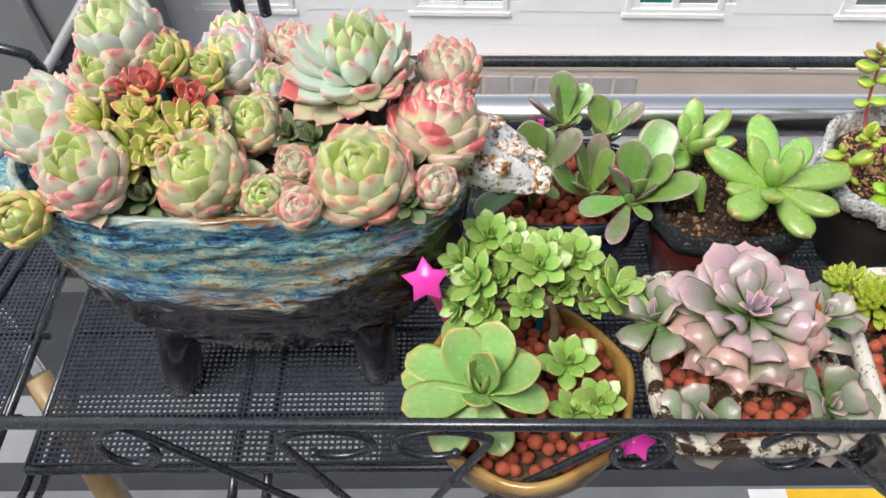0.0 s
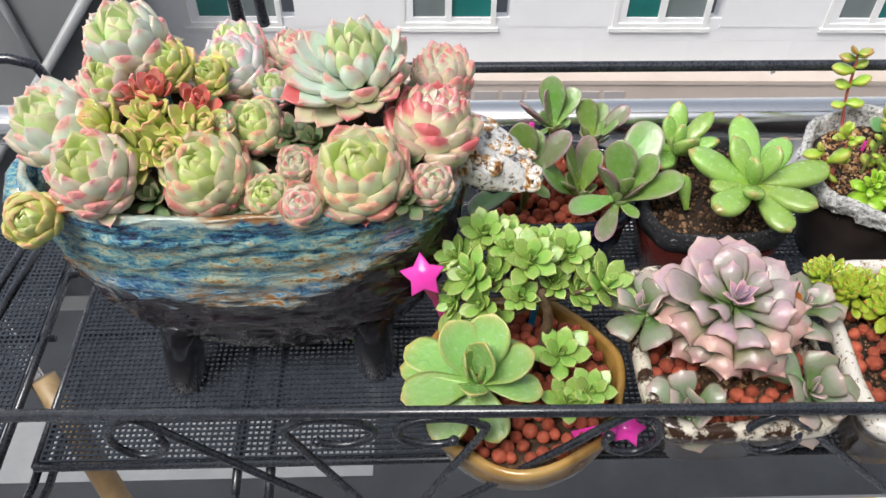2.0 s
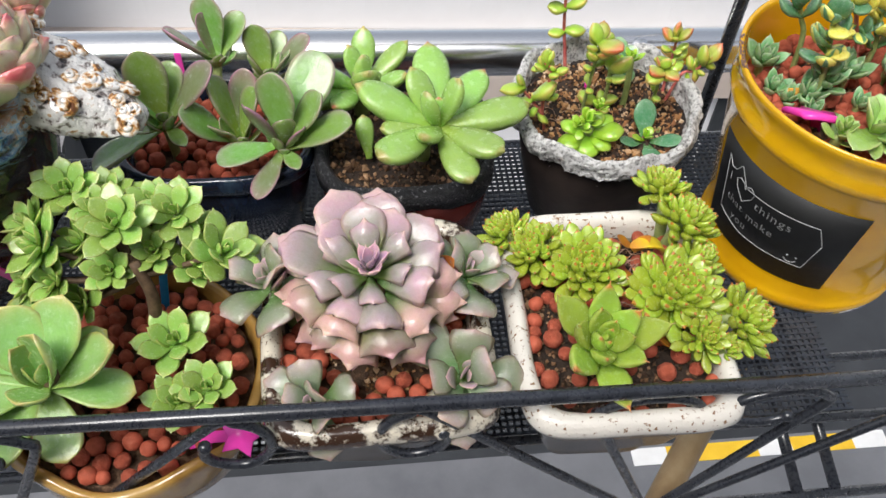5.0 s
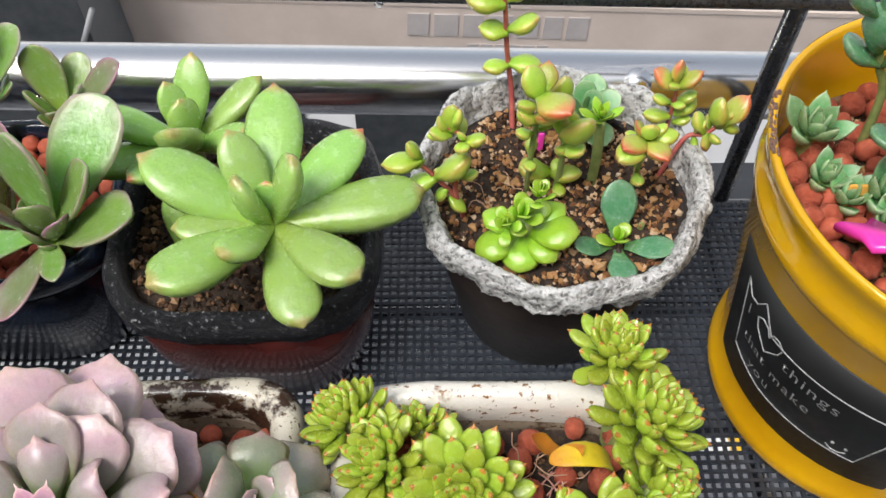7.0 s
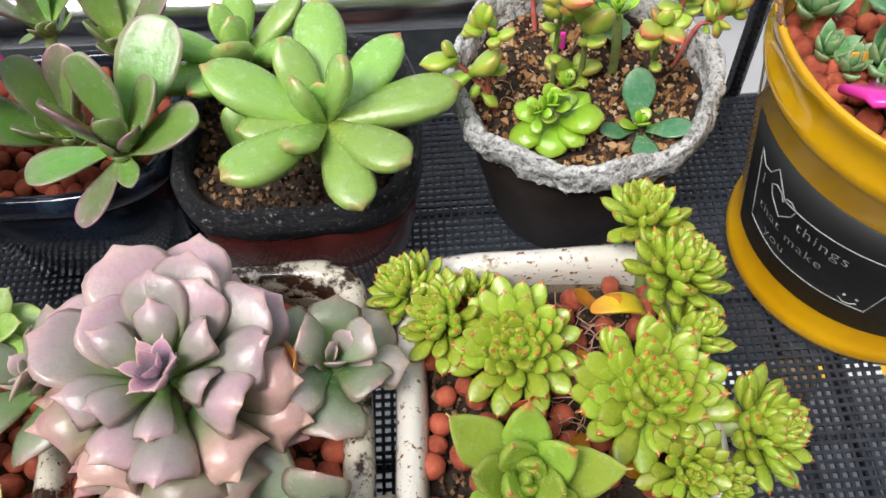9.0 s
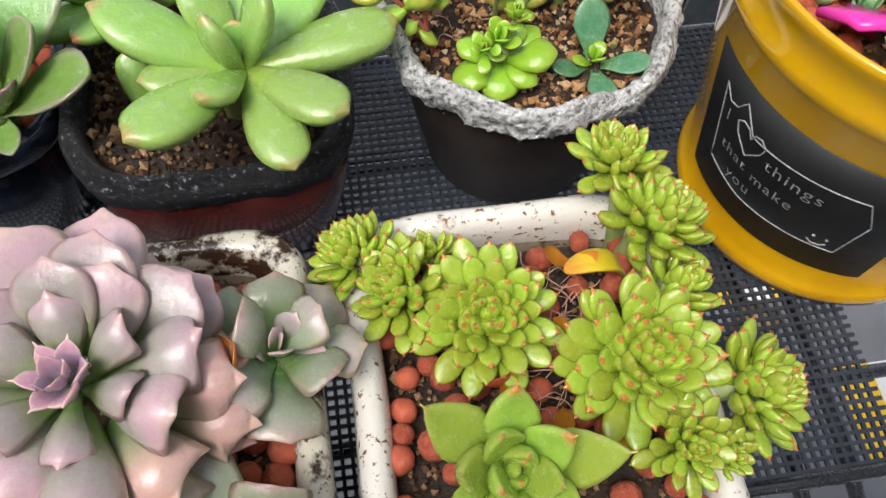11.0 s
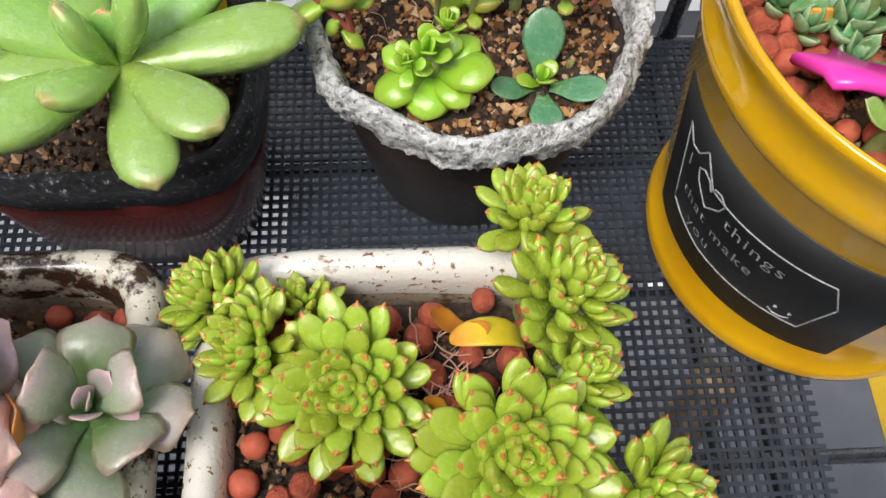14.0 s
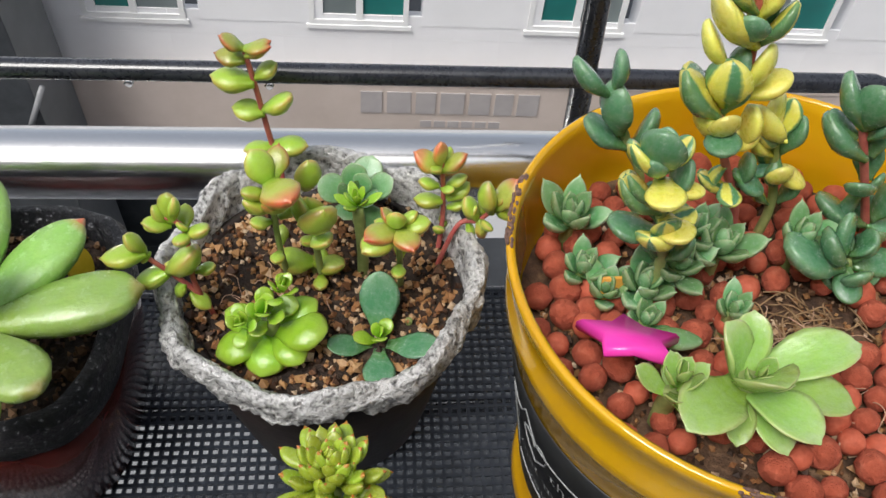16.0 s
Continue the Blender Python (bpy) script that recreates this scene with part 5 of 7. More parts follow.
broad = thing("echeveria", (0.052, 0.284, 0.060), "broad-leaved bright green rosette in the tan bowl", "succulent")
spoon = leaf_mesh(L_BROAD, W=0.72, T=0.22, wide=0.62, base=0.34, p=3.0, q=0.48, cup=0.36, bend=36, mucro=0.02)
spoon_low = leaf_mesh(L_BROAD, W=0.68, T=0.20, wide=0.64, base=0.34, p=3.0, q=0.48, cup=0.28, bend=14, mucro=0.02)
spoon_in = leaf_mesh(L_BROAD, W=0.62, T=0.22, wide=0.58, base=0.42, p=2.4, q=0.54, cup=0.46, bend=42, mucro=0.03)
HB = Vector((-0.002, -0.002, 0.034))
for tip, shape, w in (((0.029, 0.311, 0.116), spoon, 1.05), ((0.062, 0.317, 0.116), spoon, 1.0), ((0.036, 0.332, 0.098), spoon_low, 0.9), ((0.087, 0.290, 0.106), spoon, 0.95), ((0.088, 0.279, 0.084), spoon_low, 0.9), ((0.060, 0.293, 0.126), spoon_in, 1.15),
                      ((0.036, 0.287, 0.118), spoon_in, 1.1), ((0.006, 0.309, 0.090), spoon_low, 0.85), ((0.003, 0.296, 0.088), spoon_low, 0.8), ((0.004, 0.272, 0.090), spoon_low, 0.95), ((0.044, 0.262, 0.104), spoon, 1.25), ((0.060, 0.250, 0.078), spoon_low, 0.95), ((0.024, 0.254, 0.072), spoon_low, 0.95),
                      ((0.076, 0.305, 0.100), spoon_low, 0.9), ((0.056, 0.279, 0.112), spoon_in, 0.8), ((0.042, 0.279, 0.111), spoon_in, 0.8), ((0.050, 0.293, 0.114), spoon_in, 0.7)):
    leaf_to(broad, shape, HB, Vector(tip) - broad.location, w * 0.9, 0.0)
stalk(broad, [(0, 0, -0.01), (0, 0, 0.02), (0, 0, 0.04)], 0.005, STEM)

tree = thing("tree_sedum", (0.094, 0.318, 0.058), "little tree-like succulent with clustered green rosettes on a bare trunk", "succulent")
bm = bmesh.new()
tube(bm, smooth_line([(0, 0, -0.006), (-0.001, 0.002, 0.02), (0.001, 0.006, 0.045), (-0.004, 0.012, 0.064)], 5), 0.0040, 10, 0.0028)
trunk = part("trunk", bm, STEM, tree, "brown woody trunk")
small = leaf_mesh(L_TREE, W=0.60, T=0.20, wide=0.64, base=0.32, p=1.9, q=0.66, cup=0.16, bend=14, mucro=0.05)
small_in = leaf_mesh(L_TREE, W=0.48, T=0.18, wide=0.58, base=0.4, p=1.8, q=0.7, cup=0.25, bend=24, mucro=0.05)
CROWN = [((0.057, 0.368, 0.138), 0.020, 20), ((0.084, 0.341, 0.142), 0.021, 20), ((0.109, 0.354, 0.133), 0.020, 20), ((0.129, 0.336, 0.122), 0.023, 30), ((0.054, 0.325, 0.121), 0.016, 40), ((0.048, 0.338, 0.131), 0.021, 40),
         ((0.040, 0.355, 0.128), 0.019, 40), ((0.073, 0.356, 0.136), 0.017, 10), ((0.064, 0.345, 0.125), 0.018, 35), ((0.096, 0.364, 0.130), 0.017, 0), ((0.072, 0.372, 0.128), 0.018, 0), ((0.038, 0.334, 0.112), 0.016, 60), ((0.078, 0.330, 0.121), 0.016, 25), ((0.098, 0.338, 0.124), 0.016, 20), ((0.114, 0.336, 0.116), 0.016, 30), ((0.062, 0.322, 0.106), 0.015, 45), ((0.050, 0.326, 0.104), 0.014, 50), ((0.088, 0.350, 0.120), 0.016, 10), ((0.118, 0.350, 0.122), 0.016, 30)]
for i, (c, R, tl) in enumerate(CROWN):
    p = Vector(c) - tree.location
    toward = math.degrees(math.atan2(c[1] - 0.35, c[0] - 0.085))
    if tl < 30:
        toward = -90
    stalk(tree, [(-0.003, 0.010, 0.056), tuple(Vector((-0.003, 0.010, 0.056)).lerp(p, 0.5) + Vector((0, 0, -0.004))), tuple(p - Vector((0, 0, 0.004)))], 0.0019, STEM, 0.0012, "twig", 3)
    m = lean(p - Vector((0, 0, 0.006)), toward, tl)
    leaves_round(tree, small_in, 5, R * 0.6, e_in=78, e_out=55, s_in=0.6, r0=0.06, h=0.35, at=m, seed=i, spin=i * 50)
    leaves_round(tree, small, 11, R * 0.94, e_in=42, e_out=8, s_in=0.78, r0=0.06, h=0.1, at=m, seed=i + 40, spin=i * 77)
for loc, R in (((0.103, 0.309, 0.086), 0.021), ((0.120, 0.285, 0.080), 0.018), ((0.106, 0.281, 0.077), 0.017)):
    ob = thing("sedum_offset", (loc[0], loc[1], 0.058), "small green rosette rooted among the clay pellets", "succulent", "offsets in the tan bowl")
    m = lean((0, 0, loc[2] - 0.064), -90, 12)
    leaves_round(ob, small_in, 5, R * 0.6, e_in=78, e_out=55, s_in=0.6, r0=0.06, h=0.35, at=m, seed=int(loc[0] * 999))
    leaves_round(ob, small, 10, R, e_in=46, e_out=12, s_in=0.78, r0=0.06, h=0.1, at=m, seed=int(loc[1] * 999), spin=20)
    stalk(ob, [(0, 0, -0.006), (0, 0, 0.01), (0, 0, loc[2] - 0.062)], 0.0024, GREEN_STEM)


def star_pick(tip, foot, face, R, label):
    """A star-headed plastic pick: bevelled star on a flat handle."""
    ob = thing("star_pick", foot, label, "plant pick", "pink star picks")
    c = Vector(tip) - Vector(foot)
    nrm = Vector(face).normalized()
    down = (-c - nrm * (-c).dot(nrm)).normalized()
    side = nrm.cross(down)
    bm = bmesh.new()
    ring = lambda s, h: [c + nrm * h + (down * -math.cos(q) + side * math.sin(q)) * R * s * (1.0 if k % 2 == 0 else 0.56) for k, q in ((k, math.pi * k / 5) for k in range(10))]
    loft(bm, [ring(0.94, -0.0016), ring(1.0, -0.0008), ring(1.0, 0.0010), ring(0.9, 0.0022)], True, True, True)
    part("star", bm, PINK, ob)
    bm = bmesh.new()
    w = side * 0.0028
    loft(bm, [[p + w + nrm * 0.001, p - w + nrm * 0.001, p - w - nrm * 0.001, p + w - nrm * 0.001] for p in (c + down * R * 0.3, c * 0.5 - c * 0.0, Vector((0, 0, -0.006)))], True, True, True)
    part("handle", bm, PINK, ob, smooth=False)


star_pick((0.018, 0.335, 0.132), (0.032, 0.352, 0.060), (-0.15, -0.75, 0.6), 0.0148, "bright pink plastic star pick in the tan bowl")
star_pick((0.138, 0.257, 0.079), (0.108, 0.268, 0.058), (0.1, -0.5, 0.85), 0.0115, "bright pink plastic star pick lying over the bowl's rim")
tag = thing("plant_tag", (0.088, 0.352, 0.052), "thin bright blue plastic plant tag", "plant tag")
bm = soft_box((-0.0022, -0.0006, -0.006), (0.0022, 0.0006, 0.078), 0.0004)
part("tag", bm, BLUE, tag)
tag.rotation_euler = (radians(-6), radians(8), 0)
leaflet = thing("fallen_leaf", (-0.045, 0.377, 0.002), "tiny green leaf lying on the mesh floor", "leaf")
put_leaf(leaflet, leaf_mesh(L_TREE, W=0.6, T=0.3, wide=0.55, base=0.5, p=2.0, q=0.6, cup=0.1, bend=8), Matrix.Diagonal((0.009, 0.009, 0.009, 1)) @ pose(0, 0, 0.1, 0, 0, 70), "blade")


# ---- the two square cream pots ----
def square_pot(name, cx, cy, hx, hy, z, mat, label, turn=0.0):
    ob = thing(name, (cx, cy, 0), label, "plant pot")
    pw = 6.5
    bm = pot_shell([(0.0, hx * 0.50, hy * 0.50, pw), (0.004, hx * 0.54, hy * 0.54, pw), (z * 0.35, hx * 0.60, hy * 0.60, pw), (z * 0.62, hx * 0.78, hy * 0.78, pw), (z * 0.80, hx * 0.90, hy * 0.90, pw), (z * 0.86, hx * 0.93, hy * 0.93, pw)], 0.006, n=72)
    wobble(bm, 0.0012, 45, cx * 50)
    part("body", bm, POT_SIDE, ob, "mottled brown tapering side, darkened for the shade below the rim")
    bm = bmesh.new()
    loft(bm, [ring_of(z + dz, hx + d, hy + d, pw, 96) for dz, d in ((-0.014, -0.0075), (-0.015, -0.0035), (-0.012, -0.0005), (-0.007, 0.0008), (-0.002, -0.0004), (0.0005, -0.003), (0.0008, -0.006), (-0.001, -0.0085), (-0.005, -0.010), (-0.016, -0.0105))])
    wobble(bm, 0.0012, 45, cx * 50)
    for v in bm.verts:
        v.co.z += 0.0018 * noise.noise(v.co * 30)
    part("rim", bm, mat, ob, "thick glazed rim")
    ob.rotation_euler[2] = radians(turn)
    return ob


PX, PY = 0.204, 0.309
square_pot("square_pot", PX, PY, 0.057, 0.065, 0.093, CREAM_DARK, "square cream pot with dark brown scorched glaze", 1)
soil_bed((PX, PY), 0.048, 0.054, 6, 0.074, "pale gritty soil in the scorched cream pot", seed=5)
grit(PX, PY, 0.0775, 0.044, 0.05, 900, 5, "coarse pale grit over the soil in the square pot", True)
pellets(PX, PY, 0.080, lambda x, y: abs(x) > 0.02 or y < -0.03, (0.044, 0.050), 80, loose=40, seed=4, group="clay pellets in the scorched pot")

CXr, CYr = 0.325, 0.302
square_pot("square_pot", CXr, CYr + 0.002, 0.055, 0.0665, 0.096, CREAM, "square cream pot with fine brown flecks", -1)
soil_bed((CXr, CYr), 0.045, 0.055, 6, 0.080, "dark gritty soil in the flecked cream pot", DARK_SOIL, seed=6)
grit(CXr, CYr, 0.0835, 0.042, 0.05, 1000, 6, "dark brown grit over the soil in the flecked pot", True, GRIT_DARK)
pellets(CXr, CYr, 0.086, lambda x, y: abs(x) < 0.044 and abs(y) < 0.054, (0.044, 0.054), 84, r=0.0047, seed=7, group="clay pellets in the flecked pot")

# mauve rosette with folded, drooping leaves
mauve = thing("mauve_echeveria", (0.203, 0.305, 0.078), "large dusty mauve rosette with folded wavy leaves", "succulent")
fan = leaf_mesh(L_PURPLE, W=0.62, T=0.20, wide=0.80, base=0.24, p=3.0, q=0.46, cup=-0.60, bend=26, hook=-80, mucro=0.06, fold=-0.45, wave=0.10)
fan_mid = leaf_mesh(L_DUSK, W=0.62, T=0.20, wide=0.76, base=0.26, p=2.6, q=0.50, cup=-0.50, bend=22, hook=-52, mucro=0.08, fold=-0.45, wave=0.10)
fan_back = leaf_mesh(L_DUSK, W=0.68, T=0.17, wide=0.72, base=0.28, p=2.8, q=0.48, cup=0.05, bend=26, hook=-40, mucro=0.05, wave=0.12)
fan_in = leaf_mesh(L_MAUVE, W=0.50, T=0.22, wide=0.58, base=0.42, p=1.9, q=0.66, cup=0.30, bend=18, hook=-12, mucro=0.12, fold=0.2, wave=0.05)
# rings of leaves round a leaning axis: count, reach, height of the tips over the heart, depth of the foot, width, twist
m = lean((-0.001, 0.002, 0.065), -95, 10)
rng = random.Random(12)
for n, reach, rise, foot, width, turn in ((4, 0.005, 0.003, -0.008, 0.9, 20), (6, 0.010, 0.001, -0.010, 1.0, 5), (6, 0.020, 0.002, -0.014, 1.0, 38), (8, 0.031, -0.001, -0.020, 1.0, 12), (9, 0.041, -0.007, -0.026, 0.98, 33), (10, 0.046, -0.019, -0.030, 0.92, 8), (8, 0.042, -0.032, -0.034, 0.88, 30)):
    for k in range(n):
        a = radians(turn + 360 * k / n + rng.uniform(-9, 9))
        r, up = reach * rng.uniform(0.90, 1.08), rise + rng.uniform(-0.003, 0.003)
        near = math.sin(a) < 0.25
        shape = fan_in if reach < 0.015 else fan_mid if reach < 0.025 or (near and reach < 0.035) else fan if near else fan_back
        ob = leaf_to(mauve, shape, (math.cos(a) * reach * 0.10, math.sin(a) * reach * 0.10, foot), (math.cos(a) * r, math.sin(a) * r, up), width * rng.uniform(0.9, 1.08), rng.uniform(-20, 20))
        ob.matrix_basis = m @ ob.matrix_basis
stalk(mauve, [(0, 0, -0.006), (0, 0, 0.02), (0, 0, 0.046)], 0.006, STEM)
dead = thing("withered_leaf", (0.232, 0.312, 0.082), "withered orange leaf under the mauve rosette", "leaf")
L_DEAD = leaf_paint("withered_orange_leaf", (0.55, 0.24, 0.04), (0.66, 0.30, 0.05), (0.60, 0.22, 0.06), rough=0.5, bloom=0.05)
put_leaf(dead, leaf_mesh(L_DEAD, W=0.6, T=0.08, wide=0.6, base=0.4, p=2, q=0.6, cup=0.4, bend=20), pose(0, 0, 0.02, 0, -62, 15) @ Matrix.Diagonal((0.03, 0.03, 0.03, 1)), "blade")
spade = leaf_mesh(L_SAGE, W=0.78, T=0.18, wide=0.76, base=0.20, p=2.8, q=0.48, cup=-0.10, bend=26, hook=-50, mucro=0.04, fold=-0.30, wave=0.12)
spade_in = leaf_mesh(L_DUSK, W=0.62, T=0.18, wide=0.64, base=0.36, p=2.2, q=0.58, cup=0.10, bend=22, hook=-30, mucro=0.05, wave=0.06)
for loc, R, toward, tl, n in (((0.155, 0.320, 0.116), 0.034, 165, 20, 11), ((0.174, 0.266, 0.096), 0.028, -120, 26, 11), ((0.243, 0.270, 0.102), 0.036, -70, 24, 11), ((0.250, 0.320, 0.114), 0.031, 10, 12, 12)):
    ob = thing("sage_echeveria", (min(max(loc[0], 0.162), 0.247), min(max(loc[1], 0.262), 0.356), 0.079), "grey-sage offset rosette round the mauve one", "succulent", "sage offsets")
    off = Vector(loc) - ob.location
    m = lean(off - Vector((0, 0, 0.008)), toward, tl)
    leaves_round(ob, spade_in, 6, R * 0.56, e_in=80, e_out=46, s_in=0.5, r0=0.06, h=0.3, at=m, seed=n)
    leaves_round(ob, spade, n - 3, R * 0.90, e_in=62, e_out=0, s_in=0.75, r0=0.06, h=0.1, at=m, seed=int(R * 1e4), spin=33, jit=14)
    stalk(ob, [(0, 0, -0.004), tuple(off * 0.5), tuple(off - Vector((0, 0, 0.006)))], 0.0035, GREEN_STEM)

# lime sedums of the flecked pot
grain = leaf_mesh(L_SEDUM, W=0.48, T=0.40, wide=0.62, base=0.40, p=2.1, q=0.62, cup=0.10, bend=36, mucro=0.06)
grain_in = leaf_mesh(L_SEDUM, W=0.48, T=0.42, wide=0.60, base=0.44, p=2.2, q=0.60, cup=0.06, bend=26, mucro=0.05)
for (x, y, z), R, n, toward, tl in (((0.277, 0.353, 0.106), 0.019, 44, 150, 30), ((0.289, 0.338, 0.110), 0.020, 46, 190, 22), ((0.313, 0.326, 0.112), 0.0255, 60, -100, 18), ((0.365, 0.371, 0.116), 0.0195, 46, 60, 12), ((0.372, 0.349, 0.114), 0.0225, 52, 20, 25),
                                  ((0.355, 0.306, 0.114), 0.0285, 72, -80, 14), ((0.391, 0.296, 0.098), 0.0235, 54, -20, 35), ((0.362, 0.279, 0.108), 0.0165, 34, -80, 25), ((0.374, 0.276, 0.100), 0.0120, 26, -50, 35), ((0.372, 0.327, 0.106), 0.020, 34, 10, 30), ((0.300, 0.352, 0.100), 0.013, 26, 100, 20)):
    fx, fy = min(max(x, 0.285), 0.364), min(max(y, 0.252), 0.352)
    ob = thing("lime_sedum", (fx, fy, 0.083), "plump lime green sedum rosette with tiny red tips", "succulent", "lime sedums")
    off = Vector((x - fx, y - fy, z - 0.083))
    m = lean(off - Vector((0, 0, R * 0.45)), toward, tl)
    leaves_round(ob, grain_in, int(n * 0.46), R * 0.44, e_in=88, e_out=62, s_in=0.7, r0=0.62, h=0.95, at=m, seed=n, jit=11)
    leaves_round(ob, grain, int(n * 0.92), R * 0.66, e_in=64, e_out=-8, s_in=0.66, s_out=1.0, r0=0.54, h=0.50, at=m, seed=n + 3, jit=12, spin=20)
    stalk(ob, [(0, 0, -0.004), tuple(off * 0.45), tuple(off - Vector((0, 0, 0.004)))], 0.0034, GREEN_STEM)
ech = thing("agavoides", (0.309, 0.282, 0.083), "apple green pointed-leaf rosette in the flecked pot", "succulent")
blade = leaf_mesh(L_ECH, W=0.48, T=0.28, wide=0.50, base=0.50, p=1.45, q=0.86, cup=0.26, bend=42, mucro=0.05)
blade_in = leaf_mesh(L_ECH, W=0.48, T=0.36, wide=0.54, base=0.55, p=1.7, q=0.78, cup=0.2, bend=30, mucro=0.05)
m = lean((0.002, -0.002, 0.018), -90, 20)
leaves_round(ech, blade_in, 7, 0.0195, e_in=84, e_out=52, s_in=0.5, r0=0.08, h=0.3, at=m, seed=4)
leaves_round(ech, blade, 13, 0.0370, e_in=66, e_out=20, s_in=0.62, r0=0.10, h=0.14, at=m, seed=8, spin=64)
stalk(ech, [(0, 0, -0.004), (0, 0, 0.01), (0, 0, 0.02)], 0.005, GREEN_STEM)
for loc, rot in (((0.316, 0.304, 0.090), (0, -60, 60)), ((0.345, 0.345, 0.092), (0, -25, 170)), ((0.334, 0.298, 0.088), (0, -20, 240)), ((0.300, 0.338, 0.090), (20, -50, 100)), ((0.305, 0.343, 0.092), (0, -65, 60)), ((0.343, 0.340, 0.096), (30, -40, 20)),
                 ((0.340, 0.318, 0.092), (0, -35, 150)), ((0.350, 0.284, 0.090), (0, -30, 200)), ((0.347, 0.292, 0.090), (20, -15, 120)), ((0.296, 0.262, 0.088), (0, -20, 230)), ((0.368, 0.300, 0.092), (0, -10, 250)), ((0.281, 0.346, 0.092), (0, -70, 120))):
    ob = thing("withered_leaf", loc, "shrivelled orange-brown leaf among the clay pellets", "leaf", "withered leaves")
    put_leaf(ob, leaf_mesh(L_DEAD, W=0.5, T=0.08, wide=0.5, base=0.5, p=1.7, q=0.7, cup=0.5, bend=50), pose(0, 0, 0, *rot) @ Matrix.Diagonal((0.014, 0.014, 0.014, 1)), "blade")
# a yellow curled leaf, a scrap of red leaf and pale pink roots on the flecked pot's soil
L_CURL = leaf_paint("yellow_dying_leaf", (0.50, 0.50, 0.08), (0.70, 0.52, 0.06), (0.66, 0.30, 0.05), rough=0.35, bloom=0.05)
ob = thing("withered_leaf", (0.357, 0.340, 0.088), "curled yellow dying leaf under the lime sedums", "leaf", "withered leaves")
put_leaf(ob, leaf_mesh(L_CURL, W=0.34, T=0.20, wide=0.5, base=0.6, p=2.4, q=0.5, cup=0.3, bend=-110), pose(0.004, 0, 0.004, 10, -62, 178) @ Matrix.Diagonal((0.026, 0.026, 0.026, 1)), "blade")
L_SCRAP = leaf_paint("brick_red_withered_leaf", (0.52, 0.16, 0.05), (0.58, 0.14, 0.06), (0.44, 0.10, 0.05), rough=0.5, bloom=0.05)
ob = thing("withered_leaf", (0.313, 0.310, 0.088), "brick-red withered leaf standing behind the pointed rosette", "leaf", "withered leaves")
put_leaf(ob, leaf_mesh(L_SCRAP, W=0.66, T=0.10, wide=0.55, base=0.5, p=1.8, q=0.7, cup=0.5, bend=40), pose(0, 0, 0, 0, -58, -70) @ Matrix.Diagonal((0.017, 0.017, 0.017, 1)), "blade")
PINK_ROOT = surface("pale_pink_root", [(0.3, (0.46, 0.20, 0.16)), (0.7, (0.62, 0.36, 0.30))], 300, 0.7)
rng = random.Random(31)
bm = bmesh.new()
for k in range(34):
    x, y, a = 0.338 + rng.gauss(0, 0.006), 0.322 + rng.gauss(0, 0.008), rng.uniform(0, 6.28)
    d = Vector((math.cos(a), math.sin(a), 0)) * rng.uniform(0.003, 0.007)
    p = Vector((x, y, 0.0865 + rng.uniform(0, 0.002)))
    tube(bm, smooth_line([tuple(p - d), tuple(p + Vector((0, 0, rng.uniform(0.001, 0.004)))), tuple(p + d)], 4), 0.00030, 4)
tagged(part("fine_roots", bm, PINK_ROOT), "tangle of fine pale pink roots in the flecked pot", "roots", kind="stuff")


# ---- navy oval pot with tongue-leaved plants ----
NX, NY = 0.114, 0.463
navy = thing("navy_pot", (NX, NY, 0), "glossy navy glazed oblong pot with a rolled lip", "plant pot")
bm = pot_shell([(0.0, 0.044, 0.030, 3), (0.005, 0.047, 0.033, 3), (0.04, 0.053, 0.039, 3), (0.068, 0.056, 0.042, 3)], 0.006, n=64)
wobble(bm, 0.001, 50)
part("body", bm, NAVY, navy)
bm = bmesh.new()
loft(bm, [ring_of(z, x, y, 3, 64) for z, x, y in ((0.067, 0.0545, 0.0405), (0.069, 0.058, 0.044), (0.073, 0.060, 0.046), (0.079, 0.061, 0.047), (0.083, 0.0595, 0.0455), (0.084, 0.057, 0.043), (0.082, 0.0545, 0.0405), (0.070, 0.0535, 0.0395))])
wobble(bm, 0.001, 50)
part("lip", bm, NAVY, navy, "rolled glossy lip")
soil_bed((NX, NY), 0.053, 0.039, 3, 0.068, "soil in the navy pot", seed=8)
pellets(NX, NY, 0.075, lambda x, y: (abs(x) / 0.051) ** 3 + (abs(y) / 0.037) ** 3 < 1, (0.051, 0.037), 120, loose=30, seed=9, group="clay pellets in the navy pot")
tongue = leaf_mesh(L_TONGUE, W=0.56, T=0.17, wide=0.70, base=0.22, p=2.6, q=0.52, cup=0.25, bend=22)
tongue2 = leaf_mesh(L_TONGUE, W=0.56, T=0.17, wide=0.70, base=0.22, p=2.6, q=0.52, cup=0.30, bend=-8)
tongue3 = leaf_mesh(L_TONGUE, W=0.44, T=0.17, wide=0.64, base=0.34, p=2.4, q=0.55, cup=0.35, bend=34)
L_TONGUE_M = leaf_paint("mauve_flushed_tongue_leaf", (0.18, 0.28, 0.06), (0.18, 0.22, 0.10), (0.26, 0.20, 0.16), (0.46, 0.18, 0.32), 1.0, 0.9, rough=0.24, bloom=0.2)
tongue4 = leaf_mesh(L_TONGUE_M, W=0.48, T=0.16, wide=0.68, base=0.28, p=2.6, q=0.52, cup=0.30, bend=14)
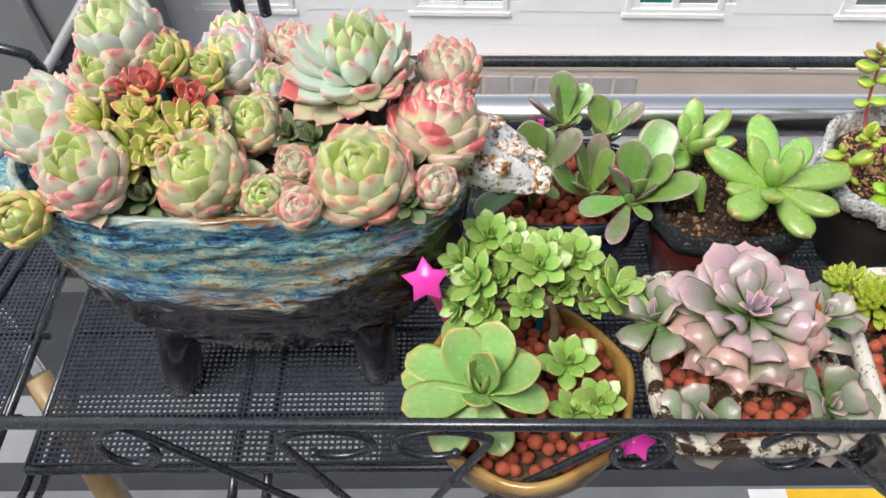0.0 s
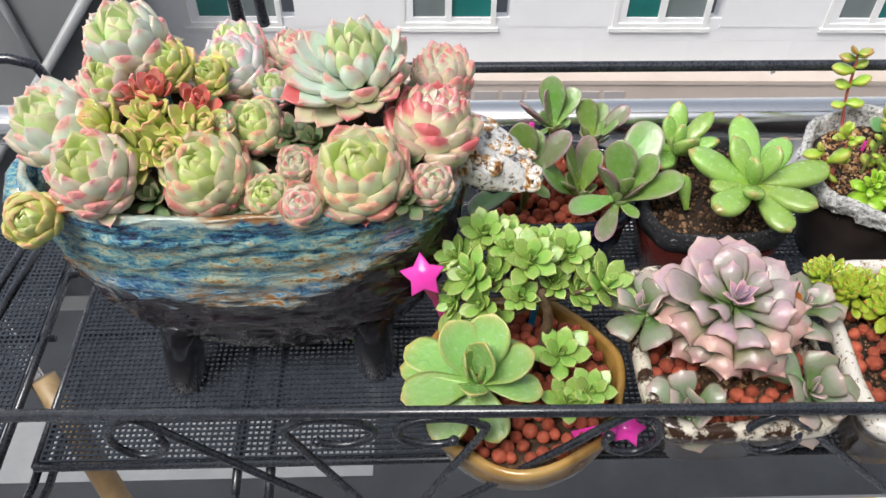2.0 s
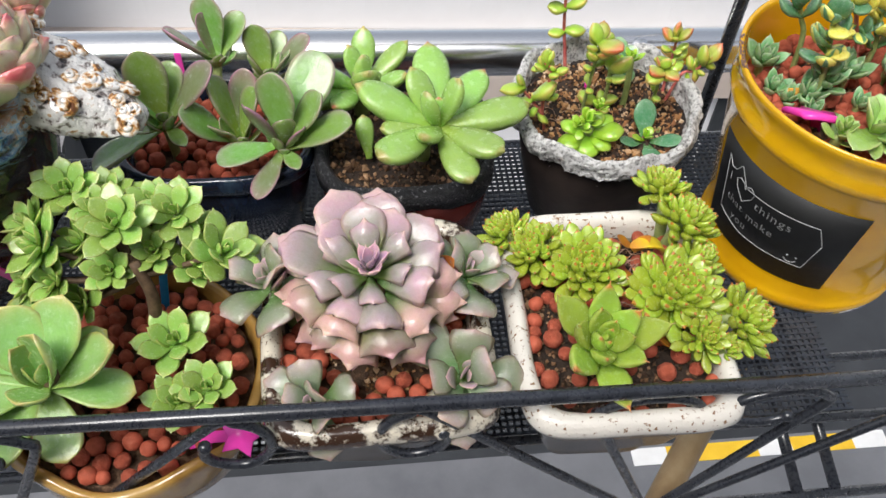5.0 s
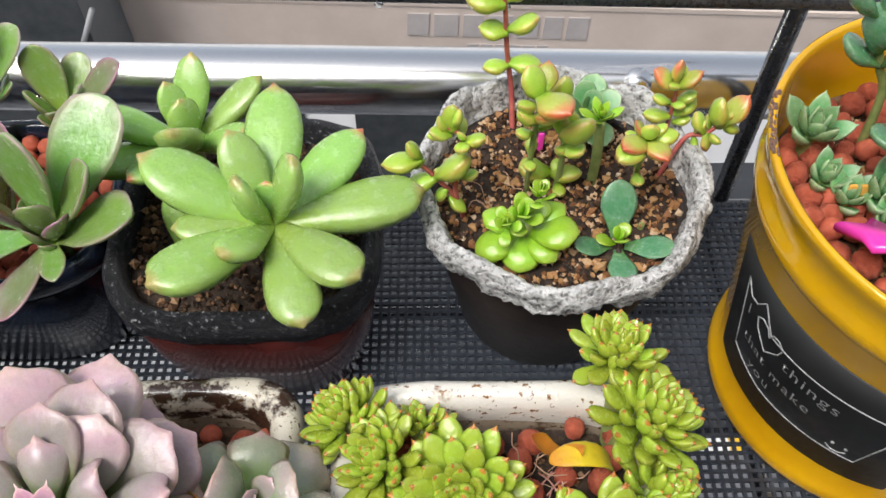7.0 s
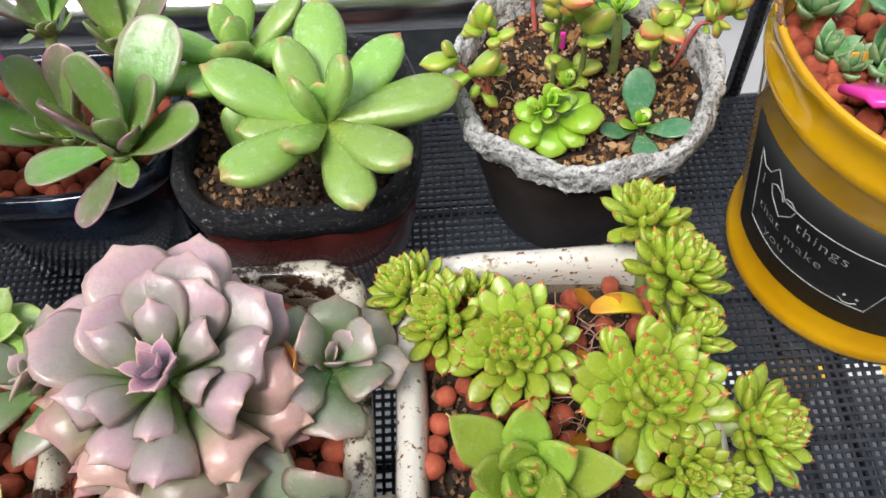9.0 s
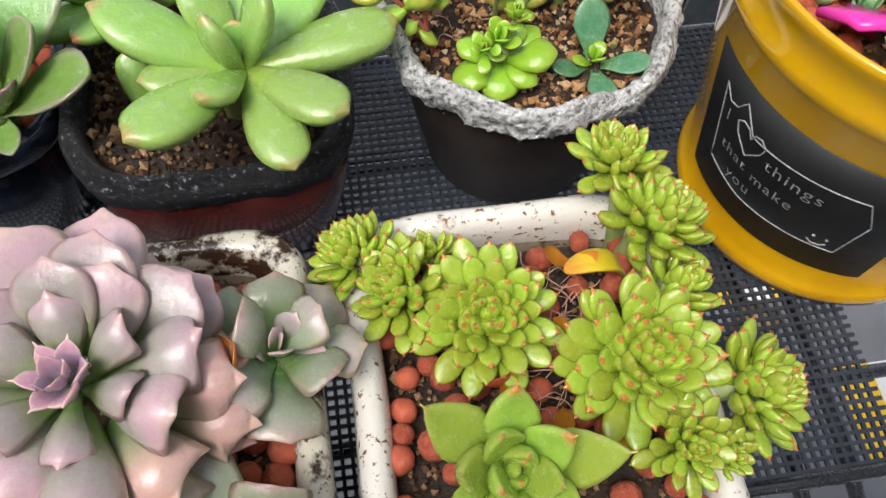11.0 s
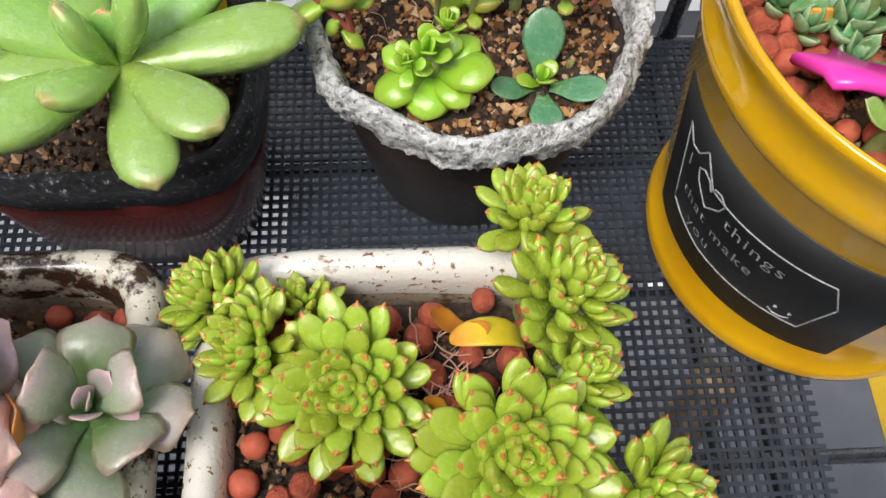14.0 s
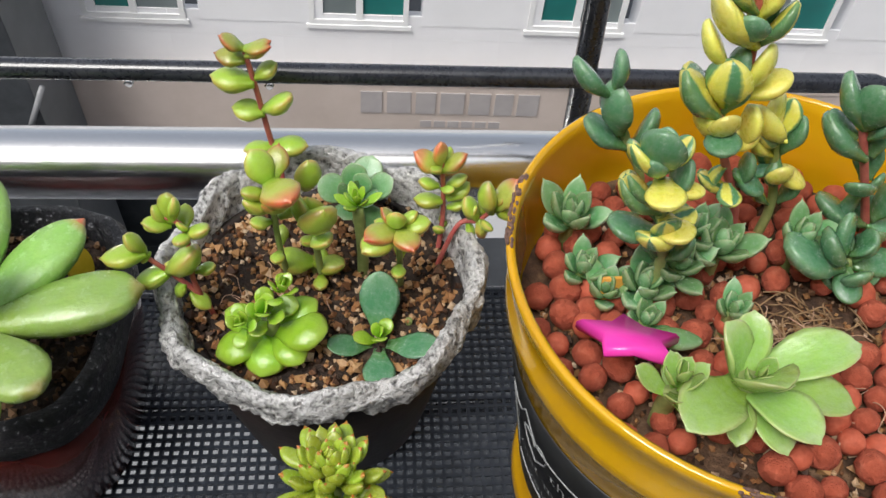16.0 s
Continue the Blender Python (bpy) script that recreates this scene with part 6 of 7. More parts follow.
def tongue_plant(foot, heart, *tips):
    """A clump: its foot, its heart, then the tips of its leaves."""
    ob = thing("tongue_leaf_plant", (foot[0], foot[1], 0.071), "green tongue-leaved succulent with mauve leaf edges in the navy pot", "succulent", "tongue-leaved plants")
    c = Vector(heart) - ob.location
    stalk(ob, [(0, 0, -0.004), tuple(c * 0.5 + Vector((0, 0, 0.003))), tuple(c)], 0.0030, GREEN_STEM)
    for k, tip in enumerate(tips):
        t = Vector(tip) - ob.location
        start = c + Vector((0, 0, 0.0015 * (k % 4) - 0.003))
        leaf_to(ob, (tongue, tongue2, tongue4)[k % 3] if (t - start).length > 0.03 else tongue3, start, start + (t - start) * 0.97, 0.84, (k * 37 % 40) - 20)
    rng = random.Random(int(foot[0] * 1e4))
    for k in range(7):
        a, up = k * 2.4 + rng.random(), rng.uniform(0.010, 0.022)
        leaf_to(ob, (tongue3, tongue)[k % 2], c - Vector((0, 0, 0.006)), c + Vector((math.cos(a) * 0.014, math.sin(a) * 0.012, up - 0.008)), rng.uniform(0.85, 1.1), rng.uniform(-20, 20))


tongue_plant((0.112, 0.490), (0.115, 0.503, 0.104), (0.114, 0.519, 0.144), (0.133, 0.517, 0.130), (0.085, 0.498, 0.130), (0.102, 0.496, 0.098), (0.124, 0.492, 0.112), (0.106, 0.512, 0.134))
tongue_plant((0.142, 0.486), (0.146, 0.500, 0.092), (0.137, 0.517, 0.122), (0.154, 0.519, 0.114), (0.175, 0.511, 0.114), (0.164, 0.488, 0.116), (0.131, 0.494, 0.110), (0.148, 0.484, 0.106))
tongue_plant((0.090, 0.450), (0.090, 0.442, 0.108), (0.083, 0.456, 0.154), (0.097, 0.462, 0.138), (0.123, 0.457, 0.138), (0.105, 0.422, 0.104), (0.046, 0.424, 0.092), (0.072, 0.428, 0.110), (0.070, 0.450, 0.136), (0.094, 0.428, 0.124))
tongue_plant((0.128, 0.452), (0.130, 0.448, 0.088), (0.095, 0.439, 0.117), (0.117, 0.456, 0.130), (0.136, 0.472, 0.124), (0.112, 0.434, 0.106), (0.142, 0.452, 0.124))
tongue_plant((0.154, 0.444), (0.156, 0.435, 0.093), (0.157, 0.450, 0.141), (0.182, 0.472, 0.134), (0.136, 0.424, 0.132), (0.185, 0.441, 0.126), (0.197, 0.424, 0.121), (0.140, 0.403, 0.079), (0.166, 0.409, 0.093), (0.118, 0.419, 0.098), (0.171, 0.424, 0.114), (0.160, 0.424, 0.120))
pick = thing("plant_tag", (0.096, 0.485, 0.062), "slim bright pink plastic tag in the navy pot", "plant tag")
bm = soft_box((-0.002, -0.0006, -0.004), (0.002, 0.0006, 0.062), 0.0004)
part("tag", bm, PINK, pick)


# ---- dark square pot with plump green rosettes ----
AX, AY = 0.228, 0.454
agpot = thing("dark_square_pot", (AX, AY, 0), "oxblood square pot with a rough black speckled rim", "plant pot")
bm = pot_shell([(0.0, 0.041, 0.040, 3.2), (0.005, 0.044, 0.043, 3.2), (0.04, 0.0505, 0.0495, 3.4), (0.071, 0.0535, 0.0525, 3.6)], 0.006, 0.5, n=64)
part("body", bm, OXBLOOD, agpot)
bm = bmesh.new()
loft(bm, [ring_of(z, hx, hy, 3.6, 72) for z, hx, hy in ((0.0695, 0.0520, 0.0510), (0.068, 0.0540, 0.0530), (0.074, 0.0550, 0.0540), (0.081, 0.0555, 0.0545), (0.085, 0.0535, 0.0525), (0.085, 0.0500, 0.0490), (0.080, 0.0475, 0.0465), (0.068, 0.0455, 0.0445))], True, False, False)
wobble(bm, 0.0016, 70)
part("rim", bm, SPECKLED, agpot, "rough black rim with white specks")
soil_bed((AX, AY), 0.0465, 0.0455, 3.6, 0.073, "dark gritty soil in the dark square pot", DARK_SOIL, seed=11)
grit(AX, AY, 0.0765, 0.0455, 0.0445, 1200, 12, "coarse dark brown grit in the dark square pot", True, GRIT_DARK, 0.2)
finger = leaf_mesh(L_AGAVE, W=0.43, T=0.40, wide=0.68, base=0.36, p=2.8, q=0.52, cup=0.06, bend=6, mucro=0.03)
finger2 = leaf_mesh(L_AGAVE, W=0.44, T=0.38, wide=0.64, base=0.36, p=2.3, q=0.58, cup=0.10, bend=10, mucro=0.03)
ob = thing("plump_rosette", (0.238, 0.440, 0.078), "bright green plump-leaved rosette with red leaf tips", "succulent", "plump rosettes")
stalk(ob, [(0, 0, -0.006), (0, -0.004, 0.014), (0, -0.008, 0.03)], 0.0055, GREEN_STEM)
H0 = Vector((0.008, -0.015, 0.034))
for tip, shape, w in (((0.211, 0.391, 0.122), finger, 1.05), ((0.260, 0.384, 0.108), finger, 1.05), ((0.279, 0.397, 0.117), finger, 1.08), ((0.300, 0.438, 0.113), finger, 0.95), ((0.200, 0.440, 0.130), finger2, 1.05), ((0.235, 0.398, 0.129), finger, 1.05),
                      ((0.244, 0.478, 0.128), finger2, 0.92), ((0.277, 0.464, 0.117), finger2, 0.95), ((0.231, 0.448, 0.136), finger2, 1.05), ((0.213, 0.418, 0.118), finger, 1.0), ((0.238, 0.420, 0.141), finger, 1.1), ((0.258, 0.430, 0.142), finger, 1.1), ((0.246, 0.430, 0.130), finger, 1.2)):
    leaf_to(ob, shape, H0, Vector(tip) - ob.location, w)
ob = thing("plump_rosette", (0.203, 0.480, 0.078), "second smaller plump green rosette beside it", "succulent", "plump rosettes")
stalk(ob, [(0, 0, -0.006), (0, 0, 0.014), (0, 0.002, 0.030)], 0.005, GREEN_STEM)
for tip, w in (((0.207, 0.504, 0.124), 0.95), ((0.170, 0.480, 0.114), 0.95), ((0.164, 0.462, 0.100), 0.95), ((0.234, 0.500, 0.114), 0.85), ((0.208, 0.455, 0.126), 1.1), ((0.196, 0.492, 0.120), 1.0), ((0.232, 0.470, 0.112), 1.0), ((0.186, 0.452, 0.104), 1.0), ((0.206, 0.478, 0.122), 1.3)):
    leaf_to(ob, finger2, (0.001, 0.0, 0.018), Vector(tip) - ob.location, w)
ob = thing("fallen_leaf", (0.206, 0.432, 0.079), "plump green leaf propped on the soil", "leaf")
put_leaf(ob, finger, pose(0, 0, 0.003, 0, -50, 100) @ Matrix.Diagonal((0.026, 0.026, 0.026, 1)), "blade")
tg = thing("plant_tag", (0.266, 0.470, 0.080), "round-ended yellow plastic tag in the dark pot", "plant tag")
bm = bmesh.new()
loft(bm, [ring_of(z, 0.006, 0.009, 2, 20) for z in (-0.0006, 0.0006)], True, True, True)
bm.transform(Matrix.Translation((0, 0, 0.009)) @ pose(0, 0, 0, 82, 0, 68))
part("tag", bm, TAG_YELLOW, tg, smooth=False)


# ---- grey crusted pot with crassulas ----
GX, GY = 0.3565, 0.464
grey = thing("crusted_pot", (GX, GY, 0), "dark round pot with a thick crusted grey-white rim", "plant pot")
bm = pot_shell([(0.0, 0.037, 0.037, 2), (0.005, 0.040, 0.040, 2), (0.04, 0.0475, 0.0475, 2), (0.081, 0.0545, 0.0545, 2)], 0.005, 0.4, n=56)
part("body", bm, BODY_DARK, grey)
bm = bmesh.new()
prof = [(0.075, 0.0535), (0.073, 0.0560), (0.075, 0.0590), (0.080, 0.0605), (0.085, 0.0610), (0.090, 0.0595), (0.091, 0.0570), (0.088, 0.0548), (0.080, 0.0535), (0.066, 0.0510)]
rings = [(z0 + (z1 - z0) * k / 4, r0 + (r1 - r0) * k / 4) for (z0, r0), (z1, r1) in zip(prof, prof[1:]) for k in range(4)] + [prof[-1]]
loft(bm, [ring_of(z, r, r, 2, 260) for z, r in rings], True, False, False)
for v in bm.verts:
    a = math.atan2(v.co.y, v.co.x)
    out = Vector((math.cos(a), math.sin(a), 0))
    v.co.z += 0.0018 * math.sin(8 * a + 1) + 0.0020 * noise.noise(Vector((math.cos(a) * 5, math.sin(a) * 5, 2)))
    v.co += out * 0.0014 * math.sin(8 * a + 2.2)
    v.co.z += 0.0060 + 0.002 * max(0.0, math.sin(a))
    low = 1.0 if v.co.z < 0.092 else 0.5
    v.co += noise.noise_vector(v.co * 110) * 0.0022 * low + noise.noise_vector(v.co * 300) * 0.0016 * low + noise.noise_vector(v.co * 700) * 0.0006
part("rim", bm, LAVA, grey, "lumpy grey-white crusted rim")
soil_bed((GX, GY), 0.0535, 0.0535, 2, 0.0785, "dark rusty gritty soil in the crusted pot", DARK_SOIL, seed=14, bump=0.003)
grit(GX, GY, 0.0815, 0.052, 0.052, 1700, 15, "rusty and pale grit in the crusted pot", big=0.22)

oval = leaf_mesh(L_SPECK, W=0.74, T=0.66, wide=0.50, base=0.44, p=2.2, q=0.58, cup=0.0, bend=4, mucro=0.04)
oval_flat = leaf_mesh(L_SPECK, W=0.80, T=0.58, wide=0.50, base=0.44, p=2.0, q=0.60, cup=0.06, bend=10, mucro=0.05)

oval_red = leaf_mesh(L_BLUSH, W=0.76, T=0.58, wide=0.48, base=0.44, p=1.8, q=0.62, cup=0.04, bend=10, mucro=0.06)


def paired(parent, line, nodes, size, shape, rise=30, top=2, start=0.0, swap=90, grow=1.08):
    """Opposite leaf pairs along a stem; line is in the parent's space."""
    pts = smooth_line(line, 8)
    for k in range(nodes):
        t = start + (1 - start) * k / max(1, nodes - 1)
        i = min(len(pts) - 2, int(t * (len(pts) - 1)))
        p = pts[i]
        d = (pts[i + 1] - pts[max(0, i - 1)]).normalized()
        frame_m = Matrix.Translation(p) @ d.to_track_quat("Z", "X").to_matrix().to_4x4()
        up = rise + (35 if k >= nodes - top else 0)
        for s in (0, 180):
            g = grow * size * (0.9 + 0.2 * ((k * 7 + s) % 5) / 5) * (0.85 if k == nodes - 1 else 1)
            put_leaf(parent, shape[(k + s // 180) % len(shape)] if isinstance(shape, list) else shape, frame_m @ pose(0, 0, 0, 0, 0, swap * k + s + 12 * (k % 3)) @ pose(0.0015, 0, 0, 0, -up, 0) @ Matrix.Diagonal((g, g, g, 1)))


def branch(foot, line, nodes, size, shape, mat, label, r=0.0013, name="crassula", group="crassulas in the crusted pot", **kw):
    ob = thing(name, foot, label, "succulent", group)
    rel = [tuple(Vector(p) - Vector(foot)) for p in line]
    stalk(ob, rel, r, mat)
    paired(ob, rel, nodes, size, shape, **kw)
    return ob


Z0 = 0.076


def sprig(name, label, foot, stems, leaves, shapes, mat, group, r=0.0013, seed=1, deep=0.004, width=1.0, grow=1.0, pairs=0, size=0.0095, start=0.3, rise=24, pair_shape=None):
    """Stems through points with single leaves set on them, each from its base to its tip."""
    rng = random.Random(seed)
    ob = thing(name, foot, label, "succulent", group)
    F = Vector(foot)
    for line in stems:
        stalk(ob, [tuple(Vector(p) - F) for p in line], r, mat, r * 0.75)
    for k, (p, q) in enumerate(leaves):
        p, q = Vector(p) - F, Vector(q) - F
        q = p + (q - p) * grow + Vector((0, rng.uniform(-deep, deep), 0))
        leaf_to(ob, shapes[k % len(shapes)], p, q, width * rng.uniform(0.92, 1.08), rng.uniform(-14, 14))
    if pairs:
        line = [tuple(Vector(p) - F) for p in stems[-1]]
        paired(ob, line, pairs, size, pair_shape or shapes[0], rise=rise, top=0, start=start, swap=80, grow=1.0)
    return ob


cg = "crassulas in the crusted pot"
sprig("crassula", "tall crassula stem with stacked oval leaf pairs", (0.340, 0.498, Z0), [[(0.340, 0.498, Z0 - 0.003), (0.339, 0.510, 0.095), (0.336, 0.513, 0.116), (0.334, 0.513, 0.138), (0.332, 0.513, 0.156)]],
      (((0.337, 0.513, 0.110), (0.328, 0.513, 0.110)), ((0.337, 0.513, 0.111), (0.348, 0.513, 0.111)), ((0.336, 0.513, 0.127), (0.326, 0.513, 0.128)), ((0.336, 0.513, 0.129), (0.345, 0.513, 0.135)), ((0.334, 0.513, 0.141), (0.321, 0.513, 0.142)), ((0.334, 0.513, 0.143), (0.341, 0.513, 0.147)), ((0.332, 0.513, 0.151), (0.323, 0.513, 0.151)), ((0.332, 0.513, 0.153), (0.340, 0.513, 0.157)), ((0.332, 0.513, 0.156), (0.326, 0.513, 0.161)), ((0.332, 0.513, 0.156), (0.340, 0.513, 0.157))), [oval] * 6 + [oval_red] * 4, RED_STEM, cg, 0.0013, 1, width=1.12, grow=1.22)
sprig("crassula", "red-flushed crassula with cupped leaves", (0.344, 0.468, Z0), [[(0.344, 0.468, Z0 - 0.003), (0.343, 0.462, 0.110), (0.344, 0.460, 0.142)]],
      (((0.344, 0.460, 0.140), (0.338, 0.456, 0.152)), ((0.344, 0.460, 0.141), (0.353, 0.452, 0.146)), ((0.343, 0.458, 0.131), (0.335, 0.450, 0.139)), ((0.343, 0.458, 0.134), (0.349, 0.446, 0.141)), ((0.342, 0.460, 0.137), (0.335, 0.455, 0.142)), ((0.345, 0.462, 0.141), (0.347, 0.462, 0.148))), [oval, oval_red], GREEN_STEM, cg, 0.0013, 2, 0.009, grow=0.92, pairs=3, size=0.0082, start=0.45)
sprig("crassula", "plump speckled green crassula", (0.356, 0.470, Z0), [[(0.356, 0.470, Z0 - 0.003), (0.356, 0.464, 0.100), (0.355, 0.463, 0.122)]],
      (((0.353, 0.478, 0.121), (0.355, 0.478, 0.137)), ((0.355, 0.462, 0.120), (0.351, 0.458, 0.135)), ((0.355, 0.462, 0.119), (0.362, 0.456, 0.136)), ((0.355, 0.466, 0.118), (0.355, 0.464, 0.132)), ((0.356, 0.462, 0.112), (0.352, 0.452, 0.116)), ((0.356, 0.462, 0.113), (0.362, 0.455, 0.118))), [oval, oval_flat], GREEN_STEM, cg, 0.0015, 3, grow=0.88, pairs=2, size=0.0090)
sprig("crassula", "crassula with red-edged opening rosette", (0.386, 0.466, Z0), [[(0.386, 0.466, Z0 - 0.003), (0.386, 0.460, 0.100), (0.385, 0.457, 0.122)]],
      (((0.385, 0.457, 0.121), (0.372, 0.447, 0.121)), ((0.385, 0.457, 0.122), (0.373, 0.449, 0.126)), ((0.386, 0.457, 0.122), (0.398, 0.452, 0.125)), ((0.386, 0.457, 0.122), (0.391, 0.445, 0.123)), ((0.385, 0.457, 0.123), (0.385, 0.455, 0.134)), ((0.385, 0.457, 0.123), (0.379, 0.455, 0.130)), ((0.386, 0.457, 0.123), (0.393, 0.456, 0.128))), [oval, oval_red], GREEN_STEM, cg, 0.0013, 4, grow=0.88, pairs=2, size=0.0085, start=0.5)
sprig("crassula", "crassula branch with red-tipped leaves", (0.400, 0.478, Z0), [[(0.400, 0.478, Z0 - 0.003), (0.403, 0.487, 0.092), (0.403, 0.487, 0.108), (0.402, 0.487, 0.125)]],
      (((0.403, 0.487, 0.104), (0.391, 0.487, 0.104)), ((0.404, 0.487, 0.105), (0.414, 0.487, 0.110)), ((0.402, 0.487, 0.111), (0.407, 0.487, 0.113)), ((0.402, 0.487, 0.120), (0.391, 0.487, 0.128)), ((0.402, 0.487, 0.120), (0.412, 0.487, 0.128)), ((0.402, 0.487, 0.122), (0.401, 0.487, 0.134))), [oval, oval, oval, oval_red, oval_red, oval_red], RED_STEM, cg, 0.0011, 5, grow=0.92, pairs=4, size=0.0078)
sprig("crassula", "crassula branch hanging over the crusted rim", (0.398, 0.472, Z0), [[(0.398, 0.472, Z0 - 0.002), (0.408, 0.478, 0.099), (0.416, 0.478, 0.102), (0.422, 0.478, 0.109)]],
      (((0.416, 0.478, 0.103), (0.410, 0.478, 0.113)), ((0.416, 0.478, 0.103), (0.419, 0.478, 0.093)), ((0.421, 0.478, 0.107), (0.418, 0.478, 0.123)), ((0.422, 0.478, 0.108), (0.431, 0.478, 0.122)), ((0.422, 0.478, 0.109), (0.431, 0.478, 0.102)), ((0.421, 0.478, 0.110), (0.427, 0.478, 0.117))), [oval, oval_red], RED_STEM, cg, 0.0011, 6, grow=0.9, pairs=3, size=0.0075, start=0.5)
sprig("crassula", "crassula branch spilling over the pot's edge", (0.318, 0.452, Z0), [[(0.318, 0.452, Z0 - 0.002), (0.314, 0.452, 0.092), (0.307, 0.452, 0.104), (0.298, 0.452, 0.116)], [(0.314, 0.452, 0.092), (0.313, 0.452, 0.104), (0.315, 0.452, 0.127), (0.310, 0.452, 0.134)]],
      (((0.306, 0.452, 0.107), (0.291, 0.452, 0.101)), ((0.306, 0.452, 0.108), (0.320, 0.452, 0.123)), ((0.311, 0.452, 0.095), (0.318, 0.452, 0.088)), ((0.310, 0.452, 0.100), (0.305, 0.452, 0.092)), ((0.300, 0.452, 0.118), (0.294, 0.452, 0.127)), ((0.300, 0.452, 0.117), (0.283, 0.452, 0.115)), ((0.301, 0.452, 0.116), (0.297, 0.452, 0.110)), ((0.316, 0.452, 0.127), (0.325, 0.452, 0.132)), ((0.316, 0.452, 0.128), (0.314, 0.452, 0.134)), ((0.311, 0.452, 0.131), (0.312, 0.452, 0.144)), ((0.310, 0.452, 0.131), (0.306, 0.452, 0.139)), ((0.311, 0.452, 0.130), (0.302, 0.452, 0.135))), [oval, oval, oval_flat], RED_STEM, cg, 0.0011, 7, grow=0.85, pairs=3, size=0.0085, start=0.4)
sprig("crassula", "tiny crassula sprout with two leaves", (0.353, 0.470, Z0), [[(0.353, 0.470, Z0 - 0.002), (0.353, 0.472, 0.088)]], (((0.353, 0.472, 0.087), (0.340, 0.468, 0.094)), ((0.353, 0.472, 0.087), (0.365, 0.465, 0.092))), [oval], GREEN_STEM, cg, 0.0013, 8, 0.001)
branch((0.389, 0.447, Z0 + 0.002), [(0.389, 0.447, Z0), (0.389, 0.446, 0.083)], 1, 0.006, oval, GREEN_STEM, "tiny green sprout in the grit")

ruf = leaf_mesh(L_RUFFLE, W=0.74, T=0.26, wide=0.60, base=0.38, p=2.4, q=0.52, cup=0.12, bend=30, hook=-40, wave=0.12)
ruf2 = leaf_mesh(L_RUFFLE, W=0.72, T=0.30, wide=0.58, base=0.30, p=2.4, q=0.5, cup=-0.28, bend=4, hook=-50, wave=0.10)
ob = thing("ruffled_succulent", (0.341, 0.436, Z0), "glossy bright green ruffled rosette with cupped leaves", "succulent")
HR = Vector((-0.001, 0.002, 0.014))
for tip, w in (((0.337, 0.421, 0.086), 1.2), ((0.320, 0.430, 0.088), 1.0), ((0.360, 0.432, 0.099), 1.05), ((0.324, 0.444, 0.096), 1.0), ((0.352, 0.424, 0.090), 0.9), ((0.356, 0.446, 0.098), 0.9)):
    leaf_to(ob, ruf2, HR, Vector(tip) - ob.location, w)
leaves_round(ob, ruf, 9, 0.0100, e_in=80, e_out=12, s_in=0.6, r0=0.2, h=0.5, at=lean((-0.002, 0.003, 0.020), -90, 16), seed=2, jit=12)
leaves_round(ob, ruf, 8, 0.0070, e_in=80, e_out=10, s_in=0.6, r0=0.2, h=0.5, at=lean((-0.008, -0.003, 0.024), -120, 25), seed=3, jit=12)
leaves_round(ob, ruf, 8, 0.0075, e_in=80, e_out=10, s_in=0.6, r0=0.2, h=0.5, at=lean((0.004, 0.006, 0.028), 60, 15), seed=4, jit=12)
stalk(ob, [(0, 0, -0.004), (0, 0.001, 0.008), (-0.001, 0.002, 0.020)], 0.003, GREEN_STEM)
ob = thing("cross_leaf_plant", (0.378, 0.437, Z0), "small plant with four dark green oval leaves and a pale heart", "succulent")
cross_l = leaf_mesh(L_JADE, W=0.62, T=0.20, wide=0.58, base=0.34, p=2.2, q=0.56, cup=0.12, bend=10)
for turn, rise, ln in ((88, 48, 0.024), (-90, 6, 0.019), (-18, 14, 0.020), (196, 16, 0.017)):
    put_leaf(ob, cross_l, pose(0, 0, 0.006, 0, 0, turn) @ pose(0.003, 0, 0, 0, -rise, 0) @ Matrix.Diagonal((ln, ln, ln, 1)))
leaves_round(ob, ruf, 5, 0.009, e_in=70, e_out=18, s_in=0.6, r0=0.1, h=0.3, at=Matrix.Translation((0, 0, 0.007)), seed=3)
ob = thing("blue_rosette", (0.370, 0.498, Z0), "flat blue-grey rosette at the back of the crusted pot", "succulent")
flat_l = leaf_mesh(L_ICE, W=0.74, T=0.12, wide=0.62, base=0.32, p=2.4, q=0.52, cup=0.18, bend=12, mucro=0.03)
leaves_round(ob, flat_l, 12, 0.0185, e_in=70, e_out=6, s_in=0.4, r0=0.05, h=0.3, at=lean((0, 0, 0.018), -90, 25), seed=4)
stalk(ob, [(0, 0, -0.004), (0, 0, 0.008), (0, 0, 0.02)], 0.003, GREEN_STEM)
ob = thing("mint_rosette", (0.371, 0.474, Z0), "tiny mint green rosette on a pale stalk", "succulent")
leaves_round(ob, leaf_mesh(L_RUFFLE, W=0.46, T=0.2, wide=0.6, base=0.4, p=1.8, q=0.7, cup=0.2, bend=20), 10, 0.010, e_in=76, e_out=12, s_in=0.5, r0=0.06, h=0.3, at=Matrix.Translation((0, 0, 0.038)), seed=5)
stalk(ob, [(0, -0.003, -0.004), (0.001, -0.002, 0.016), (0, 0, 0.038)], 0.0022, GREEN_STEM)
bud = thing("pink_bud", (0.351, 0.489, 0.080), "slim bright pink plastic tip poking out of the crassulas", "plant tag")
bm = soft_box((-0.0013, -0.0006, -0.004), (0.0013, 0.0006, 0.012), 0.0005)
part("tag", bm, PINK, bud)

# ---- yellow enamelled pot ----
YX, YY = 0.500, 0.420
ypot = thing("yellow_pot", (YX, YY, 0), "bright yellow enamelled metal pot with a black chalk-style label", "plant pot")


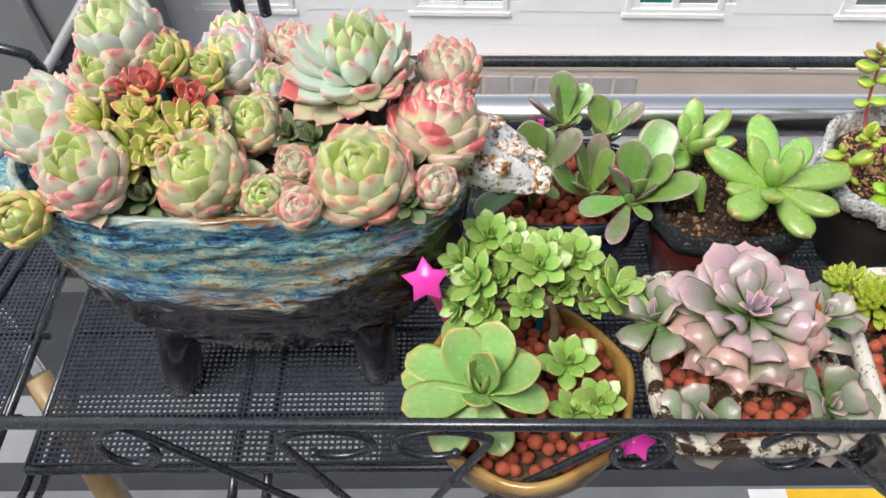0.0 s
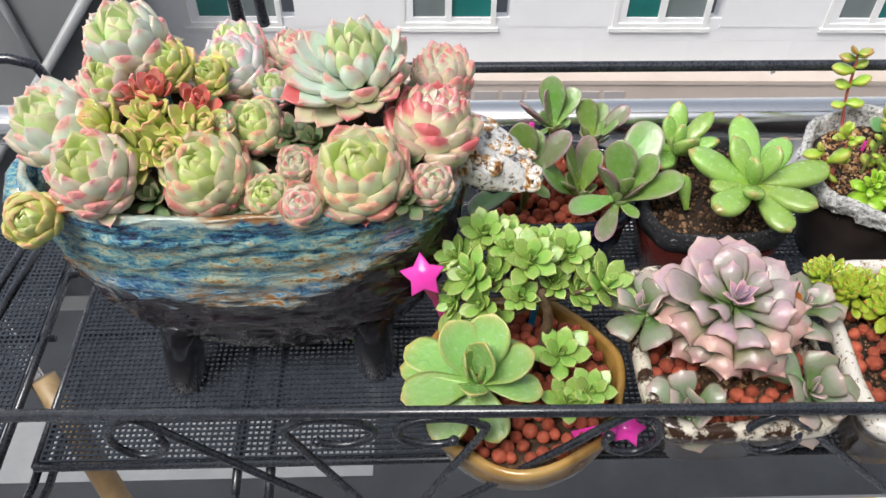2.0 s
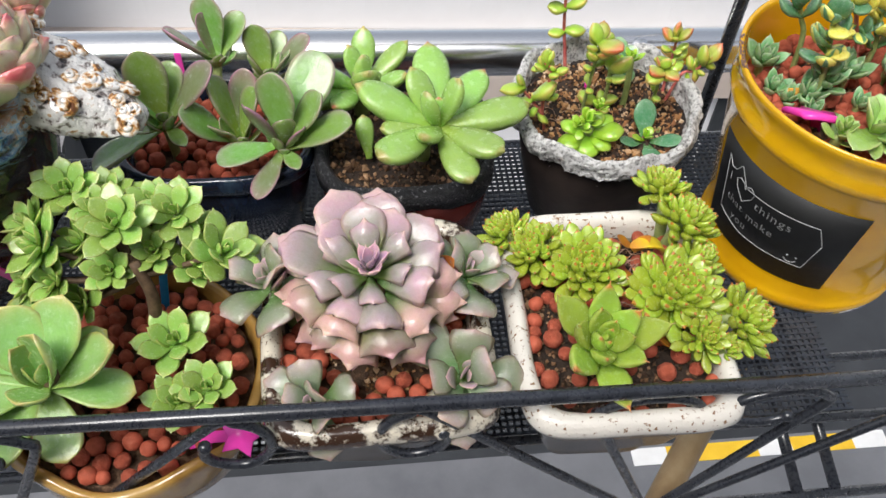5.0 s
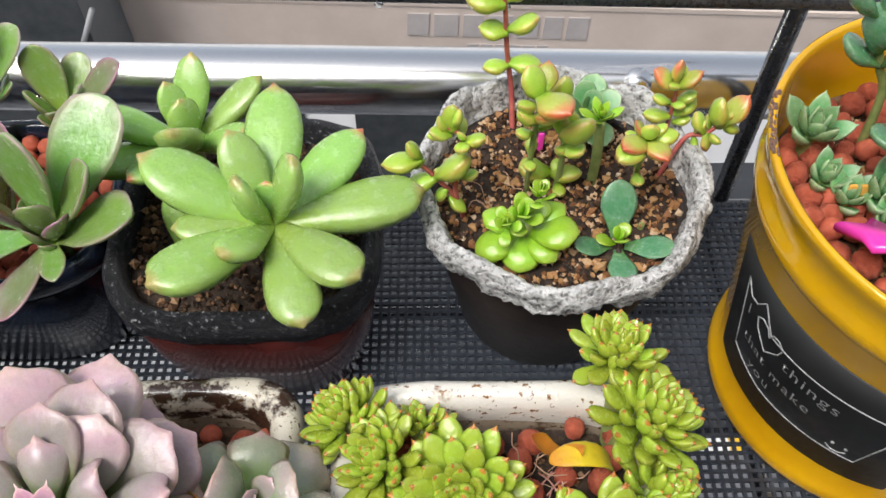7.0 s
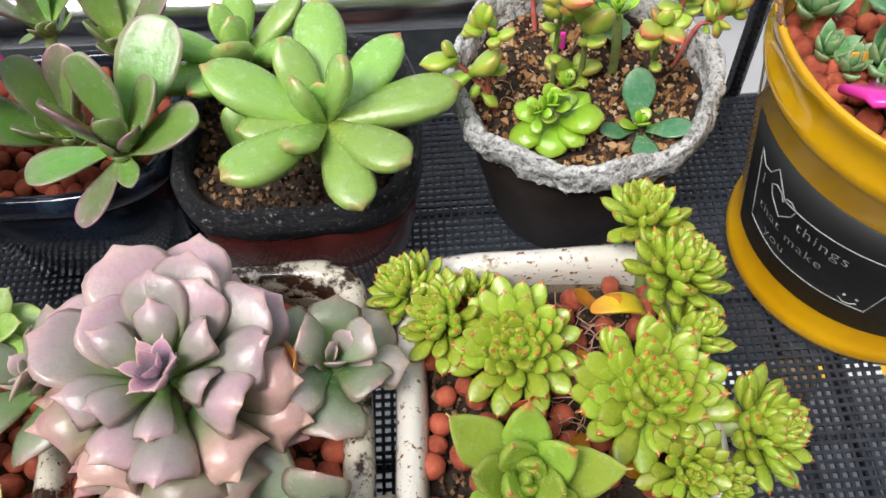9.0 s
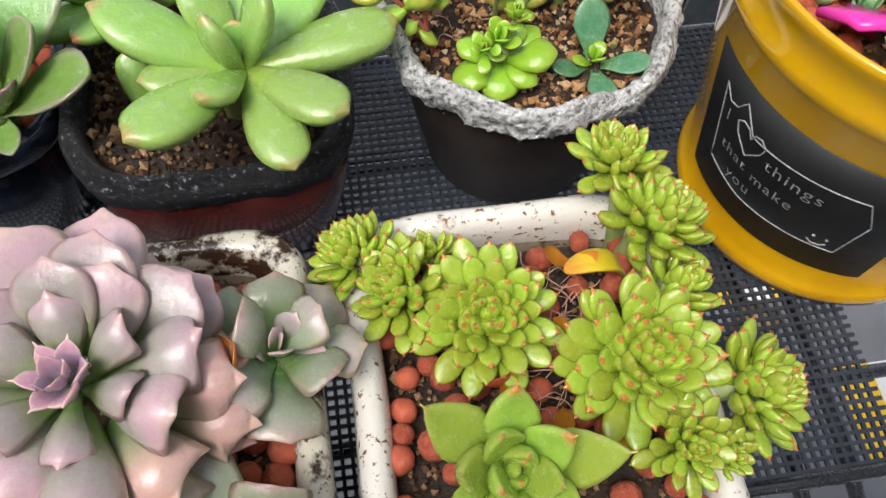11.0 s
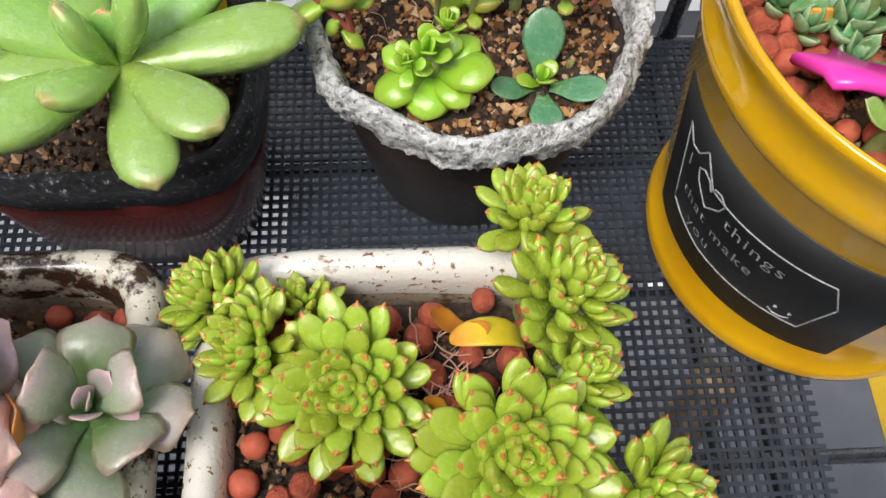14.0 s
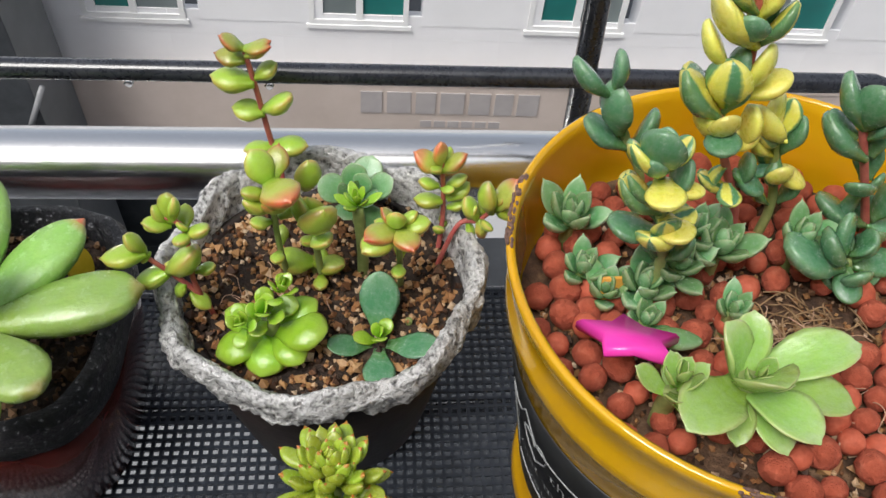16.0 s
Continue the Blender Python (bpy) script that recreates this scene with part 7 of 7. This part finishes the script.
def yr(z):
    """Radius of the yellow pot's side at a height."""
    return 0.0645 + (0.0785 - 0.0645) * (z - 0.012) / (0.118 - 0.012)


bm = bmesh.new()
prof = [(0.0, 0.064), (0.001, 0.0675), (0.006, 0.0685), (0.010, 0.0672), (0.0125, yr(0.0125)), (0.05, yr(0.05)), (0.09, yr(0.09)), (0.117, yr(0.117)), (0.119, 0.0795), (0.122, 0.0808), (0.126, 0.0806), (0.129, 0.0796), (0.136, 0.0800), (0.140, 0.0812),
        (0.1435, 0.0824), (0.1460, 0.0824), (0.1470, 0.0812), (0.1460, 0.0798), (0.142, 0.0792), (0.12, 0.0765), (0.09, 0.0735)]
loft(bm, [ring_of(z, r, r, 2, 96) for z, r in prof], True, True, True)
part("pot", bm, YELLOW, ypot)
# worn enamel on the lip
RUST = surface("bare_brown_metal", [(0.3, (0.10, 0.05, 0.04)), (0.6, (0.22, 0.12, 0.09)), (0.9, (0.36, 0.25, 0.2))], 700, 0.6, 0.0, 0.6, 0.0008)
rng = random.Random(21)
for a0, a1, count in ((math.radians(-115), math.radians(-84), 70), (math.radians(154), math.radians(177), 46)):
    for k in range(count):
        a = rng.uniform(a0, a1)
        s = rng.uniform(0.0007, 0.0022)
        t = rng.uniform(-0.6, 1.3)
        c = Vector((math.cos(a) * (0.0812 + 0.0013 * math.sin(t)), math.sin(a) * (0.0812 + 0.0013 * math.sin(t)), 0.1455 + 0.0014 * math.cos(t)))
        bm = bmesh.new()
        bmesh.ops.create_icosphere(bm, subdivisions=1, radius=1.0)
        bm.transform(Matrix.Translation(c) @ pose(0, 0, 0, 0, 0, math.degrees(a)) @ Matrix.Diagonal((0.0006, s, 0.0006, 1)))
        part("enamel_chip", bm, RUST, ypot)
LABEL_MAT = surface("black_sticker", [(0.3, (0.006, 0.0065, 0.007)), (0.7, (0.012, 0.0125, 0.0135))], 60, 0.5)
CHALK = surface("white_chalk_print", [(0.3, (0.15, 0.155, 0.155)), (0.5, (0.36, 0.37, 0.37)), (0.75, (0.58, 0.59, 0.59))], 900, 0.8)
LAB = math.radians(-133)
LAB_LEFT, LAB_RIGHT, LZ0, LZ1 = 0.066, 0.035, 0.026, 0.102


def on_pot(u, z, lift):
    """A place on the label: u metres round from its middle, at height z."""
    a = LAB + u / 0.0725
    r = yr(z) + lift
    return Vector((r * math.cos(a), r * math.sin(a), z))


bm = bmesh.new()
loft(bm, [[on_pot(-LAB_LEFT + (LAB_LEFT + LAB_RIGHT) * k / 40, z, lift) for k in range(41)] for z, lift in ((LZ0, 0.0001), (LZ0, 0.0007), ((LZ0 + LZ1) / 2, 0.0007), (LZ1, 0.0007), (LZ1, 0.0001))], False)
label = part("label", bm, LABEL_MAT, ypot, "black rectangular label with white hand lettering")


def chalk_line(pts, width=0.00036):
    fine = []
    for (u0, z0), (u1, z1) in zip(pts, pts[1:]):
        for k in range(8):
            fine.append((u0 + (u1 - u0) * k / 8, z0 + (z1 - z0) * k / 8))
    fine.append(pts[-1])
    bm = bmesh.new()
    tube(bm, [on_pot(u, z + 0.005, 0.0008) for u, z in fine], width, 5)
    part("drawn_line", bm, CHALK, label)


chalk_line([(-0.052, 0.041), (-0.055, 0.085), (-0.050, 0.079), (-0.0455, 0.0805), (-0.041, 0.088), (-0.034, 0.0755), (0.014, 0.0790), (0.020, 0.0640)])
chalk_line([(0.020, 0.0640), (0.016, 0.0385), (-0.030, 0.0370), (-0.052, 0.041)])
chalk_line([(-0.0345, 0.0735), (-0.0365, 0.0775), (-0.0400, 0.0785), (-0.0430, 0.0755), (-0.0415, 0.0700), (-0.0345, 0.0625), (-0.0285, 0.0700), (-0.0270, 0.0755), (-0.0300, 0.0785), (-0.0330, 0.0775), (-0.0345, 0.0735)])
chalk_line([(0.0035, 0.0420), (0.0060, 0.0400), (0.0090, 0.0402), (0.0115, 0.0425)])
for u in (0.0050, 0.0105):
    chalk_line([(u, 0.0455), (u + 0.0006, 0.0462)], 0.0007)


def written(text, u, z, size):
    cu = bpy.data.curves.new("lettering", "FONT")
    cu.body, cu.size, cu.space_character = text, size, 1.15
    cu.offset = -size * 0.006
    tmp = new("lettering", cu)
    me = bpy.data.meshes.new_from_object(tmp.evaluated_get(bpy.context.evaluated_depsgraph_get()))
    bpy.data.objects.remove(tmp)
    for v in me.vertices:
        v.co = on_pot(u + v.co.x, z + 0.005 + v.co.y, 0.0011)
    me.name = "lettering"
    me.materials.clear()
    link("lettering", me, CHALK, label, "white hand lettering")


written("I", -0.0500, 0.0690, 0.0095)
written("things", -0.0250, 0.0660, 0.0094)
written("that", -0.0475, 0.0545, 0.0085)
written("make", -0.0285, 0.0530, 0.0086)
written("you", -0.0400, 0.0430, 0.0085)

soil_bed((YX, YY), 0.0755, 0.0755, 2, 0.110, "brown soil in the yellow pot", seed=17)
grit(YX, YY, 0.1135, 0.070, 0.070, 1800, 18, "coarse grit and roots in the yellow pot")
pellets(YX, YY, 0.117, lambda x, y: x * x + y * y < 0.071 ** 2 and not (x * 0.4 - y > 0.035 and x < -0.012) and ((x - 0.016) / 0.024) ** 2 + ((y + 0.002) / 0.015) ** 2 > 1 and (x + 0.036) ** 2 + (y + 0.020) ** 2 > 0.011 ** 2, (0.071, 0.071), 230, loose=110, seed=19, r=0.0049, group="clay pellets in the yellow pot")
jade = leaf_mesh(L_JADE, W=0.72, T=0.46, wide=0.54, base=0.42, p=2.4, q=0.55, cup=0.06, bend=22)
varie = leaf_mesh(L_VARIE, W=0.72, T=0.46, wide=0.52, base=0.44, p=2.4, q=0.55, cup=0.06, bend=22)
gold = leaf_mesh(L_GOLD, W=0.72, T=0.46, wide=0.52, base=0.44, p=2.4, q=0.55, cup=0.06, bend=22)
ice = leaf_mesh(L_ICE, W=0.48, T=0.30, wide=0.56, base=0.42, p=1.9, q=0.66, cup=0.34, bend=24, mucro=0.05)
YS = 0.112
grp = "jade plants in the yellow pot"
sprig("jade_plant", "deep green jade stem with oval leaf pairs", (0.468, 0.456, YS), [[(0.468, 0.456, YS - 0.003), (0.466, 0.458, 0.142), (0.459, 0.458, 0.157), (0.450, 0.458, 0.179)]],
      (((0.449, 0.458, 0.178), (0.436, 0.458, 0.189)), ((0.450, 0.458, 0.179), (0.452, 0.458, 0.193)), ((0.455, 0.458, 0.163), (0.449, 0.458, 0.182)), ((0.459, 0.458, 0.157), (0.443, 0.458, 0.165)), ((0.460, 0.458, 0.157), (0.466, 0.458, 0.172))), [jade], GREEN_STEM, grp, 0.0018, 11)
tall_jade = sprig("jade_plant", "tall variegated yellow and green jade stem", (0.498, 0.444, YS), [[(0.498, 0.444, YS - 0.003), (0.496, 0.446, 0.138), (0.486, 0.446, 0.161), (0.479, 0.446, 0.181), (0.483, 0.446, 0.190), (0.481, 0.446, 0.209), (0.476, 0.446, 0.226)]],
      (((0.482, 0.446, 0.204), (0.466, 0.446, 0.218)), ((0.483, 0.446, 0.204), (0.490, 0.446, 0.217)), ((0.480, 0.446, 0.212), (0.485, 0.446, 0.224)), ((0.479, 0.446, 0.214), (0.467, 0.446, 0.226)), ((0.483, 0.446, 0.189), (0.488, 0.446, 0.204)), ((0.477, 0.446, 0.196), (0.467, 0.446, 0.208))), [gold, varie, gold, varie, gold, gold], RED_STEM, grp, 0.0015, 12, pairs=5, size=0.0140, start=0.25, rise=50, pair_shape=[jade, varie, gold])
for k, (p, q) in enumerate((((0.479, 0.446, 0.180), (0.463, 0.446, 0.194)), ((0.479, 0.446, 0.181), (0.484, 0.446, 0.196)), ((0.480, 0.446, 0.183), (0.475, 0.441, 0.200)), ((0.481, 0.446, 0.176), (0.478, 0.432, 0.174)), ((0.483, 0.446, 0.170), (0.471, 0.446, 0.181)), ((0.485, 0.446, 0.166), (0.494, 0.446, 0.173)), ((0.487, 0.446, 0.159), (0.482, 0.446, 0.151)), ((0.491, 0.446, 0.156), (0.501, 0.446, 0.147)), ((0.486, 0.440, 0.157), (0.485, 0.430, 0.156)), ((0.489, 0.446, 0.168), (0.491, 0.446, 0.182)))):
    leaf_to(tall_jade, (varie, jade, varie, jade, gold, gold, varie, jade, varie, gold)[k], Vector(p) - tall_jade.location, Vector(q) - tall_jade.location, 1.05, k * 29 % 30 - 15)
sprig("jade_plant", "variegated jade column with knobbly leaves", (0.466, 0.424, YS), [[(0.466, 0.424, YS - 0.003), (0.466, 0.425, 0.145), (0.461, 0.425, 0.162), (0.457, 0.425, 0.180)]],
      (((0.457, 0.425, 0.178), (0.446, 0.425, 0.187)), ((0.458, 0.425, 0.178), (0.466, 0.425, 0.186)), ((0.458, 0.425, 0.178), (0.453, 0.422, 0.194)), ((0.461, 0.425, 0.172), (0.471, 0.425, 0.170)), ((0.459, 0.425, 0.174), (0.457, 0.412, 0.175)), ((0.461, 0.425, 0.162), (0.446, 0.425, 0.172)), ((0.463, 0.425, 0.159), (0.466, 0.415, 0.160)), ((0.463, 0.425, 0.152), (0.447, 0.425, 0.153)), ((0.463, 0.425, 0.154), (0.474, 0.425, 0.156)), ((0.464, 0.425, 0.150), (0.456, 0.412, 0.158))), [varie, varie, jade, gold, gold, varie, gold, jade, varie, varie], GREEN_STEM, grp, 0.0020, 13, 0.004, 1.1, pairs=4, size=0.0135, start=0.3, rise=52, pair_shape=[jade, jade, varie])
sprig("jade_plant", "variegated jade with bright yellow leaves", (0.510, 0.452, YS), [[(0.510, 0.452, YS - 0.003), (0.511, 0.452, 0.134), (0.506, 0.452, 0.153), (0.502, 0.452, 0.168)]],
      (((0.503, 0.452, 0.165), (0.492, 0.452, 0.178)), ((0.503, 0.452, 0.165), (0.507, 0.452, 0.176)), ((0.503, 0.452, 0.165), (0.498, 0.452, 0.180)), ((0.504, 0.452, 0.164), (0.512, 0.452, 0.164)), ((0.503, 0.452, 0.163), (0.495, 0.452, 0.168)), ((0.507, 0.452, 0.153), (0.517, 0.452, 0.145)), ((0.506, 0.452, 0.153), (0.500, 0.452, 0.147)), ((0.506, 0.452, 0.156), (0.506, 0.445, 0.148))), [gold, varie, gold, gold, varie, gold, jade, jade], GREEN_STEM, grp, 0.0018, 14, 0.006, 1.05, pairs=4, size=0.0130, start=0.4, rise=52, pair_shape=[jade, varie, gold])
sprig("jade_plant", "deep green jade with stacked leaves", (0.545, 0.444, YS), [[(0.545, 0.444, YS - 0.003), (0.545, 0.446, 0.124), (0.540, 0.446, 0.138), (0.524, 0.446, 0.175)]],
      (((0.525, 0.446, 0.174), (0.514, 0.446, 0.189)), ((0.525, 0.446, 0.174), (0.522, 0.446, 0.190)), ((0.530, 0.446, 0.162), (0.513, 0.446, 0.173)), ((0.531, 0.446, 0.162), (0.535, 0.446, 0.174)), ((0.536, 0.446, 0.147), (0.534, 0.446, 0.132)), ((0.536, 0.446, 0.147), (0.538, 0.446, 0.156)), ((0.542, 0.446, 0.132), (0.523, 0.446, 0.139)), ((0.542, 0.446, 0.132), (0.557, 0.446, 0.128))), [jade], RED_STEM, grp, 0.0018, 15, 0.006, pairs=5, size=0.0145, start=0.2, rise=45)
sprig("jade_plant", "low spreading deep green jade", (0.538, 0.432, YS), [[(0.538, 0.432, YS - 0.003), (0.536, 0.432, 0.120), (0.532, 0.432, 0.130)]],
      (((0.531, 0.432, 0.127), (0.507, 0.432, 0.136)), ((0.532, 0.432, 0.127), (0.531, 0.420, 0.121)), ((0.531, 0.432, 0.130), (0.518, 0.432, 0.143)), ((0.532, 0.432, 0.132), (0.538, 0.432, 0.139)), ((0.535, 0.432, 0.127), (0.552, 0.432, 0.124)), ((0.531, 0.432, 0.132), (0.527, 0.432, 0.146))), [jade], GREEN_STEM, grp, 0.0018, 16, 0.006, pairs=3, size=0.0145, start=0.3, rise=45)
for (x, y, z), R, n in (((0.443, 0.452, 0.132), 0.0150, 9), ((0.446, 0.437, 0.124), 0.0125, 8), ((0.452, 0.428, 0.123), 0.0120, 8), ((0.464, 0.427, 0.126), 0.0145, 10), ((0.474, 0.430, 0.133), 0.0140, 9), ((0.489, 0.436, 0.134), 0.0145, 9), ((0.481, 0.440, 0.138), 0.0130, 8), ((0.519, 0.442, 0.131), 0.0135, 8), ((0.463, 0.415, 0.124), 0.0110, 8), ((0.490, 0.415, 0.128), 0.0105, 7)):
    ob = thing("ice_rosette", (x, y, YS), "small frosted blue-green rosette in the yellow pot", "succulent", "frosted rosettes")
    leaves_round(ob, ice, n + 3, R * 1.20, e_in=84, e_out=34, s_in=0.55, r0=0.05, h=0.35, at=lean((0, 0, z - YS - 0.006), -90, 12), seed=int(x * 1e4), spin=x * 5000)
    stalk(ob, [(0, 0, -0.003), (0, 0, (z - YS) * 0.5), (0, 0, z - YS - 0.002)], 0.0024, GREEN_STEM)
ob = thing("mint_echeveria", (0.483, 0.389, YS), "frosted mint green rosette with broad leaves at the pot's edge", "succulent")
mint = leaf_mesh(L_MINT, W=0.66, T=0.22, wide=0.62, base=0.40, p=2.3, q=0.55, cup=0.40, bend=22, hook=-34, mucro=0.03, wave=0.10)
mint_in = leaf_mesh(L_MINT, W=0.56, T=0.18, wide=0.6, base=0.4, p=2.2, q=0.6, cup=0.3, bend=28, mucro=0.04)
HM = Vector((-0.001, -0.004, 0.020))
for tip, w in (((0.461, 0.367, 0.137), 1.15), ((0.474, 0.392, 0.151), 1.1), ((0.485, 0.398, 0.148), 1.0), ((0.515, 0.390, 0.141), 0.8), ((0.510, 0.374, 0.134), 0.85), ((0.485, 0.371, 0.150), 1.3), ((0.495, 0.362, 0.137), 1.0), ((0.490, 0.364, 0.128), 0.9), ((0.476, 0.366, 0.130), 0.8)):
    leaf_to(ob, mint, HM, Vector(tip) - ob.location, w * 0.86)
leaves_round(ob, mint_in, 6, 0.011, e_in=82, e_out=40, s_in=0.5, r0=0.08, h=0.5, at=lean((0.001, -0.006, 0.024), -90, 18), seed=6)
stalk(ob, [(0, 0, -0.003), (0, -0.003, 0.01), (0, -0.006, 0.024)], 0.0035, GREEN_STEM)
ob = thing("mint_offset", (0.462, 0.384, YS), "cluster of tiny pale green leaves at the yellow rim", "succulent")
leaves_round(ob, mint_in, 12, 0.014, e_in=80, e_out=10, s_in=0.5, r0=0.08, h=0.9, at=Matrix.Translation((0, -0.002, 0.016)), seed=8)
stalk(ob, [(0, 0, -0.003), (0, 0, 0.01), (0, -0.002, 0.02)], 0.003, GREEN_STEM)
for loc, s in (((0.552, 0.402, 0.121), 0.012), ((0.555, 0.394, 0.118), 0.011)):
    ob = thing("yellow_bud", loc, "plump yellow-green detached leaf on the soil", "leaf", "loose leaves")
    put_leaf(ob, leaf_mesh(L_YELLOW, W=0.7, T=0.5, wide=0.5, base=0.45, p=2, q=0.6, cup=0.1, bend=10), pose(0, 0, 0, 0, -30, 200) @ Matrix.Diagonal((s, s, s, 1)), "blade")
loose = thing("fallen_leaf", (0.460, 0.405, 0.128), "frosted grey-green loose leaf beside the pink star", "leaf")
put_leaf(loose, leaf_mesh(L_ICE, W=0.46, T=0.36, wide=0.5, base=0.45, p=2, q=0.6, cup=0.1, bend=10), pose(0, 0, 0, 0, 12, -4) @ Matrix.Diagonal((0.018, 0.018, 0.018, 1)), "blade")
ORANGE_TAG = surface("orange_plastic", [(0.3, (0.70, 0.34, 0.05)), (0.7, (0.78, 0.42, 0.08))], 60, 0.4)
stub = thing("plant_tag", (0.454, 0.426, 0.108), "small orange plastic tag among the frosted rosettes", "plant tag")
part("tag", soft_box((-0.004, -0.0006, 0.0), (0.004, 0.0006, 0.022), 0.0004), ORANGE_TAG, stub)
ROOT = surface("dry_root", [(0.3, (0.20, 0.11, 0.05)), (0.7, (0.38, 0.25, 0.13))], 300, 0.8)
rng = random.Random(44)
bm = bmesh.new()
for k in range(46):
    x, y, a = 0.516 + rng.gauss(0, 0.011), 0.418 + rng.gauss(0, 0.006), rng.uniform(0, 6.28)
    d, side = Vector((math.cos(a), math.sin(a), 0)) * rng.uniform(0.004, 0.009), Vector((-math.sin(a), math.cos(a), 0)) * rng.uniform(-0.004, 0.004)
    p = Vector((x, y, 0.1145 + rng.uniform(0, 0.002)))
    tube(bm, smooth_line([tuple(p - d), tuple(p + side + Vector((0, 0, rng.uniform(0.001, 0.004)))), tuple(p + d)], 4), 0.00028, 4)
ob = part("dry_roots", bm, ROOT)
tagged(ob, "tangle of dry brown roots on the soil of the yellow pot", "roots", kind="stuff")
star_pick((0.453, 0.400, 0.133), (0.470, 0.412, 0.112), (0.15, 0.5, 0.85), 0.0165, "bright pink plastic star pick lying in the yellow pot")

# rain drops under the rear rail, and a pale tag between two pots
WATER, _, _, _, WB = nodes_of("clear_water")
WB.inputs["Transmission Weight"].default_value, WB.inputs["Roughness"].default_value, WB.inputs["IOR"].default_value = 1.0, 0.02, 1.33
for x in (0.282, 0.336):
    bm = bmesh.new()
    bmesh.ops.create_icosphere(bm, subdivisions=3, radius=0.0016)
    for v in bm.verts:
        if v.co.z > 0:
            v.co.x *= 1.3
            v.co.z *= 0.6
    ob = part("water_drop", bm, WATER)
    zr = 0.150 - 0.025 * (x + 0.256) / 0.72
    ob.location = (x, 0.53, zr - 0.0034)
    tagged(ob, "clear rain drop hanging under the black rail", "water drop", "rain drops")


def rain_on(thing_ob, count, seed, label):
    """Small rain beads resting on the leaves of one plant."""
    rng = random.Random(seed)
    leaves = [o for o in thing_ob.children if o.name.startswith("leaf")]
    beads = bmesh.new()
    for _ in range(count):
        o = rng.choice(leaves)
        v = rng.choice([v for v in o.data.vertices if v.normal.z > 0.3 and 0.25 < v.co.x < 0.95])
        m = thing_ob.matrix_basis @ o.matrix_basis
        p = m @ v.co
        s = rng.uniform(0.0003, 0.0008)
        if (m.to_3x3() @ v.normal).z > 0:
            bmesh.ops.create_icosphere(beads, subdivisions=2, radius=s, matrix=Matrix.Translation(p))
    ob = part("rain_beads", beads, WATER)
    tagged(ob, label, "water drops", kind="stuff")


rain_on(mauve, 150, 3, "tiny clear rain beads on the mauve rosette")
rain_on(broad, 45, 4, "tiny clear rain beads on the broad green rosette")


def dry_roots(cx, cy, z, rx, ry, count, seed, label):
    rng = random.Random(seed)
    bm = bmesh.new()
    for _ in range(count):
        x, y, a = cx + rng.uniform(-rx, rx), cy + rng.uniform(-ry, ry), rng.uniform(0, 6.283)
        pts = [(x, y, z)]
        for k in range(4):
            a += rng.uniform(-0.8, 0.8)
            pts.append((pts[-1][0] + math.cos(a) * 0.0035, pts[-1][1] + math.sin(a) * 0.0035, z + rng.uniform(0.0, 0.0045)))
        tube(bm, smooth_line(pts, 3), rng.uniform(0.00012, 0.00025), 5)
    tagged(part("dry_roots", bm, STRAW), label, "roots", kind="stuff")


STRAW = surface("dry_straw_root", [(0.3, (0.42, 0.24, 0.15)), (0.7, (0.62, 0.42, 0.30))], 300, 0.7)
dry_roots(0.336, 0.318, 0.0885, 0.014, 0.022, 45, 5, "tangle of fine dry roots among the clay pellets")
dry_roots(0.508, 0.398, 0.1165, 0.020, 0.014, 60, 6, "tangle of dry straw-coloured roots on the soil")
dry_roots(0.345, 0.470, 0.0800, 0.020, 0.022, 25, 7, "fine dry roots on the rusty soil")
